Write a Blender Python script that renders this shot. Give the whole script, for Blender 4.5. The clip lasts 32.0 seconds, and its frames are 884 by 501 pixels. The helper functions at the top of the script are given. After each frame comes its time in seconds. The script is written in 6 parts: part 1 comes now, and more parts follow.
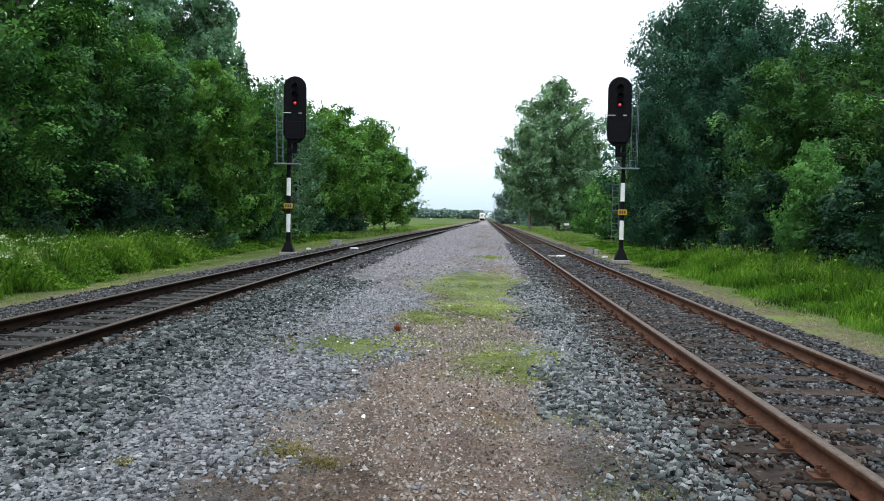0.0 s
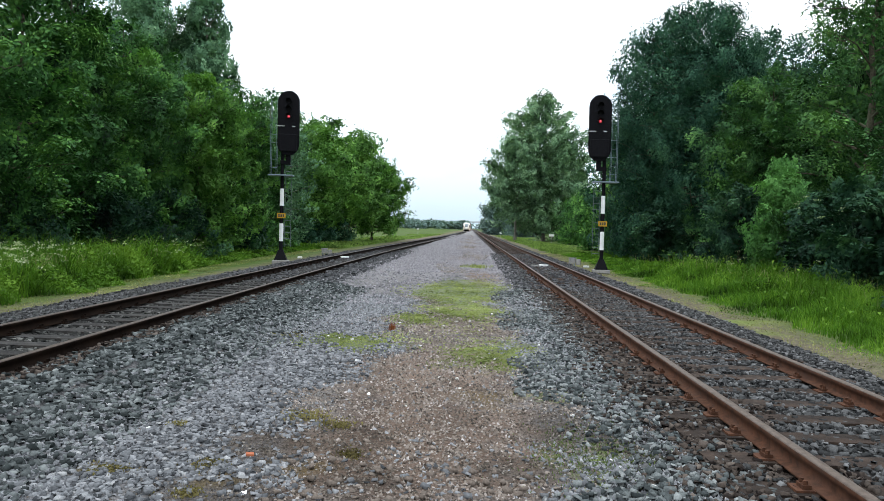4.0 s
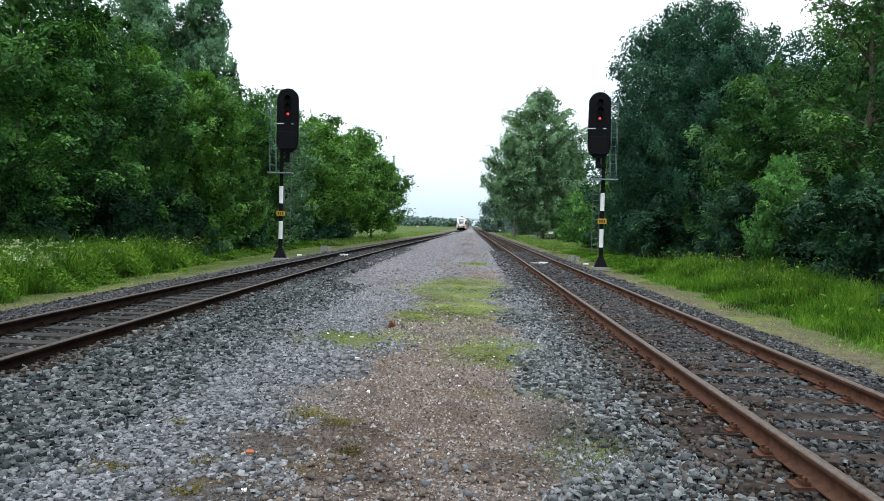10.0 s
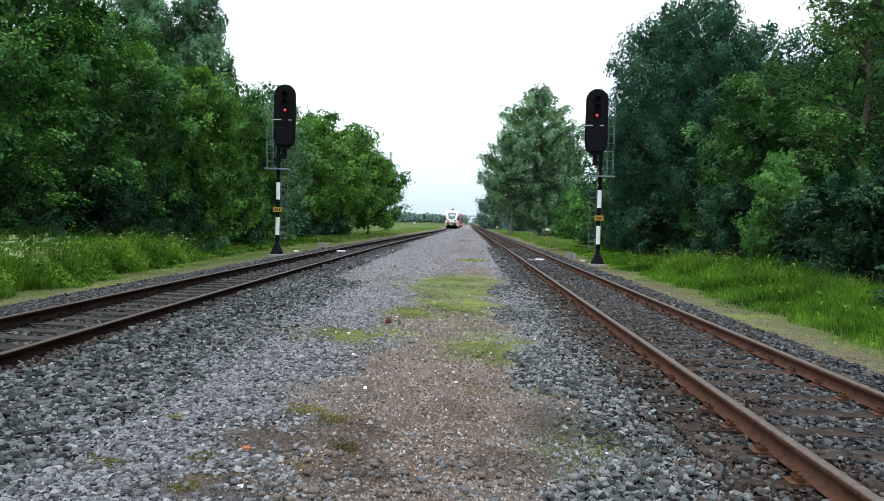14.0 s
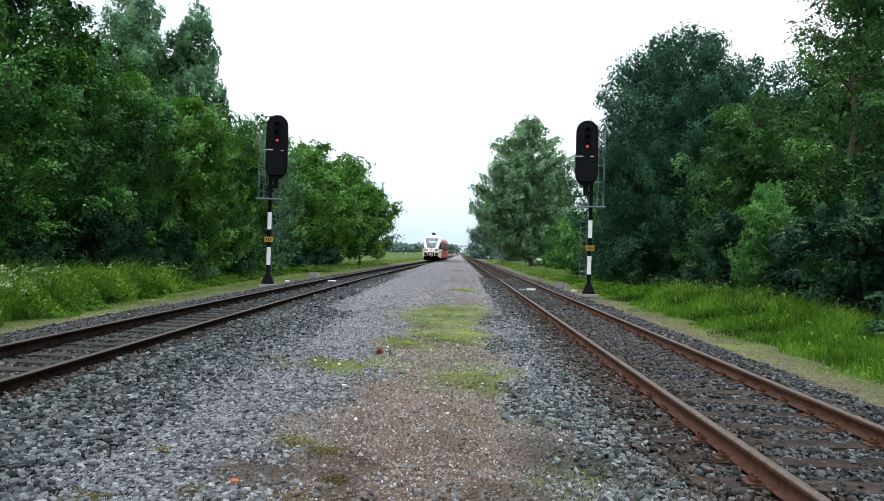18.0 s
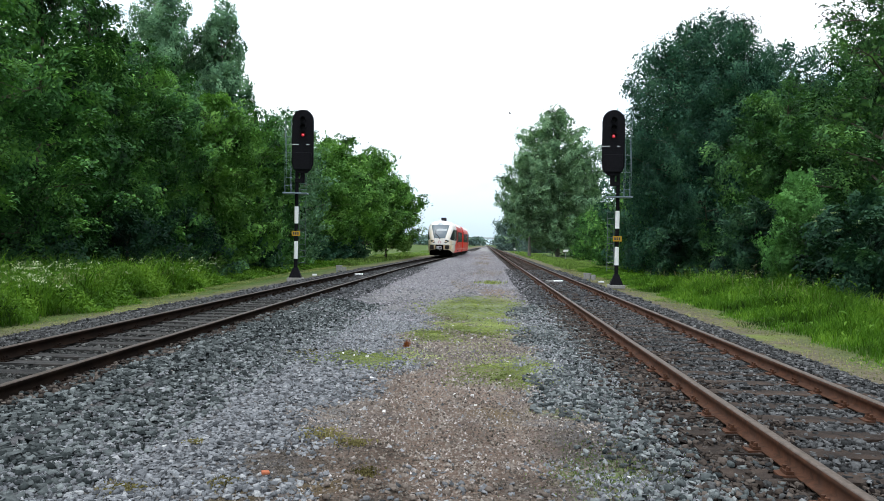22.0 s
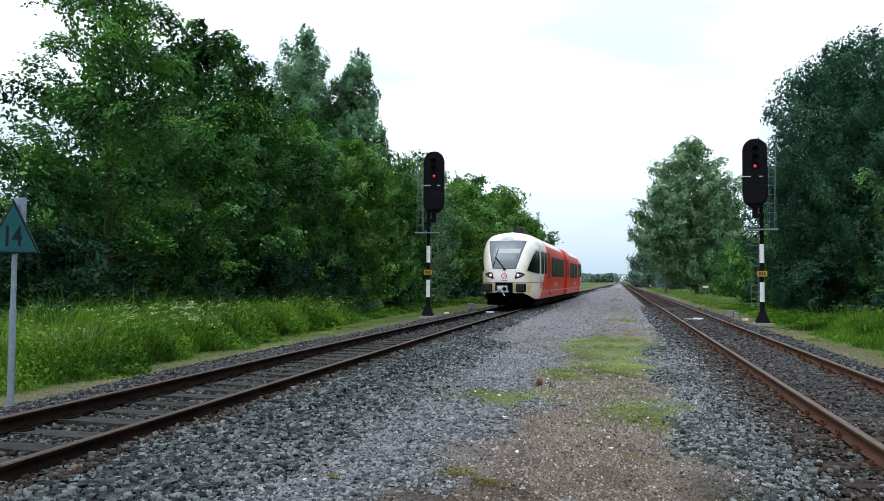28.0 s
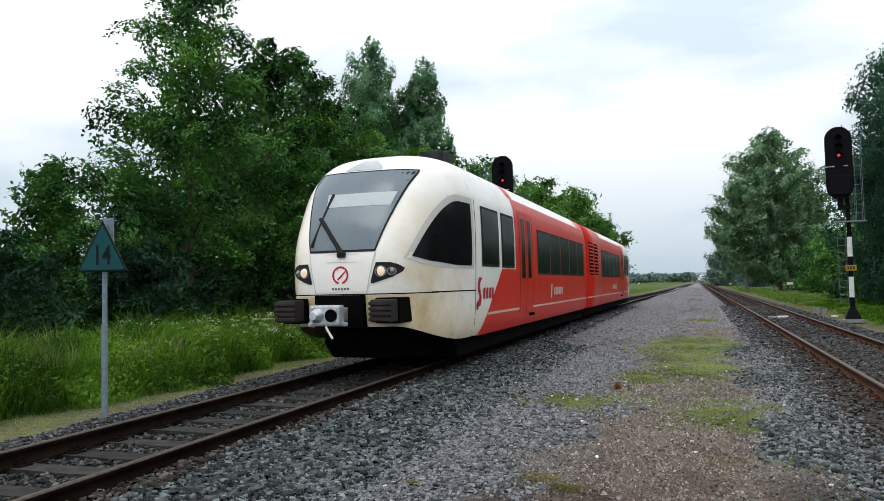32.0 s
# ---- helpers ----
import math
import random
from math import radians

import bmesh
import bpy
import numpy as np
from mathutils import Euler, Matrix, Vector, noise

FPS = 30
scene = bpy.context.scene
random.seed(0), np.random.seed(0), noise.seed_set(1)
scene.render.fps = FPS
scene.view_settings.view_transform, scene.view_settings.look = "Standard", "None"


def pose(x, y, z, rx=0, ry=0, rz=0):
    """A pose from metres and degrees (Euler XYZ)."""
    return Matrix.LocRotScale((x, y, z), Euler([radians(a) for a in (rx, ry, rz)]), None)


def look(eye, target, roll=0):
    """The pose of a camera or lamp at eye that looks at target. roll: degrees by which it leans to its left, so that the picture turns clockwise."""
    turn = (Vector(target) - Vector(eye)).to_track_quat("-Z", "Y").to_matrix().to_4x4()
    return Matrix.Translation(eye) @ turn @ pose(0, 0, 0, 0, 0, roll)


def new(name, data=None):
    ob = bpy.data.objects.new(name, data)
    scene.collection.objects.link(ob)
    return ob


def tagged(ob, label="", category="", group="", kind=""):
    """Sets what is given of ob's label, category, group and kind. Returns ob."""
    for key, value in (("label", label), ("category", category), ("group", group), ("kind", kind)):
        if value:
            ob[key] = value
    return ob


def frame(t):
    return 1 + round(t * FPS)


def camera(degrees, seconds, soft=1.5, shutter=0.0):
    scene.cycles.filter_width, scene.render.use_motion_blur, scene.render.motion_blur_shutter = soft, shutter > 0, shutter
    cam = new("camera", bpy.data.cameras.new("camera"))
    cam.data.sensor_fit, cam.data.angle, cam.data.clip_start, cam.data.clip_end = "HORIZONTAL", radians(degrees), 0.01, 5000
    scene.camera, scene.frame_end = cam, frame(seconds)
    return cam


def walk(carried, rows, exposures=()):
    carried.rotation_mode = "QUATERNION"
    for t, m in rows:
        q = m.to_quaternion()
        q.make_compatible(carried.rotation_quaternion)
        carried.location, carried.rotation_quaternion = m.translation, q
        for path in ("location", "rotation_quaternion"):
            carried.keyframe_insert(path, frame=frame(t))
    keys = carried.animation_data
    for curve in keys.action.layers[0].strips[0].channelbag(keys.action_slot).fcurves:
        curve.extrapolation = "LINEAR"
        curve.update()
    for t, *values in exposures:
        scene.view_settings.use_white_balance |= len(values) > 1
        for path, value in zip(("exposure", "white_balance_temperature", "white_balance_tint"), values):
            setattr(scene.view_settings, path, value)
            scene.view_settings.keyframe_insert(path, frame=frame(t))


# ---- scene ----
cam = camera(61.4, 32.0, soft=0.8)
PATH = [
    (0.0, pose(0, 1.25, 1.43, 87.42, -1.15, 3.32)),
    (0.1, pose(0, 1.2, 1.43, 87.42, -1.15, 3.32)),
    (0.2, pose(0, 0.1, 1.43, 87.56, -1.18, 3.42)),
    (0.3, pose(0, 0.0, 1.43, 87.52, -1.20, 3.38)),
    (0.5, pose(0, 0.0, 1.43, 87.48, -1.26, 2.78)),
    (1.0, pose(0, 0.0, 1.43, 87.37, -1.37, 2.65)),
    (1.5, pose(0, 0.0, 1.43, 87.65, -1.54, 2.23)),
    (2.0, pose(0, 0.0, 1.43, 87.83, -1.71, 2.40)),
    (2.5, pose(0, 0.0, 1.43, 88.02, -1.61, 2.25)),
    (3.0, pose(0, 0.0, 1.43, 87.96, -1.73, 2.16)),
    (3.5, pose(0, 0.0, 1.43, 88.15, -1.58, 2.26)),
    (5.5, pose(0, 0.0, 1.43, 88.31, -1.43, 2.25)),
    (6.0, pose(0, 0.0, 1.43, 88.29, -1.38, 2.28)),
    (6.5, pose(0, 0.0, 1.43, 88.21, -1.46, 2.36)),
    (7.0, pose(0, 0.0, 1.43, 88.27, -1.53, 2.40)),
    (7.5, pose(0, 0.0, 1.43, 88.28, -1.43, 2.27)),
    (8.0, pose(0, 0.0, 1.43, 88.19, -1.41, 2.24)),
    (8.5, pose(0, 0.0, 1.43, 88.12, -1.11, 2.13)),
    (9.0, pose(0, 0.0, 1.43, 88.07, -1.20, 2.06)),
    (9.5, pose(0, 0.0, 1.43, 87.83, -1.36, 2.21)),
    (10.0, pose(0, 0.0, 1.43, 88.05, -1.45, 2.22)),
    (10.5, pose(0, 0.0, 1.43, 88.32, -1.48, 2.28)),
    (11.0, pose(0, 0.0, 1.43, 88.17, -1.59, 2.25)),
    (11.5, pose(0, 0.0, 1.43, 87.75, -1.61, 2.14)),
    (12.0, pose(0, 0.0, 1.43, 87.93, -1.55, 2.03)),
    (12.5, pose(0, 0.0, 1.43, 88.52, -1.30, 2.61)),
    (13.0, pose(0, 0.0, 1.43, 88.88, -1.07, 2.29)),
    (13.5, pose(0, 0.0, 1.43, 88.28, -1.12, 2.23)),
    (14.0, pose(0, 0.0, 1.43, 87.79, -1.57, 1.99)),
    (14.5, pose(0, 0.0, 1.43, 86.72, -1.20, -0.16)),
    (16.5, pose(0, 0.0, 1.43, 88.69, -1.84, 0.16)),
    (17.0, pose(0, 0.0, 1.43, 89.24, -2.03, 0.33)),
    (17.5, pose(0, 0.0, 1.43, 89.99, -1.76, 0.89)),
    (18.0, pose(0, 0.0, 1.43, 90.11, -1.62, 1.33)),
    (18.5, pose(0, 0.0, 1.43, 89.55, -1.44, 2.67)),
    (19.0, pose(0, 0.0, 1.43, 90.03, -1.46, 2.55)),
    (19.5, pose(0, 0.0, 1.43, 89.72, -1.37, 2.95)),
    (20.0, pose(0, 0.0, 1.43, 89.58, -1.30, 3.10)),
    (20.5, pose(0, 0.0, 1.43, 89.70, -1.28, 3.07)),
    (21.0, pose(0, 0.0, 1.43, 89.43, -1.26, 3.18)),
    (21.5, pose(0, 0.0, 1.43, 89.41, -1.10, 3.16)),
    (22.0, pose(0, 0.0, 1.43, 89.48, -1.04, 3.34)),
    (22.5, pose(0, 0.0, 1.43, 89.22, -0.95, 3.52)),
    (23.0, pose(0, 0.0, 1.43, 89.34, -0.89, 3.71)),
    (23.5, pose(0, 0.0, 1.43, 89.51, -0.70, 4.10)),
    (24.0, pose(0, 0.0, 1.43, 89.68, -0.32, 4.90)),
    (24.5, pose(0, 0.0, 1.43, 89.82, -0.58, 5.86)),
    (26.5, pose(0, 0.0, 1.43, 90.14, 0.15, 7.50)),
    (27.0, pose(0, 0.0, 1.43, 91.09, 0.54, 8.40)),
    (27.5, pose(0, 0.0, 1.43, 91.44, 0.74, 10.74)),
    (28.0, pose(0, 0.0, 1.43, 92.26, -0.44, 13.37)),
    (28.5, pose(0, 0.0, 1.43, 92.40, -0.63, 14.78)),
    (29.0, pose(0, 0.0, 1.43, 92.38, -0.43, 15.23)),
    (29.5, pose(0, 0.0, 1.43, 92.70, -0.12, 16.22)),
    (30.0, pose(0, 0.0, 1.43, 93.35, -0.08, 17.28)),
    (30.5, pose(0, 0.0, 1.43, 93.45, 0.46, 17.63)),
    (31.0, pose(0, 0.0, 1.43, 93.29, 0.76, 17.90)),
    (31.5, pose(0, 0.0, 1.43, 92.99, 1.04, 18.17)),
    (32.0, pose(0, 0.0, 1.43, 92.73, 1.29, 18.91)),
]
walk(cam, PATH, exposures=[(0.0, 0.0, 6320, 12), (26.0, 0.0, 6280, 12), (27.0, 0.0, 6200, 12), (28.0, -0.24, 6150, 12), (29.0, -0.38, 6120, 11), (30.0, -0.52, 6100, 9), (31.0, -0.50, 6300, 12), (32.0, -0.52, 6500, 13)])

# ---- light: overcast sky with a weak, wide sun ----
world = bpy.data.worlds.new("overcast_sky")
scene.world = world
world.use_nodes = True
wn = world.node_tree.nodes
wl = world.node_tree.links
wn.clear()
w_out = wn.new("ShaderNodeOutputWorld")
w_bg = wn.new("ShaderNodeBackground")
w_sky = wn.new("ShaderNodeTexSky")
w_sky.sky_type = 'NISHITA'
w_sky.sun_disc = False
w_sky.sun_elevation = radians(48)
w_sky.sun_rotation = radians(200)
w_sky.air_density, w_sky.dust_density, w_sky.ozone_density = 1.0, 2.0, 1.0
w_co = wn.new("ShaderNodeTexCoord")
w_map = wn.new("ShaderNodeMapping")
w_map.inputs["Scale"].default_value = (1.0, 1.0, 3.2)
w_map.inputs["Location"].default_value = (0.35, 1.9, -0.13)
w_map.inputs["Rotation"].default_value = (0, 0, radians(16))
w_noise = wn.new("ShaderNodeTexNoise")
w_noise.inputs["Scale"].default_value = 2.3
w_noise.inputs["Detail"].default_value = 5.0
w_noise.inputs["Roughness"].default_value = 0.5
w_ramp = wn.new("ShaderNodeValToRGB")
w_ramp.color_ramp.elements[0].position = 0.36
w_ramp.color_ramp.elements[0].color = (0.95, 1.13, 1.22, 1)
w_ramp.color_ramp.elements[1].position = 0.54
w_ramp.color_ramp.elements[1].color = (1.48, 1.54, 1.57, 1)
w_sep = wn.new("ShaderNodeSeparateXYZ")
w_hor = wn.new("ShaderNodeMapRange")
w_hor.inputs["From Min"].default_value = 0.0
w_hor.inputs["From Max"].default_value = 0.20
w_hor.inputs["To Min"].default_value = 0.0
w_hor.inputs["To Max"].default_value = 1.0
w_mixh = wn.new("ShaderNodeMix")
w_mixh.data_type = 'RGBA'
w_mixh.inputs[6].default_value = (0.76, 0.96, 1.09, 1)
w_str = wn.new("ShaderNodeMix")
w_str.data_type = 'RGBA'
w_str.inputs[0].default_value = 0.88
w_scale = wn.new("ShaderNodeVectorMath")
w_scale.operation = 'SCALE'
w_scale.inputs["Scale"].default_value = 0.12
wl.new(w_co.outputs["Generated"], w_map.inputs["Vector"])
wl.new(w_map.outputs["Vector"], w_noise.inputs["Vector"])
wl.new(w_noise.outputs["Fac"], w_ramp.inputs["Fac"])
wl.new(w_co.outputs["Generated"], w_sep.inputs["Vector"])
wl.new(w_sep.outputs["Z"], w_hor.inputs["Value"])
wl.new(w_hor.outputs["Result"], w_mixh.inputs[0])
wl.new(w_ramp.outputs["Color"], w_mixh.inputs[7])
wl.new(w_sky.outputs["Color"], w_scale.inputs[0])
wl.new(w_scale.outputs["Vector"], w_str.inputs[6])
wl.new(w_mixh.outputs[2], w_str.inputs[7])
# an overcast sky is brighter towards the zenith
w_zen = wn.new("ShaderNodeMapRange")
w_zen.inputs["To Min"].default_value = 0.84
w_zen.inputs["To Max"].default_value = 1.50
w_lift = wn.new("ShaderNodeVectorMath")
w_lift.operation = 'SCALE'
wl.new(w_sep.outputs["Z"], w_zen.inputs["Value"])
wl.new(w_zen.outputs["Result"], w_lift.inputs["Scale"])
wl.new(w_str.outputs[2], w_lift.inputs[0])
wl.new(w_lift.outputs["Vector"], w_bg.inputs["Color"])
w_bg.inputs["Strength"].default_value = 1.2
wl.new(w_bg.outputs["Background"], w_out.inputs["Surface"])

sun_data = bpy.data.lights.new("sun", 'SUN')
sun_data.energy, sun_data.angle, sun_data.color = 0.8, radians(25), (1.0, 0.985, 0.96)
sun = new("sun", sun_data)
sun.matrix_world = look((0, 0, 50), (12, 18, 0))


# ---- materials ----
def node_mat(name):
    m = bpy.data.materials.new(name)
    m.use_nodes = True
    nt = m.node_tree
    return m, nt, nt.nodes["Principled BSDF"], nt.nodes["Material Output"]


def ramp_node(nt, fac, stops):
    r = nt.nodes.new("ShaderNodeValToRGB")
    els = r.color_ramp.elements
    while len(els) < len(stops):
        els.new(0.5)
    for e, (p, c) in zip(els, stops):
        e.position, e.color = p, (*c, 1)
    nt.links.new(fac, r.inputs["Fac"])
    return r.outputs["Color"]


def noise_node(nt, vec, scale, detail=4.0, rough=0.6):
    n = nt.nodes.new("ShaderNodeTexNoise")
    n.inputs["Scale"].default_value, n.inputs["Detail"].default_value = scale, detail
    n.inputs["Roughness"].default_value = rough
    nt.links.new(vec, n.inputs["Vector"])
    return n.outputs["Fac"]


def mix_node(nt, fac, a, b, mode='MIX'):
    n = nt.nodes.new("ShaderNodeMix")
    n.data_type, n.blend_type = 'RGBA', mode
    for slot, v in ((0, fac), (6, a), (7, b)):
        if isinstance(v, (int, float)):
            n.inputs[slot].default_value = v
        elif isinstance(v, tuple):
            n.inputs[slot].default_value = (*v, 1)
        else:
            nt.links.new(v, n.inputs[slot])
    return n.outputs[2]


def calc(nt, op, a, b=0.0, clamp=False):
    n = nt.nodes.new("ShaderNodeMath")
    n.operation, n.use_clamp = op, clamp
    for slot, v in ((0, a), (1, b)):
        if isinstance(v, (int, float)):
            n.inputs[slot].default_value = v
        else:
            nt.links.new(v, n.inputs[slot])
    return n.outputs[0]


def bump_to(nt, bsdf, height, strength, distance):
    b = nt.nodes.new("ShaderNodeBump")
    b.inputs["Strength"].default_value, b.inputs["Distance"].default_value = strength, distance
    nt.links.new(height, b.inputs["Height"])
    nt.links.new(b.outputs["Normal"], bsdf.inputs["Normal"])


def surface(name, dark, light, scale=8.0, rough=0.8, metal=0.0, stain=None, stain_scale=1.0, stain_amount=0.5,
            bump=0.2, depth=0.01, vary=0.0, island=0.0, coat=0.0, spec=0.16):
    """Grain between two tones, a larger stain, relief, and a tone of its own for each piece."""
    m, nt, bsdf, _ = node_mat(name)
    co = nt.nodes.new("ShaderNodeTexCoord").outputs["Object"]
    grain = noise_node(nt, co, scale, 6.0)
    col = ramp_node(nt, grain, [(0.32, dark), (0.68, light)])
    if stain:
        big = noise_node(nt, co, stain_scale, 4.0)
        fac = calc(nt, 'MULTIPLY', calc(nt, 'SUBTRACT', big, 0.45), stain_amount * 5.0, True)
        col = mix_node(nt, fac, col, stain)
    if vary:
        rnd = nt.nodes.new("ShaderNodeObjectInfo").outputs["Random"]
        v = calc(nt, 'ADD', calc(nt, 'MULTIPLY', rnd, 2 * vary), 1 - vary)
        col = mix_node(nt, 1.0, col, v, 'MULTIPLY')
    if island:
        rnd = nt.nodes.new("ShaderNodeNewGeometry").outputs["Random Per Island"]
        v = calc(nt, 'ADD', calc(nt, 'MULTIPLY', rnd, 2 * island), 1 - island)
        col = mix_node(nt, 1.0, col, v, 'MULTIPLY')
    nt.links.new(col, bsdf.inputs["Base Color"])
    bsdf.inputs["Metallic"].default_value = metal
    bsdf.inputs["Specular IOR Level"].default_value = spec
    r = calc(nt, 'ADD', calc(nt, 'MULTIPLY', grain, 0.2), rough - 0.1, True)
    nt.links.new(r, bsdf.inputs["Roughness"])
    if coat:
        bsdf.inputs["Coat Weight"].default_value = coat
        bsdf.inputs["Coat Roughness"].default_value = 0.12
    if bump:
        bump_to(nt, bsdf, noise_node(nt, co, scale * 2.3, 8.0), bump, depth)
    return m


def leaf_mat(name, dark, mid, light, through_amount=0.18):
    m, nt, bsdf, out = node_mat(name)
    rnd = nt.nodes.new("ShaderNodeNewGeometry").outputs["Random Per Island"]
    co = nt.nodes.new("ShaderNodeTexCoord").outputs["Object"]
    big = noise_node(nt, co, 0.6, 3.0, 0.6)
    f = calc(nt, 'ADD', calc(nt, 'MULTIPLY', rnd, 0.3), calc(nt, 'MULTIPLY', calc(nt, 'SUBTRACT', big, 0.34), 2.1), True)
    col = ramp_node(nt, f, [(0.08, tuple(0.55 * c for c in dark)), (0.5, mid), (0.95, tuple(1.18 * c for c in light))])
    col = mix_node(nt, 1.0, col, (1.02, 1.05, 1.05), 'MULTIPLY')
    nt.links.new(col, bsdf.inputs["Base Color"])
    bsdf.inputs["Roughness"].default_value = 0.7
    bsdf.inputs["Specular IOR Level"].default_value = 0.10
    tr = nt.nodes.new("ShaderNodeBsdfTranslucent")
    nt.links.new(mix_node(nt, 1.0, col, (1.15, 1.25, 0.55), 'MULTIPLY'), tr.inputs["Color"])
    ms = nt.nodes.new("ShaderNodeMixShader")
    ms.inputs[0].default_value = through_amount
    nt.links.new(bsdf.outputs[0], ms.inputs[1])
    nt.links.new(tr.outputs[0], ms.inputs[2])
    nt.links.new(ms.outputs[0], out.inputs["Surface"])
    return m


def glow(name, colour, strength, base=(0.1, 0.1, 0.1)):
    m, nt, bsdf, _ = node_mat(name)
    bsdf.inputs["Base Color"].default_value = (*base, 1)
    bsdf.inputs["Emission Color"].default_value = (*colour, 1)
    bsdf.inputs["Emission Strength"].default_value = strength
    bsdf.inputs["Roughness"].default_value = 0.2
    return m


def stone_mat(name, stops, rough=0.85):
    """Broken stone: a tone for each piece, speckled."""
    m, nt, bsdf, _ = node_mat(name)
    rnd = nt.nodes.new("ShaderNodeNewGeometry").outputs["Random Per Island"]
    co = nt.nodes.new("ShaderNodeTexCoord").outputs["Object"]
    col = ramp_node(nt, rnd, stops)
    sp = noise_node(nt, co, 70.0, 5.0)
    col = mix_node(nt, 1.0, col, ramp_node(nt, sp, [(0.3, (0.50, 0.495, 0.495)), (0.7, (0.82, 0.81, 0.81))]), 'MULTIPLY')
    nt.links.new(col, bsdf.inputs["Base Color"])
    bsdf.inputs["Roughness"].default_value = rough
    bsdf.inputs["Specular IOR Level"].default_value = 0.12
    bump_to(nt, bsdf, sp, 0.3, 0.004)
    return m


bark = surface("bark", (0.035, 0.028, 0.02), (0.12, 0.10, 0.075), 9, 0.9, stain=(0.09, 0.11, 0.06), stain_scale=1.2, bump=0.8, depth=0.03)
bark_pale = surface("bark_pale", (0.09, 0.085, 0.07), (0.22, 0.21, 0.18), 7, 0.9, bump=0.6, depth=0.02)
leaf_alder = leaf_mat("leaf_alder", (0.009, 0.025, 0.011), (0.046, 0.128, 0.036), (0.143, 0.296, 0.063))
leaf_poplar = leaf_mat("leaf_poplar", (0.032, 0.078, 0.046), (0.102, 0.205, 0.11), (0.195, 0.32, 0.178))
# poplar leaves paled to paint the haze over the trees 120 m off
leaf_hazed_poplar = leaf_mat("leaf_hazed_poplar", (0.055, 0.105, 0.064), (0.134, 0.238, 0.128), (0.24, 0.35, 0.205))
leaf_oak = leaf_mat("leaf_oak", (0.018, 0.05, 0.012), (0.08, 0.19, 0.038), (0.185, 0.345, 0.075))
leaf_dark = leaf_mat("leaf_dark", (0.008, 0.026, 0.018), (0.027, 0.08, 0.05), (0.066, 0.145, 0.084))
verge_herb = leaf_mat("verge_herb", (0.029, 0.07, 0.007), (0.072, 0.156, 0.015), (0.142, 0.245, 0.032))
leaf_mid = leaf_mat("leaf_mid", (0.01, 0.028, 0.011), (0.044, 0.116, 0.038), (0.118, 0.24, 0.062))
# darker leaf copy: shade below the tree canopy painted into the bushes
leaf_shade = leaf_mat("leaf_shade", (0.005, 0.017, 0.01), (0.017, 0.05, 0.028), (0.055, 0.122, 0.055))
leaf_bush = leaf_mat("leaf_bush", (0.036, 0.1, 0.03), (0.09, 0.225, 0.06), (0.165, 0.335, 0.095))
grass_blade = leaf_mat("grass_blade", (0.02, 0.054, 0.005), (0.062, 0.148, 0.011), (0.15, 0.265, 0.03), 0.3)
far_grass = leaf_mat("far_grass", (0.08, 0.13, 0.03), (0.145, 0.225, 0.055), (0.22, 0.30, 0.09), 0.3)
grass_seed = leaf_mat("grass_seed", (0.1, 0.12, 0.05), (0.17, 0.18, 0.09), (0.25, 0.24, 0.14), 0.4)
elder_cream = leaf_mat("elder_cream", (0.14, 0.20, 0.10), (0.24, 0.30, 0.17), (0.36, 0.41, 0.26), 0.3)
umbel_white = leaf_mat("umbel_white", (0.36, 0.41, 0.25), (0.5, 0.54, 0.37), (0.64, 0.66, 0.52), 0.3)
# distance haze is painted in: paler, bluer leaves for the far trees
leaf_hazed = leaf_mat("leaf_hazed", (0.095, 0.15, 0.15), (0.135, 0.2, 0.19), (0.185, 0.255, 0.225))
moss_leaf = leaf_mat("moss_leaf", (0.15, 0.18, 0.058), (0.255, 0.29, 0.1), (0.355, 0.385, 0.165), 0.3)
pale_grass = leaf_mat("pale_short_grass", (0.12, 0.14, 0.045), (0.22, 0.235, 0.085), (0.36, 0.34, 0.17), 0.3)
dull_moss = leaf_mat("dull_moss", (0.05, 0.075, 0.022), (0.10, 0.14, 0.045), (0.17, 0.21, 0.08), 0.3)
dry_leaf = leaf_mat("dry_leaf", (0.075, 0.024, 0.01), (0.17, 0.05, 0.018), (0.24, 0.085, 0.03), 0.2)

ballast_stone = stone_mat("ballast_stone", [(0.0, (0.032, 0.040, 0.041)), (0.4, (0.112, 0.130, 0.129)), (0.75, (0.215, 0.240, 0.236)), (1.0, (0.355, 0.383, 0.375))])
ballast_rusty = stone_mat("ballast_rusty", [(0.0, (0.018, 0.013, 0.011)), (0.5, (0.062, 0.049, 0.040)), (0.85, (0.125, 0.102, 0.085)), (1.0, (0.20, 0.17, 0.145))])
dark_ballast_stone = stone_mat("dark_ballast_stone", [(0.0, (0.013, 0.018, 0.018)), (0.4, (0.064, 0.076, 0.075)), (0.85, (0.164, 0.184, 0.181)), (1.0, (0.28, 0.31, 0.305))])
inner_stone = stone_mat("inner_ballast_stone", [(0.0, (0.012, 0.013, 0.012)), (0.4, (0.052, 0.054, 0.050)), (0.85, (0.128, 0.130, 0.122)), (1.0, (0.23, 0.23, 0.215))])
mid_ballast_stone = stone_mat("mid_ballast_stone", [(0.0, (0.022, 0.023, 0.023)), (0.4, (0.070, 0.073, 0.073)), (0.85, (0.150, 0.154, 0.154)), (1.0, (0.25, 0.254, 0.254))])
far_stone = stone_mat("far_path_stone", [(0.0, (0.18, 0.176, 0.190)), (0.5, (0.315, 0.307, 0.325)), (1.0, (0.47, 0.46, 0.478))])
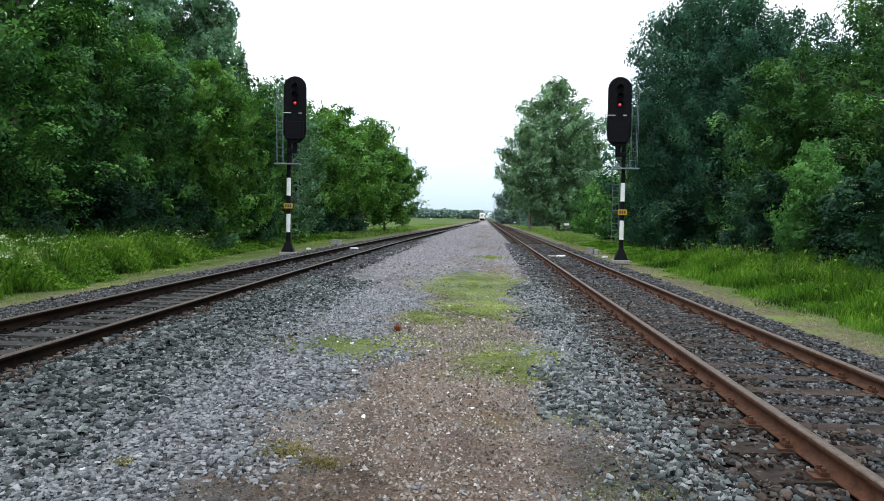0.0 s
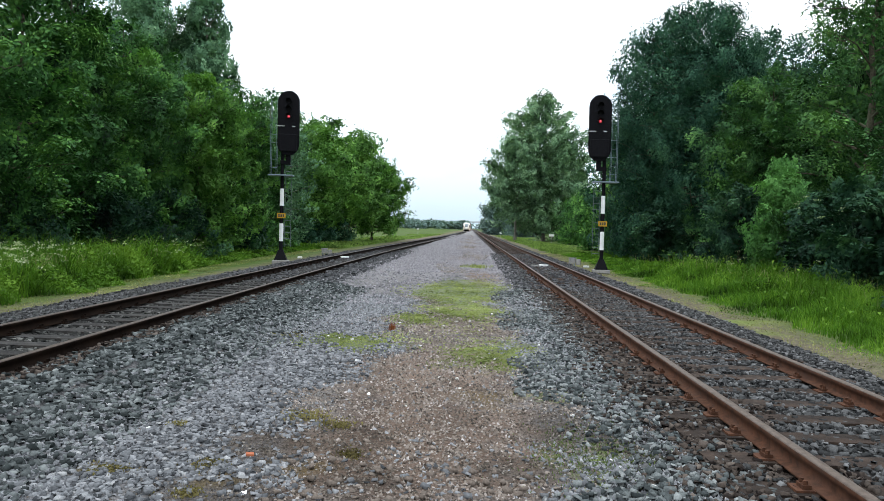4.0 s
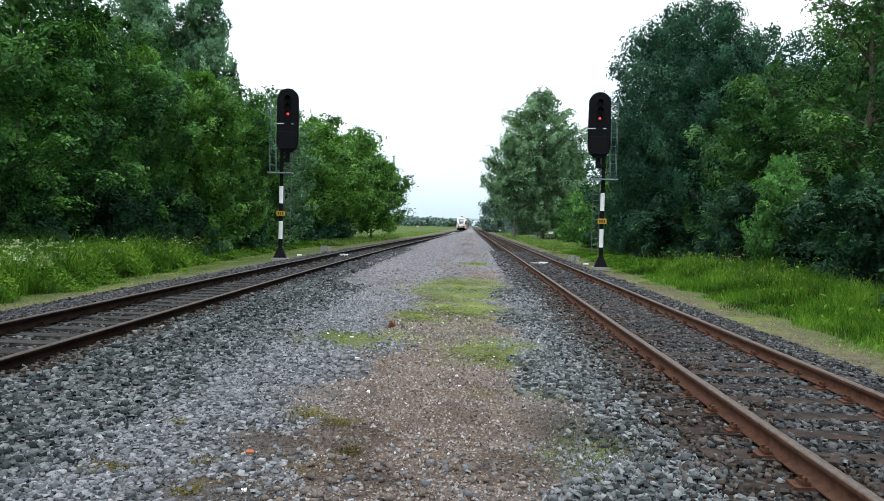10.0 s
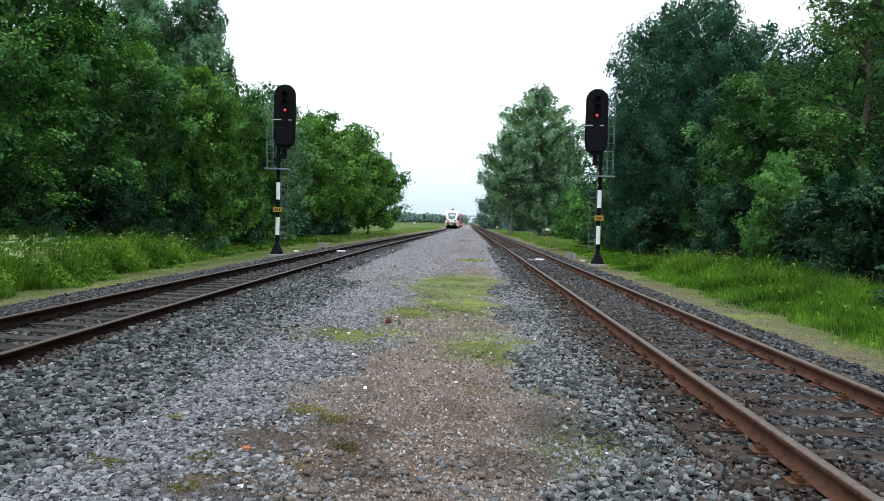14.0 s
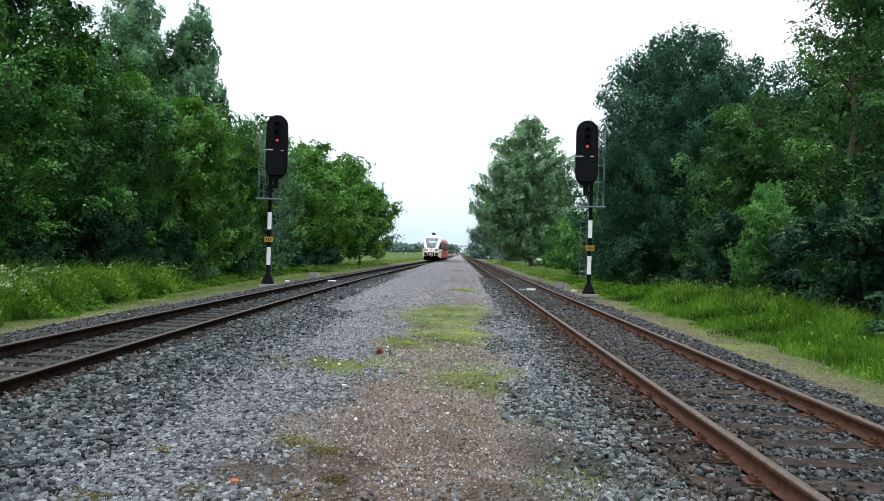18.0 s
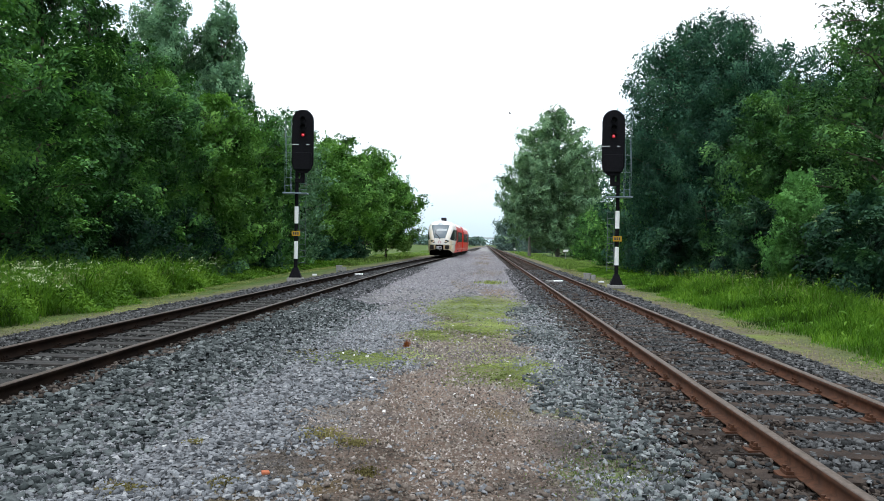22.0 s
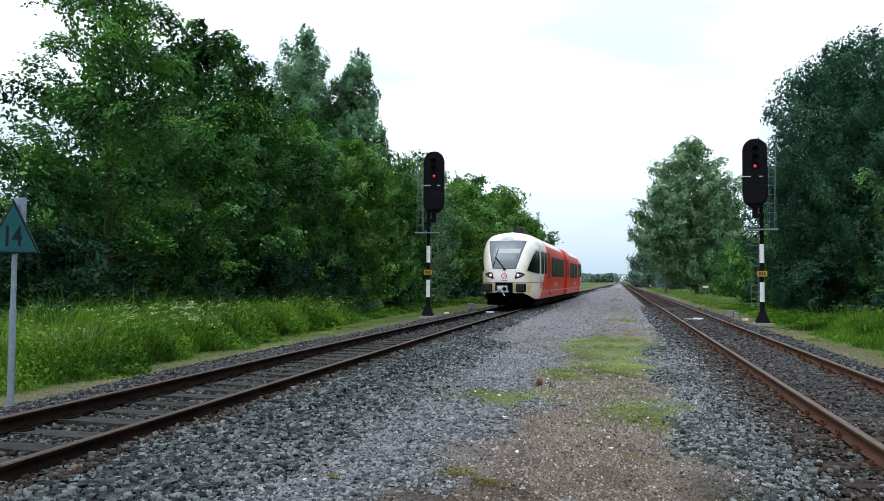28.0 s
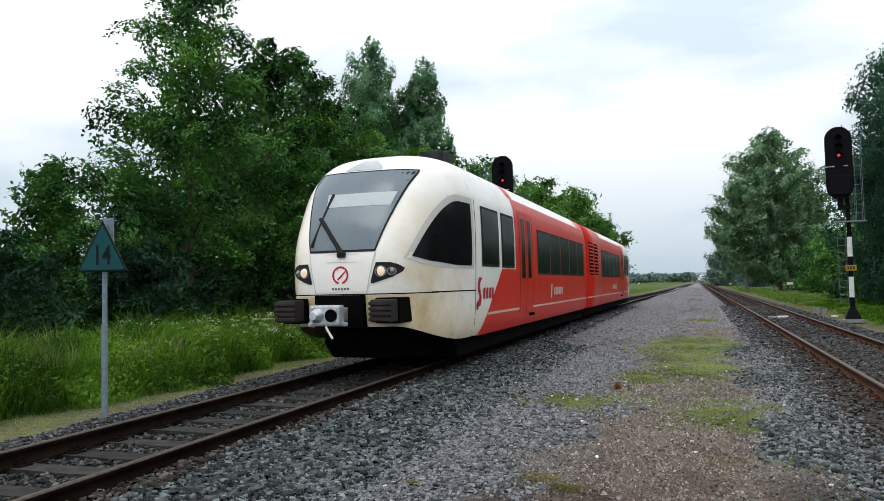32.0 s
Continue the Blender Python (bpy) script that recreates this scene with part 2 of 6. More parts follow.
far_dark_stone = stone_mat("far_ballast_stone", [(0.0, (0.055, 0.058, 0.062)), (0.5, (0.10, 0.104, 0.108)), (1.0, (0.175, 0.178, 0.18))])
gravel_stone = stone_mat("grey_gravel_stone", [(0.0, (0.056, 0.061, 0.066)), (0.35, (0.186, 0.196, 0.206)), (0.9, (0.342, 0.357, 0.371)), (1.0, (0.47, 0.48, 0.48))])
earth_stone = stone_mat("earthy_gravel_stone", [(0.0, (0.046, 0.039, 0.031)), (0.5, (0.118, 0.100, 0.080)), (0.9, (0.215, 0.186, 0.156)), (1.0, (0.36, 0.33, 0.29))])
path_stone = stone_mat("path_stone", [(0.0, (0.058, 0.048, 0.039)), (0.35, (0.214, 0.178, 0.148)), (0.84, (0.350, 0.303, 0.259)), (0.97, (0.50, 0.45, 0.41)), (1.0, (0.68, 0.64, 0.61))])

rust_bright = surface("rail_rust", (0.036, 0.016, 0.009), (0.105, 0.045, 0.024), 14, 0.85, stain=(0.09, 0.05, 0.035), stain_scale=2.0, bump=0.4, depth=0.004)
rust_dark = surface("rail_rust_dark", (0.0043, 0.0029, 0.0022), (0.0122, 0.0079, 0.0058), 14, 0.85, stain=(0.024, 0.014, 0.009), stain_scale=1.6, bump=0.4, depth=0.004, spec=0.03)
rail_top = surface("rail_running_face", (0.070, 0.052, 0.040), (0.150, 0.118, 0.096), 20, 0.55, metal=0.3, bump=0.1, depth=0.002)
rail_top_dull = surface("rail_running_face_dull", (0.04, 0.03, 0.024), (0.10, 0.075, 0.058), 20, 0.5, metal=0.3, bump=0.1, depth=0.002)
old_wood = surface("weathered_sleeper_wood", (0.013, 0.0125, 0.0115), (0.049, 0.048, 0.046), 6, 0.9, stain=(0.034, 0.028, 0.023), stain_scale=1.5, bump=0.7, depth=0.015, vary=0.35)
brown_wood = surface("brown_sleeper_wood", (0.013, 0.009, 0.007), (0.048, 0.035, 0.027), 6, 0.9, stain=(0.058, 0.036, 0.025), stain_scale=1.5, bump=0.7, depth=0.015, vary=0.25)
concrete = surface("concrete", (0.20, 0.20, 0.19), (0.33, 0.325, 0.31), 12, 0.9, stain=(0.22, 0.21, 0.19), stain_scale=2.0, bump=0.3, depth=0.006)
black_paint = surface("black_signal_paint", (0.003, 0.003, 0.004), (0.007, 0.007, 0.009), 9, 0.85, spec=0.12, bump=0.05, depth=0.002)
white_paint = surface("white_mast_paint", (0.66, 0.68, 0.68), (0.82, 0.83, 0.82), 6, 0.5, stain=(0.5, 0.5, 0.47), stain_scale=3.0, stain_amount=0.25, bump=0.05, depth=0.002)
galvanised = surface("galvanised_steel", (0.16, 0.21, 0.25), (0.24, 0.295, 0.335), 18, 0.55, metal=0.3, bump=0.06, depth=0.002)
yellow_plate = surface("yellow_plate", (0.34, 0.20, 0.010), (0.44, 0.27, 0.02), 15, 0.5, bump=0.02, depth=0.001)
sign_green = surface("teal_sign_face", (0.006, 0.058, 0.064), (0.011, 0.085, 0.092), 7, 0.45, bump=0.03, depth=0.001)
sign_dark = surface("sign_dark", (0.002, 0.007, 0.009), (0.005, 0.012, 0.014), 10, 0.5, bump=0.0)
red_lamp = glow("lit_red_lens", (1.0, 0.012, 0.03), 0.42, (0.2, 0.006, 0.008))
lamp_core = glow("lamp_core", (1.0, 0.16, 0.20), 1.6, (0.3, 0.05, 0.05))
dark_lens = surface("dark_lens", (0.002, 0.002, 0.003), (0.004, 0.004, 0.005), 9, 0.5, bump=0.0, spec=0.1)
ladder_steel = surface("weathered_ladder_steel", (0.08, 0.11, 0.11), (0.16, 0.20, 0.20), 18, 0.7, bump=0.05, depth=0.002)


# ---- mesh helpers ----
def mesh_np(name, verts, faces, mats, index=None, smooth=False):
    """A mesh from arrays; all faces have the same number of corners."""
    verts, faces = np.asarray(verts, float), np.asarray(faces, int)
    me = bpy.data.meshes.new(name)
    n, k = faces.shape
    me.vertices.add(len(verts))
    me.vertices.foreach_set("co", verts.ravel())
    me.loops.add(n * k)
    me.loops.foreach_set("vertex_index", faces.ravel())
    me.polygons.add(n)
    me.polygons.foreach_set("loop_start", np.arange(0, n * k, k))
    for m in (mats if isinstance(mats, (list, tuple)) else [mats]):
        me.materials.append(m)
    if index is not None:
        me.polygons.foreach_set("material_index", np.asarray(index, int))
    if smooth:
        me.polygons.foreach_set("use_smooth", np.ones(n, bool))
    me.update(calc_edges=True)
    me.validate()
    return me


def part(name, bm, material, parent=None, label="", smooth=False, m=None):
    """Link a bmesh, or a ready mesh, as one object under a thing or a part."""
    if isinstance(bm, bpy.types.Mesh):
        me = bm
    else:
        me = bpy.data.meshes.new(name)
        bmesh.ops.recalc_face_normals(bm, faces=bm.faces[:])
        bm.to_mesh(me)
        bm.free()
        me.materials.append(material)
        if smooth:
            me.polygons.foreach_set("use_smooth", np.ones(len(me.polygons), bool))
            me.set_sharp_from_angle(angle=radians(40))
    ob = new(name, me)
    if parent is not None:
        ob.parent = parent
    if m is not None:
        ob.matrix_basis = m
    if label:
        tagged(ob, label)
    return ob


def thing(name, label, category, group="", m=None, kind=""):
    ob = new(name)
    ob.empty_display_size = 0.2
    if m is not None:
        ob.matrix_basis = m
    return tagged(ob, label, category, group, kind)


def add_box(bm, x0, x1, y0, y1, z0, z1, bevel=0.0, m=None):
    res = bmesh.ops.create_cube(bm, size=1.0)
    mat = Matrix.Translation(((x0 + x1) / 2, (y0 + y1) / 2, (z0 + z1) / 2)) @ Matrix.Diagonal((x1 - x0, y1 - y0, z1 - z0, 1))
    if m is not None:
        mat = m @ mat
    bmesh.ops.transform(bm, matrix=mat, verts=res["verts"])
    if bevel:
        edges = list({e for v in res["verts"] for e in v.link_edges})
        bmesh.ops.bevel(bm, geom=edges, offset=bevel, segments=2, affect='EDGES', profile=0.6)
    return bm


def box(*a, **k):
    return add_box(bmesh.new(), *a, **k)


def add_tube(bm, p, q, r0, r1=None, n=10, caps=True):
    p, q = Vector(p), Vector(q)
    d = q - p
    res = bmesh.ops.create_cone(bm, cap_ends=caps, segments=n, radius1=r0, radius2=r0 if r1 is None else r1, depth=d.length)
    rot = d.to_track_quat("Z", "Y").to_matrix().to_4x4()
    bmesh.ops.transform(bm, matrix=Matrix.Translation((p + q) / 2) @ rot, verts=res["verts"])
    return bm


def tube(*a, **k):
    return add_tube(bmesh.new(), *a, **k)


def prism(outline, y0, y1, bevel=0.0):
    """An outline in x, z drawn out along y."""
    bm = bmesh.new()
    a = [bm.verts.new((x, y0, z)) for x, z in outline]
    f = bm.faces.new(a)
    res = bmesh.ops.extrude_face_region(bm, geom=[f])
    bmesh.ops.translate(bm, vec=(0, y1 - y0, 0), verts=[v for v in res["geom"] if isinstance(v, bmesh.types.BMVert)])
    if bevel:
        bmesh.ops.bevel(bm, geom=bm.edges[:], offset=bevel, segments=1, affect='EDGES')
    return bm


def sweep(profile, path, normals):
    """Vertices and quads of a closed profile (across, up) swept along a path in plan."""
    profile, path, normals = np.array(profile), np.array(path), np.array(normals)
    k, n = len(profile), len(path)
    v = np.zeros((n, k, 3))
    v[:, :, 0] = path[:, None, 0] + normals[:, None, 0] * profile[None, :, 0]
    v[:, :, 1] = path[:, None, 1] + normals[:, None, 1] * profile[None, :, 0]
    v[:, :, 2] = profile[None, :, 1]
    i, j = np.meshgrid(np.arange(n - 1), np.arange(k), indexing="ij")
    j2 = (j + 1) % k
    f = np.stack([i * k + j, i * k + j2, (i + 1) * k + j2, (i + 1) * k + j], -1).reshape(-1, 4)
    return v.reshape(-1, 3), f, j.reshape(-1)


# ---- the two track lines in plan ----
LINE_Y = np.array([-120, -80, -40, 0, 14, 30, 50, 70, 90, 120, 160, 200, 260, 350, 450, 600, 800, 1500.0])
LINE_X = np.array([-3.3, -3.9, -4.5, -5.28, -5.53, -5.66, -5.52, -5.15, -4.72, -4.0, -3.5, -3.2, -2.8, -2.1, -1.1, 0.8, 2.4, 3.0])
FINE_Y = np.arange(-120, 1500.1, 2.0)
FINE_X = np.interp(FINE_Y, LINE_Y, LINE_X)
for _ in range(4):
    wide = np.convolve(np.pad(FINE_X, 5, mode="edge"), np.ones(11) / 11, "valid")
    FINE_X = np.where((FINE_Y > -100) & (FINE_Y < 1480), wide, FINE_X)
RIGHT_X = 3.01
GAUGE = 1.505


def left_x(y):
    return np.interp(y, FINE_Y, FINE_X)


# ---- ground ----
def relief(x, y):
    """Level of the ground: flat formation, verge a little lower, gentle unevenness."""
    d = np.maximum(np.maximum(left_x(y) - 3.0 - x, x - 5.6), 0)
    return -0.42 + 0.10 * np.sin(x * 0.37 + y * 0.11) * np.minimum(d / 6, 1) + 0.08 * np.sin(x * 0.13 - y * 0.21) * np.minimum(d / 6, 1)


def grid_mesh(name, xs, ys, height, mats):
    gx, gy = np.meshgrid(xs, ys)
    v = np.stack([gx, gy, height(gx, gy)], -1).reshape(-1, 3)
    nx, ny = len(xs), len(ys)
    i, j = np.meshgrid(np.arange(ny - 1), np.arange(nx - 1), indexing="ij")
    a = i * nx + j
    f = np.stack([a, a + 1, a + nx + 1, a + nx], -1).reshape(-1, 4)
    return mesh_np(name, v, f, mats, smooth=True)


def ground_material():
    m, nt, bsdf, _ = node_mat("meadow_ground")
    co = nt.nodes.new("ShaderNodeTexCoord").outputs["Object"]
    fine = noise_node(nt, co, 9.0, 8.0, 0.7)
    big = noise_node(nt, co, 0.06, 4.0)
    mid = noise_node(nt, co, 0.7, 5.0)
    green = ramp_node(nt, fine, [(0.3, (0.055, 0.10, 0.022)), (0.55, (0.10, 0.165, 0.035)), (0.75, (0.17, 0.22, 0.065))])
    pale = ramp_node(nt, fine, [(0.3, (0.13, 0.13, 0.06)), (0.7, (0.26, 0.25, 0.13))])
    f = calc(nt, 'MULTIPLY', calc(nt, 'SUBTRACT', big, 0.48), 6.0, True)
    g = calc(nt, 'MULTIPLY', calc(nt, 'SUBTRACT', mid, 0.55), 4.0, True)
    sep = nt.nodes.new("ShaderNodeSeparateXYZ")
    nt.links.new(co, sep.inputs[0])
    soil = ramp_node(nt, fine, [(0.3, (0.08, 0.068, 0.046)), (0.5, (0.18, 0.155, 0.105)), (0.72, (0.31, 0.27, 0.19))])
    away = calc(nt, 'SUBTRACT', calc(nt, 'ABSOLUTE', calc(nt, 'ADD', sep.outputs["X"], 1.45)), 7.45)
    strip = calc(nt, 'SUBTRACT', 1.0, calc(nt, 'ADD', away, calc(nt, 'MULTIPLY', calc(nt, 'SUBTRACT', mid, 0.5), 3.0)), True)
    col = mix_node(nt, calc(nt, 'MULTIPLY', f, 0.28), green, pale)
    col = mix_node(nt, calc(nt, 'MULTIPLY', g, 0.3), col, pale)
    lawn = ramp_node(nt, fine, [(0.3, (0.12, 0.15, 0.04)), (0.55, (0.22, 0.27, 0.075)), (0.75, (0.33, 0.36, 0.14))])
    soil = mix_node(nt, calc(nt, 'MULTIPLY', calc(nt, 'SUBTRACT', mid, 0.30), 6.0, True), lawn, soil)
    col = mix_node(nt, strip, col, soil)
    col = mix_node(nt, 1.0, col, (0.64, 0.65, 0.62), 'MULTIPLY')
    nt.links.new(col, bsdf.inputs["Base Color"])
    bsdf.inputs["Roughness"].default_value = 0.95
    bsdf.inputs["Specular IOR Level"].default_value = 0.1
    bump_to(nt, bsdf, fine, 0.8, 0.05)
    return m


meadow = ground_material()
gx = np.concatenate([[-4000, -1500, -600, -250, -120, -80], np.arange(-60, 60.1, 1.5), [80, 120, 250, 600, 1500, 4000]])
gy = np.concatenate([[-800, -300, -120, -60], np.arange(-30, 130.1, 1.5), np.arange(140, 400, 20), [450, 600, 900, 1500, 2500, 5000]])
ground = new("ground", grid_mesh("ground", gx, gy, relief, meadow))
tagged(ground, "green and straw-coloured meadow beside the railway", "ground", kind="structure")


def bed_height(x, y):
    """The ballast: level round the sleepers, a shallow shoulder outside, the path between a little lower."""
    dl, dr = np.abs(x - left_x(y)), np.abs(x - RIGHT_X)
    d = np.minimum(dl, dr)
    z = np.where(d < 1.75, -0.190, -0.190 - (d - 1.75) * 0.10)
    z = np.where(dl < 1.25, -0.198, z)
    z = np.where(dr < 1.75, -0.178, z)
    z = np.where((x - left_x(y) > 0.84) & (dl < 1.75), -0.142, z)
    z = np.maximum(z, -0.255)
    out = np.maximum(left_x(y) - 2.05 - 0.4 * np.clip((y - 7) / 6, 0, 1) - x, x - RIGHT_X - 1.75)
    z = np.where(out > 0, -0.22 - out * 0.42, z)
    ridge = np.exp(-((x - left_x(y) - 2.05) / 0.30) ** 2) * 0.05
    rough = 0.012 * np.sin(x * 9.1 + 3 * np.sin(y * 2.3)) * np.sin(y * 7.7 + 2 * np.sin(x * 3.1))
    return z + ridge + rough


def bed_material():
    """Grey broken stone round the rails, a brown trodden gravel path with moss between the tracks."""
    m, nt, bsdf, _ = node_mat("ballast_bed")
    co = nt.nodes.new("ShaderNodeTexCoord").outputs["Object"]
    sep = nt.nodes.new("ShaderNodeSeparateXYZ")
    nt.links.new(co, sep.inputs[0])
    px, py = sep.outputs["X"], sep.outputs["Y"]
    vor = nt.nodes.new("ShaderNodeTexVoronoi")
    vor.inputs["Scale"].default_value = 21.0
    nt.links.new(co, vor.inputs["Vector"])
    cell = nt.nodes.new("ShaderNodeSeparateColor")
    nt.links.new(vor.outputs["Color"], cell.inputs[0])
    fine = noise_node(nt, co, 46.0, 6.0, 0.75)
    stretch = nt.nodes.new("ShaderNodeMapping")
    stretch.inputs["Scale"].default_value = (1.0, 0.35, 1.0)
    nt.links.new(co, stretch.inputs["Vector"])
    mid = noise_node(nt, stretch.outputs["Vector"], 1.3, 6.0, 0.65)
    edge = noise_node(nt, co, 2.6, 5.0, 0.65)
    grey = ramp_node(nt, cell.outputs[0], [(0.0, (0.06, 0.065, 0.068)), (0.5, (0.15, 0.157, 0.16)), (0.85, (0.25, 0.255, 0.255)), (1.0, (0.42, 0.41, 0.39))])
    # near bed is darkened to paint shade between loose stones; paler further off
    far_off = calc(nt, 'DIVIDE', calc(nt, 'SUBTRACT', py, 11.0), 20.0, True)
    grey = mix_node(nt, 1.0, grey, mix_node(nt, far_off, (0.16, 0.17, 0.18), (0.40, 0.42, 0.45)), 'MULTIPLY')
    grey = mix_node(nt, 1.0, grey, ramp_node(nt, fine, [(0.25, (0.55, 0.55, 0.55)), (0.7, (1.25, 1.25, 1.25))]), 'MULTIPLY')
    pale = ramp_node(nt, fine, [(0.28, (0.085, 0.09, 0.095)), (0.48, (0.225, 0.232, 0.24)), (0.62, (0.34, 0.345, 0.355)), (0.72, (0.56, 0.56, 0.56))])
    brown = ramp_node(nt, fine, [(0.28, (0.065, 0.048, 0.038)), (0.48, (0.18, 0.137, 0.11)), (0.64, (0.29, 0.232, 0.19)), (0.74, (0.46, 0.41, 0.37))])
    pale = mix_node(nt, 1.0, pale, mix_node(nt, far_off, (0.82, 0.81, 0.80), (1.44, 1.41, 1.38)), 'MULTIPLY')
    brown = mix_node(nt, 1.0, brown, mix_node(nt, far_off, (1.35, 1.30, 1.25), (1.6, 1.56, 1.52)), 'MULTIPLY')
    earth = ramp_node(nt, fine, [(0.3, (0.022, 0.017, 0.013)), (0.6, (0.075, 0.058, 0.044)), (0.75, (0.16, 0.12, 0.09))])
    straw = ramp_node(nt, fine, [(0.3, (0.10, 0.075, 0.03)), (0.6, (0.20, 0.155, 0.07)), (0.75, (0.30, 0.24, 0.12))])
    moss = ramp_node(nt, fine, [(0.3, (0.11, 0.155, 0.042)), (0.55, (0.21, 0.28, 0.08)), (0.75, (0.31, 0.37, 0.135))])
    rusty = mix_node(nt, 1.0, grey, (1.05, 0.76, 0.60), 'MULTIPLY')

    def blob(cx, cy, rx, ry, wob=1.1, hard=2.6):
        u = calc(nt, 'DIVIDE', calc(nt, 'SUBTRACT', px, cx), rx)
        v = calc(nt, 'DIVIDE', calc(nt, 'SUBTRACT', py, cy), ry)
        r = calc(nt, 'SQRT', calc(nt, 'ADD', calc(nt, 'MULTIPLY', u, u), calc(nt, 'MULTIPLY', v, v)))
        r = calc(nt, 'ADD', r, calc(nt, 'MULTIPLY', calc(nt, 'SUBTRACT', edge, 0.5), 2 * wob))
        return calc(nt, 'MULTIPLY', calc(nt, 'SUBTRACT', 1.15, r), hard, True)

    # the path of finer, paler stone between the tracks
    in_path = calc(nt, 'MULTIPLY', calc(nt, 'ADD', calc(nt, 'SUBTRACT', 2.75, calc(nt, 'ABSOLUTE', calc(nt, 'ADD', px, 1.25))), calc(nt, 'MULTIPLY', calc(nt, 'SUBTRACT', edge, 0.5), 2.0)), 1.6, True)
    col = mix_node(nt, in_path, grey, pale)
    for spot in BROWN:
        col = mix_node(nt, calc(nt, 'MULTIPLY', blob(*spot), 0.9), col, brown)
    for spot in EARTH:
        col = mix_node(nt, calc(nt, 'MULTIPLY', blob(*spot), 0.35), col, earth)
    for spot in STRAW:
        col = mix_node(nt, calc(nt, 'MULTIPLY', blob(*spot), 0.7), col, straw)
    for spot in MOSS:
        thin = calc(nt, 'MULTIPLY', calc(nt, 'SUBTRACT', noise_node(nt, co, 6.0, 6.0, 0.75), 0.28), 3.2, True)
        col = mix_node(nt, calc(nt, 'MULTIPLY', blob(*spot), thin), col, moss)
    near_rail = calc(nt, 'SUBTRACT', 1.15, calc(nt, 'ABSOLUTE', calc(nt, 'SUBTRACT', px, 2.15)))
    near_rail = calc(nt, 'MULTIPLY', calc(nt, 'ADD', near_rail, calc(nt, 'MULTIPLY', calc(nt, 'SUBTRACT', edge, 0.55), 1.6)), 1.1, True)
    col = mix_node(nt, calc(nt, 'MULTIPLY', near_rail, 0.85), col, rusty)
    col = mix_node(nt, 1.0, col, ramp_node(nt, mid, [(0.3, (0.50, 0.50, 0.51)), (0.5, (0.76, 0.75, 0.74)), (0.7, (0.98, 0.96, 0.93))]), 'MULTIPLY')
    slow = noise_node(nt, stretch.outputs["Vector"], 0.28, 5.0, 0.7)
    col = mix_node(nt, 1.0, col, ramp_node(nt, slow, [(0.36, (0.60, 0.57, 0.55)), (0.52, (0.86, 0.84, 0.83)), (0.62, (0.96, 0.95, 0.96))]), 'MULTIPLY')
    nt.links.new(col, bsdf.inputs["Base Color"])
    bsdf.inputs["Roughness"].default_value = 0.92
    bsdf.inputs["Specular IOR Level"].default_value = 0.1
    h = calc(nt, 'ADD', calc(nt, 'MULTIPLY', vor.outputs["Distance"], -0.7), calc(nt, 'MULTIPLY', fine, 0.5))
    bump_to(nt, bsdf, h, 0.9, 0.05)
    return m


MOSS = [(-0.2, 18.4, 1.3, 6.0, 0.7), (-1.0, 13.7, 0.55, 1.1, 0.8), (0.0, 14.9, 1.0, 1.2, 0.8), (-1.70, 10.8, 1.05, 1.0, 0.9), (0.35, 10.0, 0.75, 1.35, 0.8),
        (0.95, 5.4, 0.35, 0.5, 1.5, 1.2), (0.3, 32.0, 0.5, 0.5, 0.8), (0.9, 7.6, 0.4, 0.4, 1.0)]
EARTH = [(-1.45, 5.55, 0.45, 0.45, 1.2, 1.6), (-1.5, 4.5, 0.5, 0.35, 1.2, 1.6), (-0.7, 4.9, 0.4, 0.3, 1.2, 1.6), (0.35, 5.2, 0.4, 0.3, 1.2, 1.6), (1.1, 6.0, 0.4, 0.7, 1.3, 1.5), (-1.0, 5.75, 0.55, 0.5, 1.2, 1.6), (0.75, 6.3, 0.35, 0.8, 1.3, 1.5)]
STRAW = [(-1.45, 6.5, 0.35, 0.3, 1.3, 1.8), (-1.25, 5.1, 0.3, 0.2, 1.3, 1.8), (-2.4, 4.85, 0.35, 0.18, 1.3, 1.8), (-1.6, 4.75, 0.2, 0.15, 1.3, 1.8), (0.2, 7.4, 0.4, 0.5, 1.3, 1.6), (-2.4, 12.2, 0.45, 0.35, 1.3, 1.8)]
BROWN = [(-0.2, 13.2, 1.3, 1.5, 0.8, 2.0), (-0.35, 8.6, 1.25, 2.6, 0.7, 1.8), (-0.4, 5.8, 1.2, 1.8, 0.8, 1.8), (-2.3, 12.2, 0.6, 0.6, 1.0), (0.4, 27.0, 0.7, 6.0, 0.8, 1.4),
         (-0.4, 42.0, 1.2, 5.0, 0.9, 1.2), (0.3, 70.0, 1.2, 20.0, 0.9, 1.2)]
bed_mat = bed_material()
bx = np.concatenate([np.arange(-9.3, 5.95, 0.12)])
by = np.concatenate([np.arange(-30, 2, 2.0), np.arange(2, 20, 0.12), np.arange(20, 60, 0.6), np.arange(60, 160, 3), np.arange(160, 900, 25)])


def bed_mesh():
    gxx, gyy = np.meshgrid(bx, by)
    off = (left_x(gyy) - left_x(10.0)) * np.clip((-gxx - 1.0) / 4.0, 0, 1)
    xx = gxx + off
    v = np.stack([xx, gyy, bed_height(xx, gyy)], -1).reshape(-1, 3)
    nx, ny = len(bx), len(by)
    i, j = np.meshgrid(np.arange(ny - 1), np.arange(nx - 1), indexing="ij")
    a = i * nx + j
    f = np.stack([a, a + 1, a + nx + 1, a + nx], -1).reshape(-1, 4)
    return mesh_np("ballast_bed", v, f, bed_mat, smooth=True)


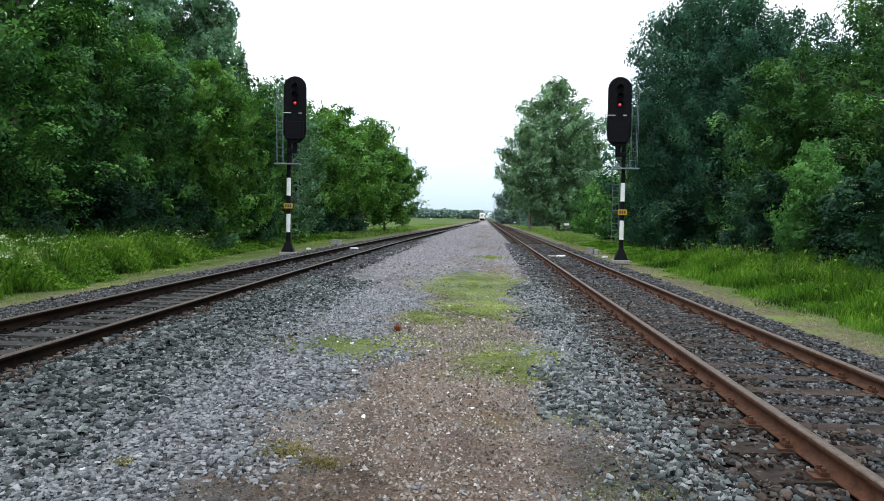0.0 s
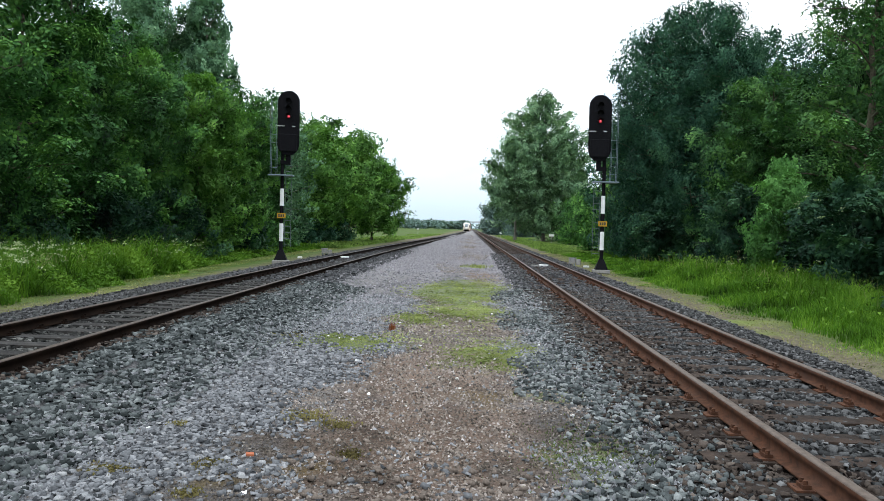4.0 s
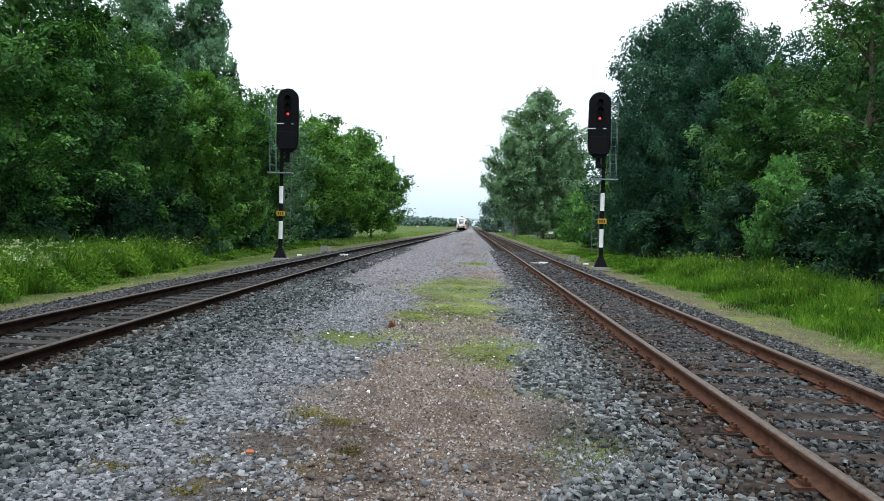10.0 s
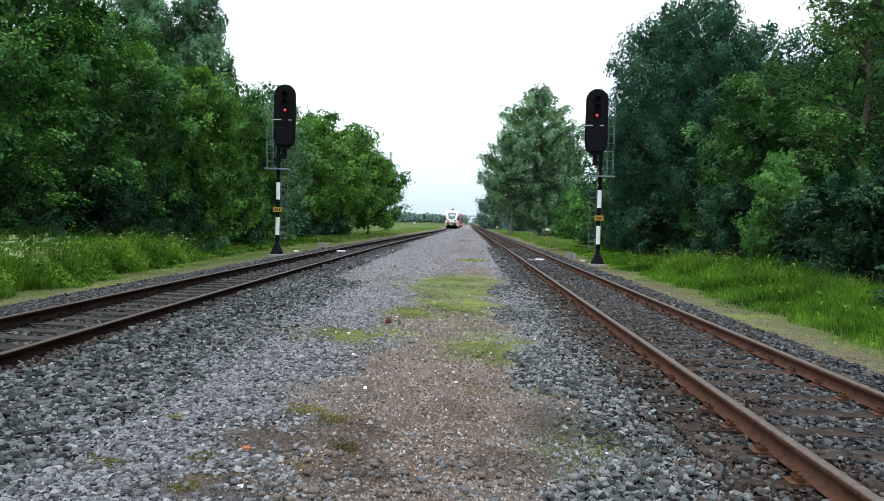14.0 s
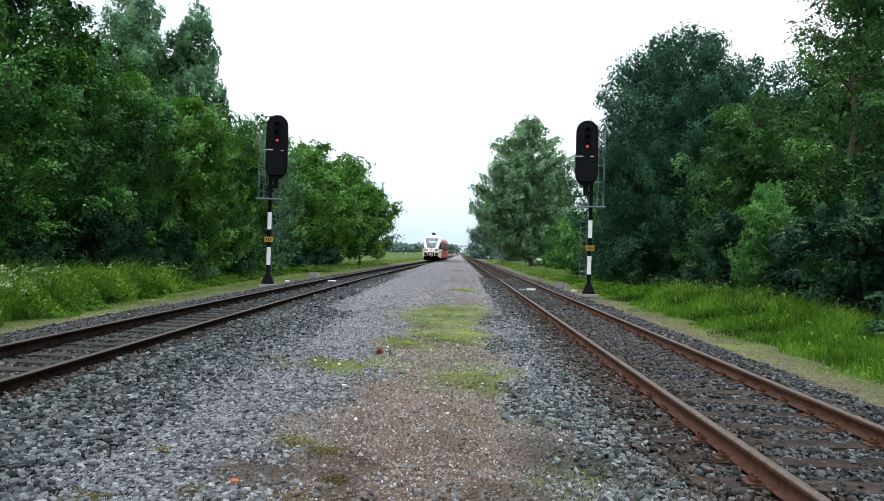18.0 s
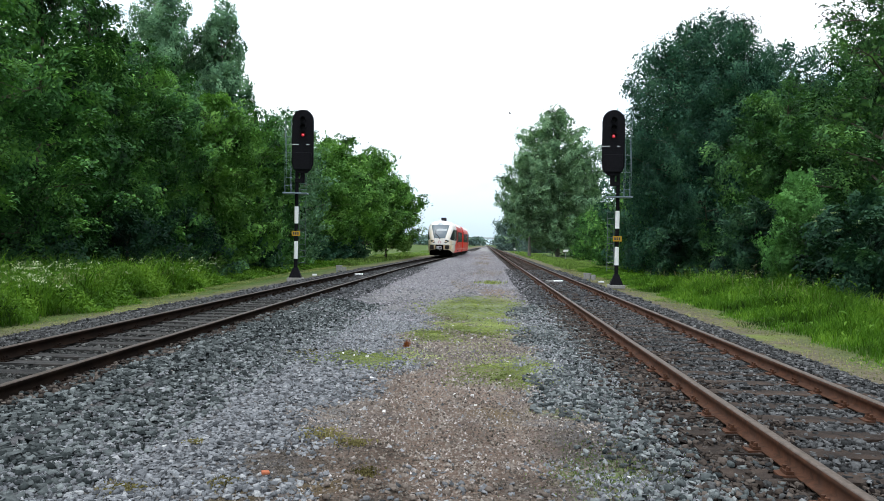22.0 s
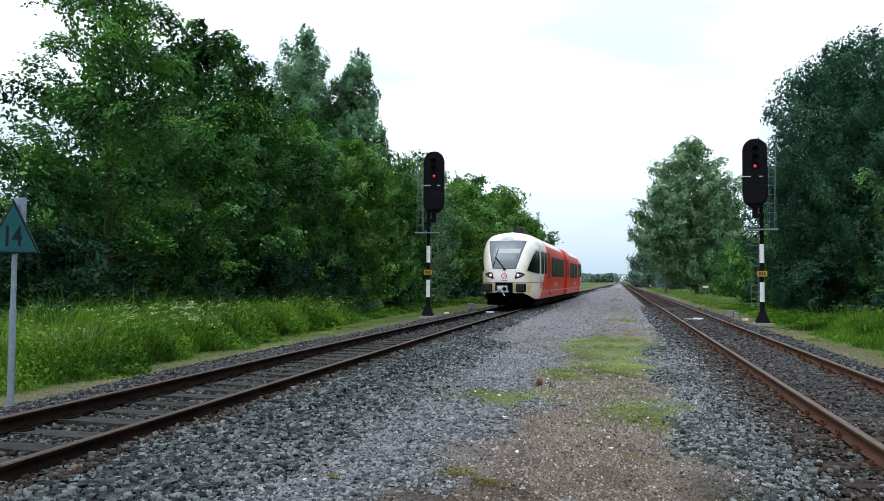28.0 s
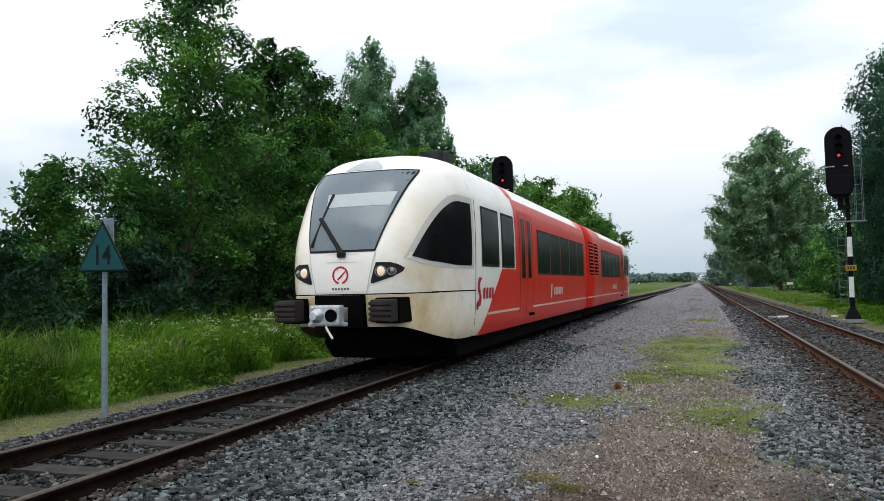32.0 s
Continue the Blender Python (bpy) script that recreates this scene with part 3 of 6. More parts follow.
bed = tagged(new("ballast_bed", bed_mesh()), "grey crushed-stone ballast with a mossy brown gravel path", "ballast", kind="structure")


# ---- tracks ----
RAIL_PROFILE = [(-0.036, -0.012), (-0.030, -0.002), (0.0, 0.0), (0.030, -0.002), (0.036, -0.012), (0.036, -0.045), (0.010, -0.058), (0.008, -0.125),
                (0.070, -0.142), (0.072, -0.155), (-0.072, -0.155), (-0.070, -0.142), (-0.008, -0.125), (-0.010, -0.058), (-0.036, -0.045)]


def rail_mesh(centre, offset, mats):
    y = np.concatenate([np.arange(-60, 120, 1.0), np.arange(120, 1400, 10.0)])
    x = centre(y)
    dx = np.gradient(x, y)
    ln = np.hypot(dx, 1)
    nrm = np.stack([1 / ln, -dx / ln], -1)
    path = np.stack([x, y], -1) + nrm * offset
    prof = [(a * 1.0, b) for a, b in RAIL_PROFILE]
    v, f, j = sweep(prof, path, nrm)
    return mesh_np("rail", v, f, mats, index=np.isin(j, (0, 1, 2, 3)).astype(int))


def sleeper_mesh(mat, half, width):
    bm = box(-half, half, -width / 2, width / 2, -0.15, 0.0)
    bmesh.ops.subdivide_edges(bm, edges=[e for e in bm.edges if abs(e.verts[0].co.x - e.verts[1].co.x) > 1], cuts=5)
    rr = random.Random(3)
    for v in bm.verts:
        v.co.x += rr.uniform(-0.015, 0.015)
        v.co.y += rr.uniform(-0.008, 0.008)
        v.co.z += rr.uniform(-0.006, 0.004)
    me = bpy.data.meshes.new("sleeper")
    bmesh.ops.recalc_face_normals(bm, faces=bm.faces[:])
    bm.to_mesh(me)
    bm.free()
    me.materials.append(mat)
    return me


def plate_mesh(mat):
    bm = box(-0.17, 0.17, -0.075, 0.075, 0.0, 0.016)
    for sx in (-1, 1):
        add_box(bm, sx * 0.095 - 0.028, sx * 0.095 + 0.028, -0.05, 0.05, 0.014, 0.042)
        for sy in (-0.03, 0.03):
            add_tube(bm, (sx * 0.10, sy, 0.04), (sx * 0.10, sy, 0.068), 0.016, n=6)
    me = bpy.data.meshes.new("rail_fastening")
    bmesh.ops.recalc_face_normals(bm, faces=bm.faces[:])
    bm.to_mesh(me)
    bm.free()
    me.materials.append(mat)
    return me


def track(label, centre, wood, rust, top, seed, z_top):
    tr = thing("railway_track", label, "railway track", "tracks", kind="structure")
    for off in (-GAUGE / 2, GAUGE / 2):
        part("rail", rail_mesh(centre, off, [rust, top]), None, tr)
    rr = random.Random(seed)
    sm, pm = sleeper_mesh(wood, 1.28, 0.25), plate_mesh(rust)
    y, n = 0.4 - 0.62 * 20, 0
    far_v, far_f = [], []
    while y < 330:
        slope = float(centre(y + 0.5) - centre(y - 0.5))
        turn = -math.degrees(math.atan(slope))
        yy = y + rr.uniform(-0.03, 0.03)
        m = pose(float(centre(yy)) + rr.uniform(-0.03, 0.03), yy, z_top + rr.uniform(-0.008, 0.006), 0, 0, turn + rr.uniform(-0.6, 0.6))
        if n < 210:
            s = part("sleeper", sm, None, tr, m=m)
            if n < 75:
                for off in (-GAUGE / 2, GAUGE / 2):
                    part("rail_fastening", pm, None, s, m=pose(off, 0, 0.0))
        else:
            k = len(far_v)
            for cx in (-1.28, 1.28):
                for cy in (-0.125, 0.125):
                    for cz in (-0.1, 0.0):
                        far_v.append(m @ Vector((cx, cy, cz)))
            far_f += [(k + 1, k + 3, k + 7, k + 5), (k, k + 1, k + 5, k + 4), (k + 2, k + 6, k + 7, k + 3), (k, k + 2, k + 3, k + 1), (k + 4, k + 5, k + 7, k + 6)]
        n += 1
        y += 0.62
    if far_v:
        tagged(part("far_sleepers", mesh_np("far_sleepers", [tuple(v) for v in far_v], far_f, wood), None, tr), kind="stuff")
    return tr


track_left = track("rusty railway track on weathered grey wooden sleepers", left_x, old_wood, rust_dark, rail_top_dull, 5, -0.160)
track_right = track("rust-brown railway track on half-buried brown sleepers", lambda y: np.asarray(y) * 0.0 + RIGHT_X, brown_wood, rust_bright, rail_top, 6, -0.160)


# ---- trees ----
def tubes(segments, n=6):
    """Vertices and quads of tapered round limbs: rows of start, end, radius at start, radius at end."""
    vs, fs, k = [], [], 0
    a = np.linspace(0, 2 * np.pi, n, endpoint=False)
    for p, q, r0, r1 in segments:
        p, q = np.asarray(p, float), np.asarray(q, float)
        d = q - p
        d /= max(np.linalg.norm(d), 1e-6)
        u = np.cross(d, (0.3, 0.9, 0.1) if abs(d[2]) > 0.8 else (0, 0, 1))
        u /= np.linalg.norm(u)
        w = np.cross(d, u)
        ring = np.cos(a)[:, None] * u + np.sin(a)[:, None] * w
        vs += [p + ring * r0, q + ring * r1]
        i = np.arange(n)
        fs.append(np.stack([k + i, k + (i + 1) % n, k + n + (i + 1) % n, k + n + i], -1))
        k += 2 * n
    return np.concatenate(vs), np.concatenate(fs)


def leaf_quads(rs, centres, size, droop=0.35, aspect=0.62, whole=True, outward=None, scale=1.0):
    """A folded leaf (two triangles, or one where it is far off) at each centre, facing up and outwards."""
    n = len(centres)
    nrm = rs.normal(size=(n, 3)) * 0.62 + np.array([0, 0, 0.75])
    if outward is not None:
        nrm = rs.normal(size=(n, 3)) * 0.20 + outward
    nrm /= np.linalg.norm(nrm, axis=1, keepdims=True)
    u = np.cross(nrm, rs.normal(size=(n, 3)))
    u /= np.linalg.norm(u, axis=1, keepdims=True)
    w = np.cross(nrm, u)
    s = (size * scale * rs.uniform(0.6, 1.35, n))[:, None]
    tip = centres + u * s + np.array([0, 0, -droop]) * s
    if not whole:
        v = np.stack([centres - u * s + w * s * aspect, centres - u * s * 0.4 - w * s * aspect, tip], 1)
        return v.reshape(-1, 3), np.arange(n * 3).reshape(-1, 3)
    v = np.stack([centres - u * s, centres + w * s * aspect + nrm * s * 0.18, tip, centres - w * s * aspect + nrm * s * 0.18], 1)
    k = np.arange(n)[:, None] * 4
    f = np.concatenate([k + np.array([[0, 1, 2]]), k + np.array([[0, 2, 3]])])
    return v.reshape(-1, 3), f


def crown_radius(shape, t):
    if shape == "cone":
        return np.clip(t * 2.4 + 0.5, 0, 1) * np.clip(1 - t ** 1.55, 0, 1) ** 0.9 + 0.04
    if shape == "column":
        return np.clip(t * 3 + 0.6, 0, 1) * np.clip(1 - t, 0, 1) ** 0.34 + 0.03
    if shape == "bush":
        return np.clip(1 - t ** 2.2, 0, 1) ** 0.55
    return np.clip(1 - np.abs((t - 0.40) / 0.62) ** 2.6, 0.02, 1) ** 0.62


def unit(v):
    return v / np.maximum(np.linalg.norm(v, axis=-1, keepdims=True), 1e-6)


def tree(label, x, y, h, r, seed, leaf, wood=None, shape="round", base=0.12, leaves=9000, size=0.17, clump=0.55, lean=(0, 0), limbs=26, name="tree", group="", core=0.07, rise=0.5, fill=2.0):
    """Trunk, boughs and twigs; each twig carries a domed spray of leaves, level on a spreading tree and upright on a poplar."""
    wood = wood or bark
    rs = np.random.RandomState(seed)
    z0 = float(relief(np.array(x), np.array(y))) - 0.05
    root = thing(name, label, "bush" if name == "bush" else "tree", group, pose(x, y, z0))
    segs = []
    far = math.hypot(x, y)
    tr = 0.011 * h + 0.035
    steps = 8
    pts = [np.array([0, 0, 0.0])]
    for i in range(1, steps + 1):
        t = i / steps
        pts.append(np.array([lean[0] * t ** 1.5 + rs.normal() * 0.010 * h * t, lean[1] * t ** 1.5 + rs.normal() * 0.010 * h * t, h * 0.96 * t]))
    for i in range(steps):
        segs.append((pts[i], pts[i + 1], tr * (1 - 0.88 * i / steps) * (1.3 if i == 0 else 1), tr * (1 - 0.88 * (i + 1) / steps)))

    def spine(t):
        f = np.clip(t, 0, 0.999) * steps
        i = int(f)
        return pts[i] + (pts[i + 1] - pts[i]) * (f - i)

    def lobe(a, t):
        return 1 + 0.14 * math.sin(2 * a + seed) + 0.13 * math.sin(3.1 * a + 2.2 * seed + 5 * t)

    up = np.array([0, 0, 1.0])
    centres, ways, tops, spread = [], [], [], []

    def spray(c, out, s):
        """A spray at c; its leaves lie along the twig's way and face its top side."""
        way = unit(out * (1 - 0.55 * rise) + up * rise * 0.9 + rs.normal(size=3) * 0.22)
        top = unit(up * (1.15 - 0.6 * rise) + out * (0.35 + 0.45 * rise) + rs.normal(size=3) * 0.20)
        centres.append(c)
        ways.append(way)
        tops.append(top)
        spread.append(s)

    az = rs.uniform(0, 6.28)
    for i in range(limbs):
        t = (i + rs.uniform(0.1, 0.9)) / limbs
        zt = base + (0.98 - base) * t
        az += 2.4 + rs.normal() * 0.4
        rad = r * float(crown_radius(shape, t)) * rs.uniform(0.72, 1.10) * lobe(az, t)
        out = np.array([math.cos(az), math.sin(az), 0])
        start = spine(max(zt - (0.03 + 0.42 * rise * rad / h) * rs.uniform(0.7, 1.2), 0.02))
        end = spine(zt) + out * rad + up * rs.normal() * 0.015 * h
        mid = start + (end - start) * 0.55 + up * 0.025 * h * rs.uniform(-0.2, 1)
        lr = tr * 0.36 * (1 - 0.55 * t)
        segs += [(start, mid, lr, lr * 0.6), (mid, end, lr * 0.6, lr * 0.15)]
        many = max(3, int(np.linalg.norm(end - start) / (clump * 0.62)))
        for k in range(many):
            f = 0.30 + 0.72 * (k + rs.uniform(0.1, 0.9)) / many
            c = (start + (mid - start) * f / 0.55) if f < 0.55 else (mid + (end - mid) * (f - 0.55) / 0.45)
            across = np.cross(out, up) * rs.normal() * clump * (0.75 + 0.5 * (1 - f))
            tip = c + across + up * rs.uniform(-0.1, 0.45) * clump + out * rs.uniform(0, 0.5) * clump
            spray(tip, unit(out + 0.5 * across / clump), clump * rs.uniform(0.65, 1.2) * (1.1 - 0.25 * f))
            if far < 60:
                segs.append((c, tip, lr * 0.26, lr * 0.07))
    for i in range(int(limbs * fill)):
        t = rs.uniform() ** 0.8
        a = rs.uniform(0, 6.28)
        rad = r * float(crown_radius(shape, t)) * math.sqrt(rs.uniform(0.45, 1.0)) * lobe(a, t)
        out = np.array([math.cos(a), math.sin(a), 0])
        spray(spine(base + (0.99 - base) * t) + out * rad, out, clump * rs.uniform(0.55, 1.1))
    for i in range(5):
        spray(pts[-1] + rs.normal(size=3) * clump * np.array([0.3, 0.3, 0.3]) + up * 0.02 * h, unit(rs.normal(size=3) * np.array([1, 1, 0.1])), clump * 0.5)
    centres, ways, tops, spread = np.array(centres), np.array(ways), np.array(tops), np.array(spread)
    side = unit(np.cross(ways, tops))
    tops = np.cross(side, ways)
    pick = rs.choice(len(centres), leaves, p=spread ** 2 / (spread ** 2).sum())
    phi = rs.uniform(0, 6.28, leaves)
    edge = 1 + 0.22 * np.sin(3 * phi + pick * 1.7) + 0.16 * np.sin(7 * phi + pick * 2.9)
    rho = np.sqrt(rs.uniform(0, 1, leaves)) * edge
    stray = rs.uniform(size=leaves) < 0.07
    rho = np.where(stray, rho * 1.3, rho)
    lower = rs.uniform(size=leaves) < 0.28
    rise_of = 0.46 * (1 - np.minimum(rho, 1.2) ** 2) - np.where(lower, 0.38, 0.0) + rs.normal(size=leaves) * 0.09
    s = spread[pick][:, None]
    radial = ways[pick] * np.cos(phi)[:, None] * 1.18 + side[pick] * np.sin(phi)[:, None] * 0.80
    p = centres[pick] + s * (radial * rho[:, None] + tops[pick] * rise_of[:, None])
    face = unit(tops[pick] + radial * (0.75 * rho)[:, None] + rs.normal(size=(leaves, 3)) * 0.16)
    # the heart of the crown
    n_core = int(leaves * core)
    tc = rs.uniform(0.0, 0.88, n_core)
    ac = rs.uniform(0, 6.28, n_core)
    rc = r * crown_radius(shape, tc) * np.sqrt(rs.uniform(0, 1, n_core)) * 0.5
    sp = np.array([spine(base + (0.97 - base) * t) for t in tc]).reshape(-1, 3)
    pc = sp + np.stack([np.cos(ac) * rc, np.sin(ac) * rc, np.zeros(n_core)], 1)
    p = np.concatenate([p, pc])
    face = np.concatenate([face, unit(rs.normal(size=(n_core, 3)))])
    scale = np.concatenate([rs.uniform(0.75, 1.2, leaves), np.full(n_core, 1.9)])
    p[:, 2] = np.maximum(p[:, 2], 0.15)
    v, f = tubes(segs, 6 if far < 45 else 4)
    part("trunk", mesh_np("trunk", v, f, wood, smooth=True), None, root)
    v, f = leaf_quads(rs, p, size, whole=far < 33, outward=face, scale=scale)
    part("crown", mesh_np("crown", v, f, leaf), None, root)
    return root


ALDER = "tall green alder with a ragged open crown behind the verge"
POPLAR = "tall grey-green poplar with fine fluttering leaves"
OAK = "broad leafy bright-green tree with low branches"
DARK = "dense dark-green poplar with a heavy rounded crown"
TREES = [
    # left of the line: the tall row
    (ALDER, -16.2, 21.1, 12.5, 4.2, 1, leaf_alder, "cone", 0.10, 50000, 0.072, 0.82),
    (ALDER, -22.8, 21.5, 7.0, 2.2, 2, leaf_alder, "cone", 0.05, 24000, 0.072, 0.60),
    (ALDER, -26.0, 20.0, 2.4, 1.6, 3, leaf_alder, "round", 0.03, 9000, 0.070, 0.45),
    (ALDER, -17.0, 27.4, 12.5, 3.9, 4, leaf_alder, "cone", 0.06, 50000, 0.080, 0.70),
    (ALDER, -17.4, 31.6, 13.2, 3.7, 5, leaf_alder, "cone", 0.06, 46000, 0.085, 0.70),
    (ALDER, -17.0, 35.5, 11.6, 3.6, 6, leaf_alder, "round", 0.04, 38000, 0.092, 0.62),
    (ALDER, -15.0, 40.5, 10.0, 3.2, 7, leaf_oak, "round", 0.04, 38000, 0.096, 0.60),
    (POPLAR, -22.2, 50.0, 20.3, 4.0, 8, leaf_poplar, "column", 0.03, 64000, 0.105, 0.75),
    (POPLAR, -20.4, 53.0, 17.0, 3.6, 9, leaf_poplar, "column", 0.03, 44000, 0.110, 0.75),
    (POPLAR, -18.9, 52.0, 19.0, 2.7, 10, leaf_poplar, "column", 0.03, 46000, 0.105, 0.72),
    (ALDER, -14.8, 47.0, 10.2, 3.0, 11, leaf_alder, "round", 0.04, 25000, 0.120, 0.74),
    (ALDER, -14.8, 53.5, 11.5, 3.2, 12, leaf_poplar, "round", 0.04, 11000, 0.125, 0.74),
    (POPLAR, -15.6, 59.0, 12.0, 2.6, 13, leaf_poplar, "column", 0.06, 8000, 0.125, 0.62),
    (OAK, -16.5, 67.0, 11.6, 4.7, 14, leaf_oak, "round", 0.20, 27000, 0.142, 0.88),
    (OAK, -15.0, 76.0, 12.6, 5.2, 15, leaf_oak, "round", 0.20, 27000, 0.151, 0.97),
    (OAK, -14.0, 85.0, 12.2, 4.9, 16, leaf_oak, "round", 0.22, 24000, 0.161, 0.94),
    (OAK, -12.6, 94.0, 10.8, 4.5, 17, leaf_oak, "round", 0.14, 24000, 0.161, 0.94),
    (ALDER, -21.0, 30.0, 10.5, 3.8, 18, leaf_dark, "round", 0.04, 15000, 0.130, 0.85),
    (ALDER, -20.5, 38.5, 12.5, 4.0, 19, leaf_dark, "round", 0.04, 16000, 0.140, 0.85),
    (ALDER, -19.5, 64.0, 11.0, 3.6, 20, leaf_dark, "round", 0.04, 12000, 0.155, 0.85),
    (ALDER, -22.4, 26.0, 6.6, 2.8, 21, leaf_dark, "round", 0.03, 14000, 0.110, 0.70),
    (ALDER, -28.0, 24.5, 2.6, 1.8, 22, leaf_dark, "round", 0.03, 8000, 0.090, 0.50),
    (ALDER, -25.0, 16.5, 2.2, 1.6, 23, leaf_alder, "round", 0.03, 9000, 0.070, 0.45),
    (ALDER, -20.6, 17.5, 3.3, 1.8, 24, leaf_alder, "round", 0.03, 12000, 0.070, 0.50),
    # right of the line
    (DARK, 15.8, 54.0, 18.3, 7.0, 31, leaf_dark, "round", 0.02, 200000, 0.092, 1.00),
    (DARK, 13.2, 60.0, 11.0, 2.9, 47, leaf_alder, "round", 0.02, 20000, 0.120, 0.80),
    (DARK, 22.8, 58.0, 17.4, 6.4, 32, leaf_dark, "round", 0.03, 48000, 0.130, 0.95),
    (OAK, 16.3, 41.5, 11.0, 3.7, 33, leaf_mid, "round", 0.10, 60000, 0.088, 0.80),
    (ALDER, 20.8, 38.0, 18.2, 4.4, 34, leaf_mid, "cone", 0.10, 50000, 0.098, 0.85),
    (ALDER, 16.6, 32.0, 16.5, 3.9, 35, leaf_mid, "cone", 0.20, 40000, 0.084, 0.80),
    (ALDER, 21.5, 30.0, 17.0, 4.6, 36, leaf_mid, "cone", 0.06, 44000, 0.088, 0.74),
    (ALDER, 24.0, 45.0, 14.0, 4.4, 37, leaf_alder, "round", 0.05, 21000, 0.130, 0.92),
    (POPLAR, 7.2, 123.0, 17.8, 4.6, 38, leaf_hazed_poplar, "round", 0.22, 30000, 0.200, 1.30),
    (POPLAR, 12.2, 127.0, 25.0, 7.6, 39, leaf_hazed_poplar, "round", 0.06, 60000, 0.205, 1.50),
    (POPLAR, 15.6, 130.0, 17.5, 4.2, 40, leaf_hazed_poplar, "round", 0.06, 18000, 0.215, 1.40),
    (DARK, 16.8, 108.0, 7.5, 4.2, 41, leaf_alder, "round", 0.02, 13500, 0.189, 1.22),
    (DARK, 15.6, 92.0, 6.5, 4.0, 42, leaf_alder, "round", 0.02, 12000, 0.170, 1.08),
    (DARK, 14.5, 76.0, 6.5, 4.0, 43, leaf_alder, "round", 0.02, 13500, 0.161, 0.94),
    (POPLAR, 7.6, 235.0, 9.0, 4.2, 44, leaf_hazed, "round", 0.05, 7500, 0.340, 1.62),
    (POPLAR, 12.0, 255.0, 11.0, 5.0, 45, leaf_hazed, "round", 0.05, 7500, 0.340, 1.62),
    (POPLAR, 13.0, 185.0, 7.0, 3.6, 46, leaf_hazed, "round", 0.02, 7500, 0.283, 1.35),
    (DARK, 15.5, 67.0, 11.5, 4.8, 51, leaf_dark, "round", 0.02, 9000, 0.220, 1.00),
    (DARK, 21.0, 74.0, 14.5, 6.0, 52, leaf_dark, "round", 0.02, 9000, 0.260, 1.30),
    (DARK, 28.0, 66.0, 15.5, 6.5, 53, leaf_dark, "round", 0.02, 10000, 0.240, 1.40),
    (DARK, 27.5, 52.0, 15.0, 6.0, 54, leaf_dark, "round", 0.02, 10000, 0.220, 1.30),
    (DARK, 25.5, 36.0, 14.0, 4.5, 55, leaf_dark, "round", 0.02, 9000, 0.180, 1.00),
    (ALDER, -23.5, 36.0, 11.0, 4.4, 56, leaf_dark, "round", 0.03, 9000, 0.180, 0.90),
    (ALDER, -24.5, 46.0, 13.0, 4.8, 57, leaf_dark, "round", 0.03, 9000, 0.200, 1.00),
]
for lab, tx, ty, th, trad, seed, leaf, shp, base, nleaf, lsize, clump in TREES:
    tree(lab, tx, ty, th, trad, seed, leaf, bark_pale if leaf in (leaf_poplar, leaf_hazed_poplar) else bark, shp, base, nleaf, lsize, clump, limbs=90 if seed == 31 else 46 if shp == "column" or trad > 6 else 32, core=0.02 if shp == "cone" or 38 <= seed <= 40 else 0.11 if seed in (31, 32) else 0.07, fill=1.0 if shp == "cone" else 4.5 if seed in (31, 32) else 2.0, rise={"column": 1.4, "cone": 0.45}.get(shp, 0.9 if lab is DARK else 0.6), group="trees beside the line")

BUSH = "leafy green bush at the foot of the trees"
BUSHES = [
    ("light yellow-green young bush in front of the trees", 12.1, 30.0, 4.75, 1.30, 61, leaf_bush, 21000, 0.056, 0.36),
    ("spreading elder bush with flat white flower heads", 12.9, 27.0, 3.5, 2.1, 62, leaf_shade, 16000, 0.071, 0.48),
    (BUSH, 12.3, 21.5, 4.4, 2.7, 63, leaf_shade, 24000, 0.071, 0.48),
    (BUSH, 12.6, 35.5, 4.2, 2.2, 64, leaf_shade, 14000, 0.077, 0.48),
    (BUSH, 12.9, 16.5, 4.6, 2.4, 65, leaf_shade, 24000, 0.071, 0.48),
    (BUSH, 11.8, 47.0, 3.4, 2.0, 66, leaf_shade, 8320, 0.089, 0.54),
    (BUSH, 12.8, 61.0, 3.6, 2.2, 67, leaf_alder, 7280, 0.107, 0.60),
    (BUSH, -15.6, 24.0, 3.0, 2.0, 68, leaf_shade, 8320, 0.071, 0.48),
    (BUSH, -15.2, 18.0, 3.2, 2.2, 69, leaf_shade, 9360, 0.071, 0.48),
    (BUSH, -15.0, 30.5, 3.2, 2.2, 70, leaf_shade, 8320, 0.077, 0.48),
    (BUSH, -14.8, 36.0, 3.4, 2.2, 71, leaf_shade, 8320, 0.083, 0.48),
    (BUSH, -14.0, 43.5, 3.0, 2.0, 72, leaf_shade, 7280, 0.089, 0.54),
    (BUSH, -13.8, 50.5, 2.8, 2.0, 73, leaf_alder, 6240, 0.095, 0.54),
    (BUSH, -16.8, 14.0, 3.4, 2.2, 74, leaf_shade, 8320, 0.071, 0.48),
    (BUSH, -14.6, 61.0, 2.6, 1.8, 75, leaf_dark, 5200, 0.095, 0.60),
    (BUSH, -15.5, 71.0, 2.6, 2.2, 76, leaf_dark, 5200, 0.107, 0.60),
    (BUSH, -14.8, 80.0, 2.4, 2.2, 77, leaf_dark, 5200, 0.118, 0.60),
]
for lab, tx, ty, th, trad, seed, leaf, nleaf, lsize, clump in BUSHES:
    tree(lab, tx, ty, th, trad, seed, leaf, bark, "cone" if seed == 61 else "bush", 0.02, nleaf, lsize, clump, limbs=34 if seed == 61 else 14, rise=0.8 if seed == 61 else 0.5, name="bush", group="bushes beside the line")


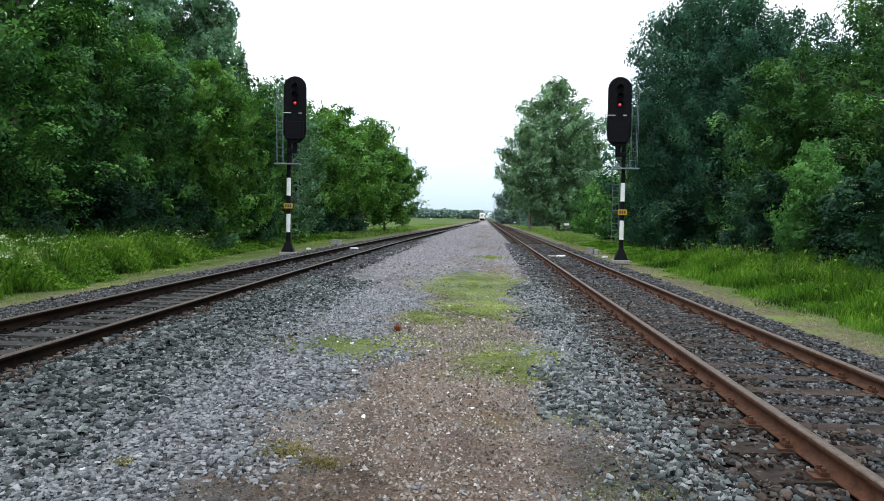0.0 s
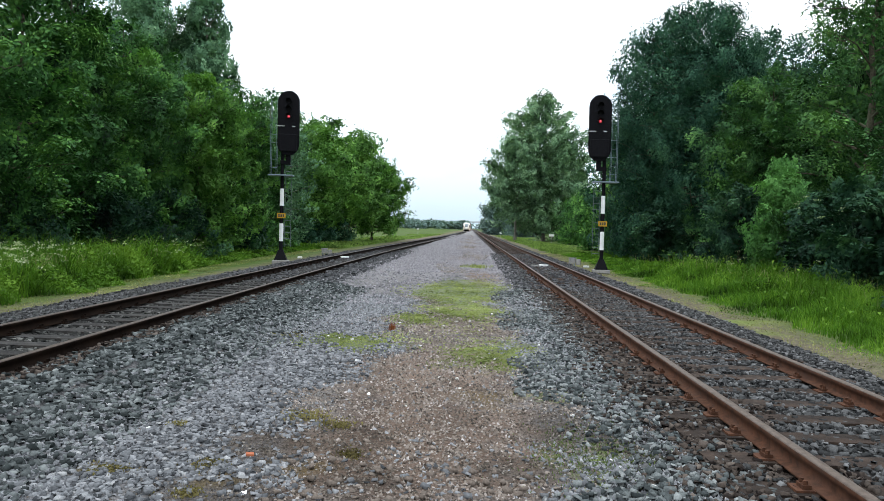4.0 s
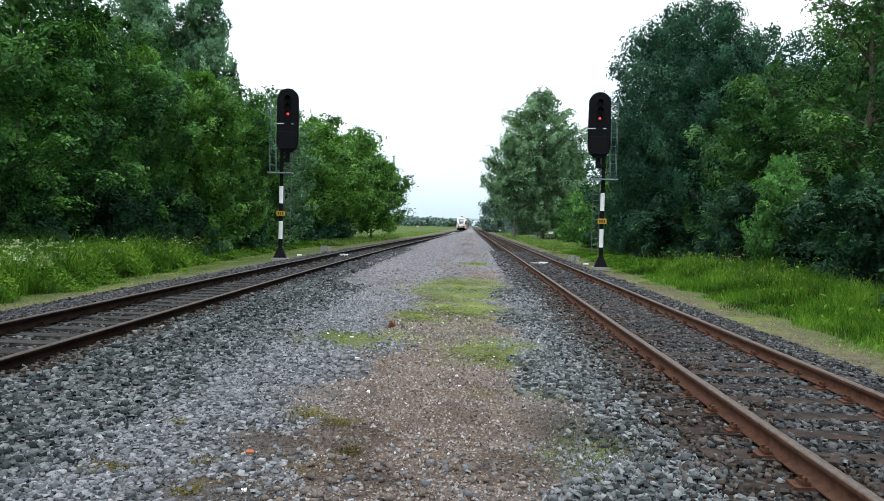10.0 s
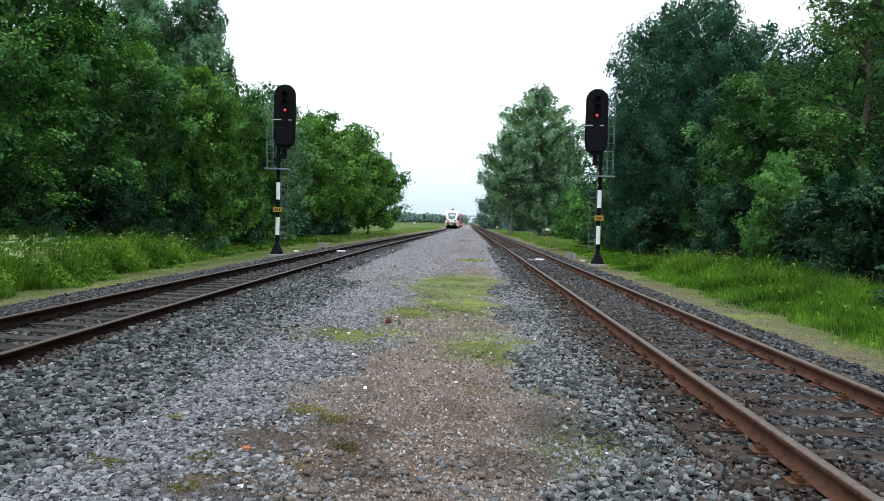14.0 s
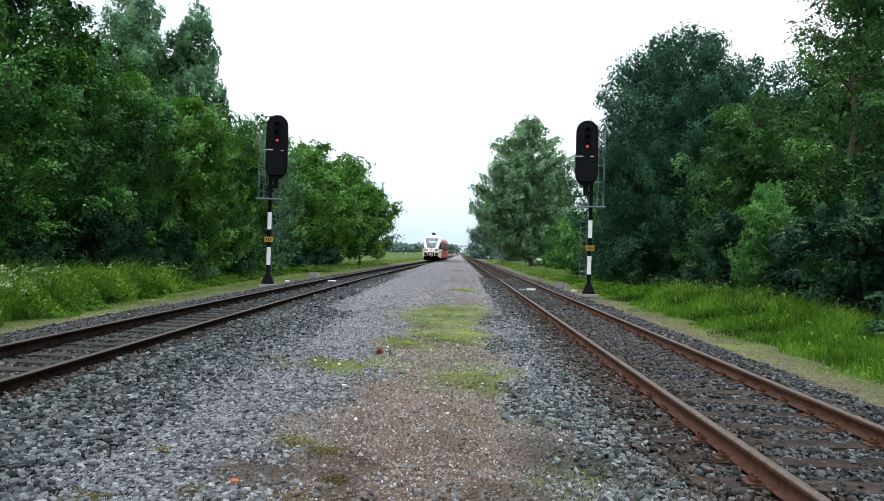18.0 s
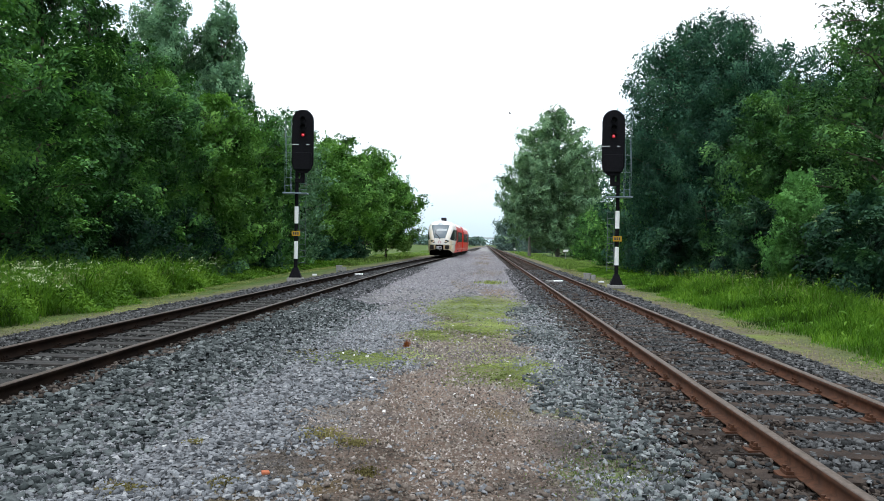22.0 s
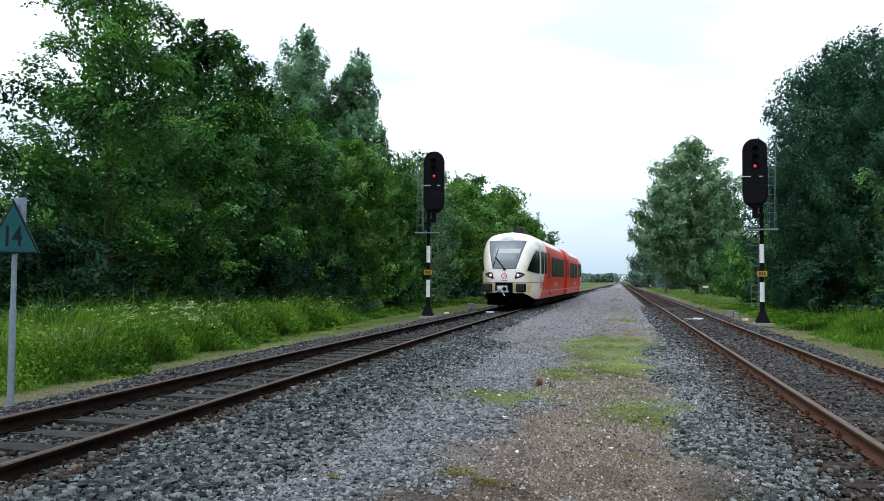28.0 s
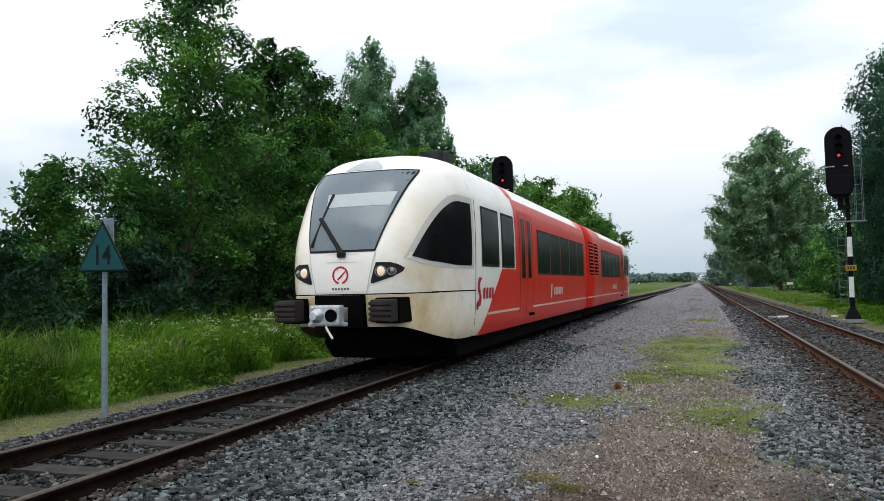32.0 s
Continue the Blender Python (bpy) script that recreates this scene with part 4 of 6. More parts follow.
# ---- the train ----
cream = surface("cream_train_paint", (0.90, 0.87, 0.81), (0.94, 0.915, 0.86), 3, 0.30, stain=(0.62, 0.52, 0.36), stain_scale=0.8, stain_amount=0.2, bump=0.0, coat=0.4)
dusty_cream = surface("dusty_cream_paint", (0.62, 0.47, 0.25), (0.80, 0.68, 0.46), 2.2, 0.45, stain=(0.50, 0.36, 0.18), stain_scale=1.8, stain_amount=0.3, bump=0.02, depth=0.002)
def fade_dirt(m, clean):
    """Dirt round the buffers that thins out towards the sides."""
    nt = m.node_tree
    bsdf = nt.nodes["Principled BSDF"]
    dirty = bsdf.inputs["Base Color"].links[0].from_socket
    co = nt.nodes.new("ShaderNodeTexCoord").outputs["Object"]
    sep = nt.nodes.new("ShaderNodeSeparateXYZ")
    nt.links.new(co, sep.inputs[0])
    away = calc(nt, 'MULTIPLY', calc(nt, 'SUBTRACT', calc(nt, 'ABSOLUTE', sep.outputs["X"]), 1.16), 3.6)
    f = calc(nt, 'ADD', away, calc(nt, 'MULTIPLY', calc(nt, 'SUBTRACT', noise_node(nt, co, 4.0, 4.0), 0.5), 1.5), True)
    nt.links.new(mix_node(nt, f, dirty, clean), bsdf.inputs["Base Color"])


fade_dirt(dusty_cream, (0.86, 0.81, 0.70))
train_red = surface("red_train_paint", (0.58, 0.022, 0.010), (0.68, 0.031, 0.014), 3, 0.35, stain=(0.40, 0.024, 0.014), stain_scale=0.9, stain_amount=0.25, bump=0.0, coat=0.05, spec=0.16)
clean_cream = surface("clean_cream_paint", (0.86, 0.82, 0.76), (0.90, 0.865, 0.81), 3, 0.30, bump=0.0, coat=0.4)


def road_dirt(m):
    """Yellow-brown film on the shoulders of the nose that thins out up the screen pillars and along the side."""
    nt = m.node_tree
    bsdf = nt.nodes["Principled BSDF"]
    clean = bsdf.inputs["Base Color"].links[0].from_socket
    co = nt.nodes.new("ShaderNodeTexCoord").outputs["Object"]
    sep = nt.nodes.new("ShaderNodeSeparateXYZ")
    nt.links.new(co, sep.inputs[0])
    x_, y_, z_ = sep.outputs["X"], sep.outputs["Y"], sep.outputs["Z"]
    out_ = calc(nt, 'MULTIPLY', calc(nt, 'SUBTRACT', calc(nt, 'ABSOLUTE', x_), 0.55), 2.2, True)
    back_ = calc(nt, 'DIVIDE', calc(nt, 'SUBTRACT', 3.6, y_), 2.4, True)
    high_ = calc(nt, 'DIVIDE', calc(nt, 'SUBTRACT', 3.4, z_), 1.7, True)
    low_ = calc(nt, 'DIVIDE', calc(nt, 'SUBTRACT', 1.15, z_), 0.8, True)
    patch = calc(nt, 'MULTIPLY', calc(nt, 'SUBTRACT', noise_node(nt, co, 1.7, 5.0, 0.6), 0.22), 2.4, True)
    f = calc(nt, 'MULTIPLY', calc(nt, 'MULTIPLY', out_, back_), calc(nt, 'MULTIPLY', high_, patch))
    f = calc(nt, 'ADD', calc(nt, 'MULTIPLY', f, 0.8), calc(nt, 'MULTIPLY', low_, 0.5), True)
    nt.links.new(mix_node(nt, f, clean, (0.66, 0.49, 0.25)), bsdf.inputs["Base Color"])


road_dirt(cream)
pillar_red = surface("dull_red_pillar", (0.11, 0.016, 0.012), (0.16, 0.025, 0.018), 5, 0.4, bump=0.0)
train_glass = surface("dark_train_glass", (0.004, 0.0045, 0.005), (0.009, 0.009, 0.010), 2, 0.2, bump=0.0, spec=0.07)
# the reflected sky is put into the windscreen's base colour as grey-blue
screen_glass = surface("windscreen_sky_reflection", (0.115, 0.148, 0.170), (0.154, 0.190, 0.212), 1.2, 0.15, bump=0.0, spec=0.4)
blind_mat = surface("pale_sun_blind", (0.40, 0.44, 0.45), (0.48, 0.52, 0.53), 2, 0.3, bump=0.0)
rubber = surface("black_rubber", (0.010, 0.010, 0.011), (0.022, 0.022, 0.023), 10, 0.7, bump=0.05, depth=0.003)
buffer_grey = surface("brown_grey_buffer", (0.020, 0.017, 0.016), (0.042, 0.036, 0.033), 8, 0.75, bump=0.1, depth=0.004)
under_black = surface("underframe_black", (0.002, 0.002, 0.002), (0.005, 0.0045, 0.004), 6, 0.95, bump=0.2, depth=0.01, spec=0.03)
bare_steel = surface("bare_steel", (0.44, 0.45, 0.48), (0.68, 0.69, 0.72), 9, 0.38, metal=0.6, bump=0.1, depth=0.004)
stripe_mat = surface("pale_stripe", (0.62, 0.42, 0.34), (0.72, 0.52, 0.42), 5, 0.4, bump=0.0)
roof_grey = surface("roof_equipment_grey", (0.012, 0.012, 0.016), (0.030, 0.030, 0.036), 5, 0.7, bump=0.1, depth=0.01)
grey_trim = surface("grey_window_surround", (0.52, 0.51, 0.48), (0.60, 0.59, 0.56), 4, 0.4, bump=0.0)
head_lamp = glow("lit_headlamp", (1.0, 0.72, 0.36), 0.75, (0.45, 0.42, 0.36))
lamp_glass = surface("clear_lamp_glass", (0.18, 0.2, 0.21), (0.3, 0.32, 0.33), 6, 0.1, metal=0.6, bump=0.0)
mark_red = surface("red_marking", (0.42, 0.015, 0.03), (0.50, 0.03, 0.05), 8, 0.4, bump=0.0)
mark_grey = surface("grey_marking", (0.16, 0.13, 0.13), (0.22, 0.19, 0.19), 8, 0.4, bump=0.0)
mark_dark = surface("dark_marking", (0.03, 0.03, 0.035), (0.05, 0.05, 0.055), 8, 0.4, bump=0.0)
mark_pale = surface("pale_marking", (0.6, 0.45, 0.4), (0.7, 0.55, 0.5), 8, 0.4, bump=0.0)

LENGTH = 40.9
ALONG_A = [0.0, 1.0, 4.0, 9.5, 18.9, 23.4, 41.0]
ALONG_B = [0.0, 0.85, 3.72, 9.15, 18.4, 23.3, 41.0]
NOSE_END = 3.6
Z_KEYS = [0.42, 0.55, 0.80, 1.33, 1.60, 2.00, 2.40, 2.80, 3.15, 3.45, 3.65, 3.80, 3.92, 3.985, 4.01]
W_KEYS = [1.34, 1.40, 1.44, 1.46, 1.47, 1.475, 1.475, 1.465, 1.44, 1.36, 1.24, 1.06, 0.73, 0.42, 0.0]
S_KEYS = [0.85, 0.68, 0.60, 0.55, 0.54, 0.58, 0.75, 1.00, 1.24, 1.48, 1.70, 1.96, 2.40, 2.90, 3.30]


Z_FINE = np.linspace(0.42, 4.01, 360)


def smooth_keys(values, n=25):
    v = np.interp(Z_FINE, Z_KEYS, values)
    for _ in range(2):
        v = np.convolve(np.concatenate([2 * v[0] - v[n // 2:0:-1], v, 2 * v[-1] - v[-2:-n // 2 - 1:-1]]), np.ones(n) / n, "valid")
    return v


W_FINE, S_FINE = smooth_keys(W_KEYS, 13), smooth_keys(S_KEYS, 31)


def half_width(z):
    return np.maximum(np.interp(z, Z_FINE, W_FINE), 0.0)


def nose_start(z):
    return np.interp(z, Z_FINE, S_FINE)


def bluntness(z):
    return np.interp(z, [1.0, 1.4, 2.2, 3.0, 3.5, 3.8], [4.0, 4.4, 4.6, 4.6, 4.0, 3.2])


def skin_s(x, z):
    """How far behind the nose tip the skin lies at x across and z up."""
    w, s0 = half_width(z), nose_start(z)
    u = np.clip(np.abs(x) / np.maximum(w, 1e-4), 0, 1)
    return s0 + (NOSE_END - s0) * (1 - np.sqrt(np.clip(1 - u ** bluntness(z), 0, 1)))


def skin_x(s, z):
    w, s0 = half_width(z), nose_start(z)
    d = np.clip((s - s0) / (NOSE_END - s0), 0, 1)
    return w * np.clip(1 - (1 - d) ** 2, 0, 1) ** (1 / bluntness(z))


def sheet(points, rows, cols, flip=False):
    v = np.asarray(points).reshape(-1, 3)
    i, j = np.meshgrid(np.arange(rows - 1), np.arange(cols - 1), indexing="ij")
    a = i * cols + j
    f = np.stack([a, a + 1, a + cols + 1, a + cols], -1).reshape(-1, 4)
    return v, (f[:, ::-1] if flip else f)


def shell_mesh(end, back, z_low=0.42):
    """The cab nose and body of one car, from the nose to a square end; back: turned round at the other end of the train."""
    zs = np.concatenate([np.linspace(z_low, 3.6, 44), np.linspace(3.64, 4.01, 18)])
    th = np.linspace(-1, 1, 71)
    low = np.clip((0.88 - np.abs(th)) / 0.5, 0, 1)
    low = 0.46 + 0.34 * low * low * (3 - 2 * low)
    rows = []
    for k in zs:
        z = low + (k - z_low) * (4.01 - low) / (4.01 - z_low)
        x = half_width(z) * np.sin(th * np.pi / 2)
        s = skin_s(x, z)
        w = float(half_width(z[0]))
        rows.append([(-w, end, z[0])] + list(zip(x, s, z)) + [(w, end, z[0])])
    pts = np.array(rows)
    if back:
        pts[:, :, 1] = LENGTH - pts[:, :, 1]
        pts[:, :, 0] *= -1
    v, f = sheet(pts, len(zs), pts.shape[1])
    return v, f


def side_patch(name, rows, side, off, mat, parent, back=False, label="", thick=0.0, cols=9):
    """A panel on the car's side: rows of (height, start, end) along the train; it follows the skin."""
    steps = 4 if len(rows) > 4 else 11
    zs = np.concatenate([np.linspace(rows[i][0], rows[i + 1][0], steps)[:-1] for i in range(len(rows) - 1)] + [[rows[-1][0]]])
    a = np.interp(zs, [r[0] for r in rows], [r[1] for r in rows])
    b = np.interp(zs, [r[0] for r in rows], [r[2] for r in rows])
    t = np.linspace(0, 1, cols)
    s = a[:, None] + (b - a)[:, None] * t
    z = np.repeat(zs[:, None], cols, 1)
    s = np.interp(s, ALONG_A, ALONG_B)
    x = side * (skin_x(s, z) + off)
    y = LENGTH - s if back else s
    v, f = sheet(np.stack([x, y, z], -1), len(zs), cols, flip=(side < 0) != back)
    return part(name, mesh_np(name, v, f, mat, smooth=True), None, parent, label)


def front_patch(name, rows, off, mat, parent, back=False, label="", cols=17):
    """A panel on the nose: rows of (height, start, end) across."""
    steps = 4 if len(rows) > 4 else 11
    zs = np.concatenate([np.linspace(rows[i][0], rows[i + 1][0], steps)[:-1] for i in range(len(rows) - 1)] + [[rows[-1][0]]])
    a = np.interp(zs, [r[0] for r in rows], [r[1] for r in rows])
    b = np.interp(zs, [r[0] for r in rows], [r[2] for r in rows])
    t = np.linspace(0, 1, cols)
    x = a[:, None] + (b - a)[:, None] * t
    z = np.repeat(zs[:, None], cols, 1)
    s = skin_s(x, z) - off
    y = LENGTH - s if back else s
    v, f = sheet(np.stack([-x if back else x, y, z], -1), len(zs), cols)
    return part(name, mesh_np(name, v, f, mat, smooth=True), None, parent, label)


def at_end(bm, back):
    if back:
        bmesh.ops.transform(bm, matrix=Matrix.Translation((0, LENGTH, 0)) @ Matrix.Rotation(math.pi, 4, 'Z'), verts=bm.verts[:])
    return bm


def wiper_mesh():
    bm = bmesh.new()
    foot = (0.02, float(skin_s(0.02, 2.0)) - 0.05, 1.98)
    knee = (-0.50, float(skin_s(-0.50, 2.60)) - 0.06, 2.60)
    add_tube(bm, foot, knee, 0.030, n=6)
    add_tube(bm, (0.06, foot[1], 1.98), (-0.45, knee[1], 2.58), 0.016, n=6)
    up = (-0.40, float(skin_s(-0.40, 3.04)) - 0.04, 3.04)
    low = (-0.56, float(skin_s(-0.56, 2.12)) - 0.04, 2.12)
    add_tube(bm, low, up, 0.026, n=6)
    add_box(bm, -0.05, 0.08, foot[1] - 0.03, foot[1] + 0.05, 1.93, 2.0)
    return bm


def arch(z0, z1, s0, run, end):
    """Rows of a window whose front edge rises in a quarter of an oval."""
    return [(z0 + (z1 - z0) * t, s0 + run * (0.45 * t + 0.55 * (1 - math.sqrt(1 - t * t))), end) for t in (0.15, 0.3, 0.45, 0.58, 0.7, 0.8, 0.88, 0.94, 0.98, 1.0)]


def cab_end(tr, back):
    """Everything on one end: screen, lamps, buffers, coupling, side windows of the cab."""
    body = part("car_body", mesh_np("car_body", *shell_mesh(18.4, back), cream, smooth=True), None, tr, "smooth cream-white car body with a rounded nose")
    screen = front_patch("windscreen", [(2.015, -0.585, 0.585), (2.06, -0.605, 0.605), (3.40, -0.965, 0.965), (3.475, -0.955, 0.955)], 0.012, rubber, body, back, "windscreen greyed by a painted sky reflection, in a thin black seal", cols=25)
    front_patch("pane", [(2.05, -0.575, 0.575), (3.45, -0.940, 0.940)], 0.018, screen_glass, screen, back, cols=25)
    front_patch("sun_blind", [(2.80, -0.46, 0.70), (3.04, -0.50, 0.76)], 0.023, blind_mat, screen, back)
    part("wiper", at_end(wiper_mesh(), back), rubber, screen, smooth=False)
    front_patch("destination_window", [(3.50, -0.36, 0.36), (3.60, -0.27, 0.27), (3.72, -0.10, 0.12)], 0.012, blind_mat, body, back)
    front_patch("nose_panel", [(1.36, -0.45, 0.45), (1.80, -0.55, 0.55), (2.00, -0.59, 0.59)], 0.008, clean_cream, body, back, "clean white middle panel of the nose")
    for sd in (-1, 1):
        front_patch("seam", [(1.345, sd * 0.455 - 0.008, sd * 0.455 + 0.008), (2.005, sd * 0.592 - 0.008, sd * 0.592 + 0.008)], 0.010, grey_trim, body, back, cols=3)
    for zz in (1.845, 1.975):
        front_patch("plate_edge", [(zz, -0.26, 0.30), (zz + 0.010, -0.26, 0.30)], 0.013, grey_trim, body, back, cols=5)
    front_patch("seam", [(1.318, -1.34, 1.34), (1.335, -1.34, 1.34)], 0.010, under_black, body, back, cols=41)
    ring = bmesh.new()
    for k in range(28):
        if k in (20, 21):
            continue
        a0, a1 = 2 * math.pi * k / 28, 2 * math.pi * (k + 1) / 28
        q = []
        for a, r in ((a0, 0.115), (a1, 0.115), (a1, 0.145), (a0, 0.145)):
            zz = 1.64 + r * math.sin(a)
            q.append(ring.verts.new((r * math.cos(a), float(skin_s(r * math.cos(a), zz)) - 0.016, zz)))
        ring.faces.new(q)
    for x0, z0, x1, z1 in ((-0.06, 1.57, 0.05, 1.68), (-0.02, 1.60, 0.08, 1.71)):
        q = [ring.verts.new((x, float(skin_s(x, z)) - 0.016, z)) for x, z in ((x0, z0), (x0 + 0.02, z0 - 0.015), (x1 + 0.02, z1 - 0.015), (x1, z1))]
        ring.faces.new(q)
    part("round_emblem", at_end(ring, back), mark_red, body)
    for k in range(6):
        front_patch("lettering_bar", [(1.40, -0.155 + k * 0.054, -0.118 + k * 0.054), (1.436, -0.155 + k * 0.054, -0.118 + k * 0.054)], 0.016, mark_grey, body, back, cols=3)
    for sd in (-1, 1):
        lamp = front_patch("headlamp", [(z_, min(sd * p_, sd * q_), max(sd * p_, sd * q_)) for z_, p_, q_ in
                                        ((1.50, 0.53, 0.57), (1.54, 0.53, 0.70), (1.60, 0.545, 0.86), (1.68, 0.565, 0.985), (1.74, 0.58, 1.01), (1.80, 0.60, 0.93), (1.835, 0.61, 0.82))],
                           0.012, rubber, body, back, "black almond-shaped lamp unit")
        for cx, r, mt, nm in ((0.685, 0.075, head_lamp, "lit_lamp"), (0.845, 0.050, lamp_glass, "marker_lamp")):
            s0 = float(skin_s(sd * cx, 1.69))
            bm = bmesh.new()
            bmesh.ops.create_uvsphere(bm, u_segments=14, v_segments=8, radius=r)
            bmesh.ops.transform(bm, matrix=Matrix.Translation((sd * cx, s0 - 0.012, 1.69)) @ Matrix.Diagonal((1, 0.35, 1, 1)), verts=bm.verts[:])
            part(nm, at_end(bm, back), mt, lamp, smooth=True)
            rim = bmesh.new()
            for k in range(18):
                q = []
                for a_, r_ in ((k, r), (k + 1, r), (k + 1, r + 0.016), (k, r + 0.016)):
                    xx, zz = sd * cx + r_ * math.cos(a_ * math.pi / 9), 1.69 + r_ * math.sin(a_ * math.pi / 9)
                    q.append(rim.verts.new((xx, float(skin_s(xx, zz)) - 0.018, zz)))
                rim.faces.new(q)
            part("lamp_rim", at_end(rim, back), lamp_glass, lamp)
        # the cheek below the seam that carries the buffer
        front_patch("lower_nose_panel", [(0.84, min(sd * 0.43, sd * 1.20), max(sd * 0.43, sd * 1.20)), (1.0, min(sd * 0.43, sd * 1.38), max(sd * 0.43, sd * 1.38)), (1.305, min(sd * 0.43, sd * 1.40), max(sd * 0.43, sd * 1.40))], 0.006, dusty_cream, body, back, "cream lower nose stained yellow-brown", cols=25)
        bm = box(sd * 0.83 - 0.21, sd * 0.83 + 0.21, 0.50, 1.1, 0.86, 1.27, bevel=0.02)
        part("buffer_pocket", at_end(bm, back), under_black, body)
        buf = bmesh.new()
        add_box(buf, sd * 0.83 - 0.178, sd * 0.83 + 0.178, 0.22, 0.56, 0.89, 1.245, bevel=0.03)
        buffer = part("buffer", at_end(buf, back), buffer_grey, tr, "ribbed brown-grey rectangular buffer")
        for k in range(4):
            bm = box(sd * 0.83 - 0.188, sd * 0.83 + 0.188, 0.190, 0.225, 0.915 + k * 0.082, 0.965 + k * 0.082, bevel=0.008)
            part("rib", at_end(bm, back), buffer_grey, buffer)
        # grey surround and dark glass of the cab's side window
        side_patch("cab_window_surround", [(1.74, 1.95, 3.46), (1.80, 1.35, 3.47), (1.90, 0.98, 3.48)] + arch(1.90, 3.09, 0.98, 1.75, 3.50), sd, 0.006, grey_trim, body, back, cols=13)
        win = side_patch("cab_side_window", [(1.80, 2.5, 3.32), (1.86, 1.55, 3.33), (1.93, 1.12, 3.34)] + arch(1.93, 2.97, 1.12, 1.65, 3.36), sd, 0.012, train_glass, body, back, "dark teardrop-shaped cab side window", cols=13)
    coup = bmesh.new()
    add_box(coup, -0.27, 0.25, -0.02, 0.16, 0.85, 1.17, bevel=0.03)
    add_box(coup, -0.16, 0.16, 0.10, 0.50, 0.90, 1.12, bevel=0.02)
    for cx_, cz_ in ((-0.22, 0.90), (-0.22, 1.12), (0.20, 0.90), (0.20, 1.12)):
        add_tube(coup, (cx_, -0.05, cz_), (cx_, -0.01, cz_), 0.026, n=8)
    add_box(coup, -0.36, 0.30, 0.10, 0.18, 0.84, 0.90, bevel=0.01)
    coupling = part("coupling", at_end(coup, back), bare_steel, tr, "bare steel automatic coupling")
    bm = bmesh.new()
    bmesh.ops.create_cone(bm, cap_ends=True, segments=14, radius1=0.12, radius2=0.06, depth=0.16)
    bmesh.ops.transform(bm, matrix=Matrix.Translation((-0.13, -0.09, 1.01)) @ Matrix.Rotation(math.pi / 2, 4, 'X'), verts=bm.verts[:])
    part("cone", at_end(bm, back), bare_steel, coupling, smooth=True)
    bm = bmesh.new()
    bmesh.ops.create_cone(bm, cap_ends=True, segments=14, radius1=0.10, radius2=0.10, depth=0.03)
    bmesh.ops.transform(bm, matrix=Matrix.Translation((0.11, -0.03, 1.01)) @ Matrix.Rotation(math.pi / 2, 4, 'X'), verts=bm.verts[:])
    part("socket", at_end(bm, back), under_black, coupling, smooth=True)
    part("handle", at_end(tube((0.02, -0.03, 0.84), (0.15, -0.06, 0.66), 0.020, n=6), back), white_paint, coupling)
    bm = box(-0.43, 0.43, 0.46, 1.2, 0.80, 1.315)
    part("coupling_recess", at_end(bm, back), under_black, body)
    plough = prism([(-0.80, 0.48), (-0.62, 0.22), (0.62, 0.22), (0.80, 0.48), (0.75, 0.70), (-0.75, 0.70)], 1.45, 1.8, bevel=0.02)
    part("snow_plough", at_end(plough, back), under_black, tr)
    for sd in (-1, 1):
        vis = sd if not back else sd
        panel = side_patch("red_side_panel", [(0.44, 3.92, 18.9), (1.78, 5.68, 18.9)], vis, 0.005, train_red, body, back, "glossy red side panel with a slanted front edge", cols=5)
        side_patch("red_window_band", [(1.78, 6.98, 18.9), (3.18, 6.98, 18.9), (3.45, 6.95, 18.9)], vis, 0.005, train_red, body, back, cols=5)
        side_patch("pale_stripe", [(0.83, 4.45, 7.35), (0.88, 4.53, 7.35)], vis, 0.009, stripe_mat, panel, back, cols=3)
        side_patch("pale_stripe", [(0.83, 8.95, 18.85), (0.88, 8.95, 18.85)], vis, 0.009, stripe_mat, panel, back, cols=3)
        side_patch("seam", [(0.45, 3.56, 3.585), (3.1, 3.62, 3.645)], vis, 0.004, under_black, body, back, cols=3)
        side_patch("seam", [(1.325, 1.6, 3.6), (1.345, 1.6, 3.6)], vis, 0.005, under_black, body, back, cols=9)
        for a, b in ((4.05, 5.42), (5.66, 6.85)):
            wn_ = side_patch("side_window", [(1.80, a, b), (3.0, a, b)], vis, 0.010, rubber, body, back, "tall dark side window", cols=3)
            side_patch("pane", [(1.85, a + 0.10, b - 0.10), (1.89, a + 0.06, b - 0.06), (2.90, a + 0.06, b - 0.06), (2.95, a + 0.10, b - 0.10)], vis, 0.014, train_glass, wn_, back, cols=3)
        door = side_patch("door", [(0.74, 7.42, 8.90), (3.20, 7.42, 8.90)], vis, 0.012, train_red, body, back, "red double sliding door with narrow windows", cols=5)
        for a in (7.40, 8.15, 8.90):
            side_patch("door_seal", [(0.74, a - 0.015, a + 0.015), (3.20, a - 0.015, a + 0.015)], vis, 0.016, rubber, door, back, cols=3)
        for a in (7.62, 8.33):
            side_patch("door_window", [(1.58, a, a + 0.36), (3.02, a, a + 0.36)], vis, 0.018, train_glass, door, back, cols=3)
        step = box(min(vis * 1.34, vis * 1.50), max(vis * 1.34, vis * 1.50), 8.25, 8.55, 0.64, 0.71)
        if back:
            bmesh.ops.transform(step, matrix=Matrix.Translation((0, LENGTH, 0)) @ Matrix.Diagonal((1, -1, 1, 1)), verts=step.verts[:])
        part("door_step", step, under_black, body)
        band = side_patch("window_band", [(1.68, 9.55, 18.25), (2.88, 9.55, 18.25)], vis, 0.010, rubber, body, back, "row of dark passenger windows", cols=5)
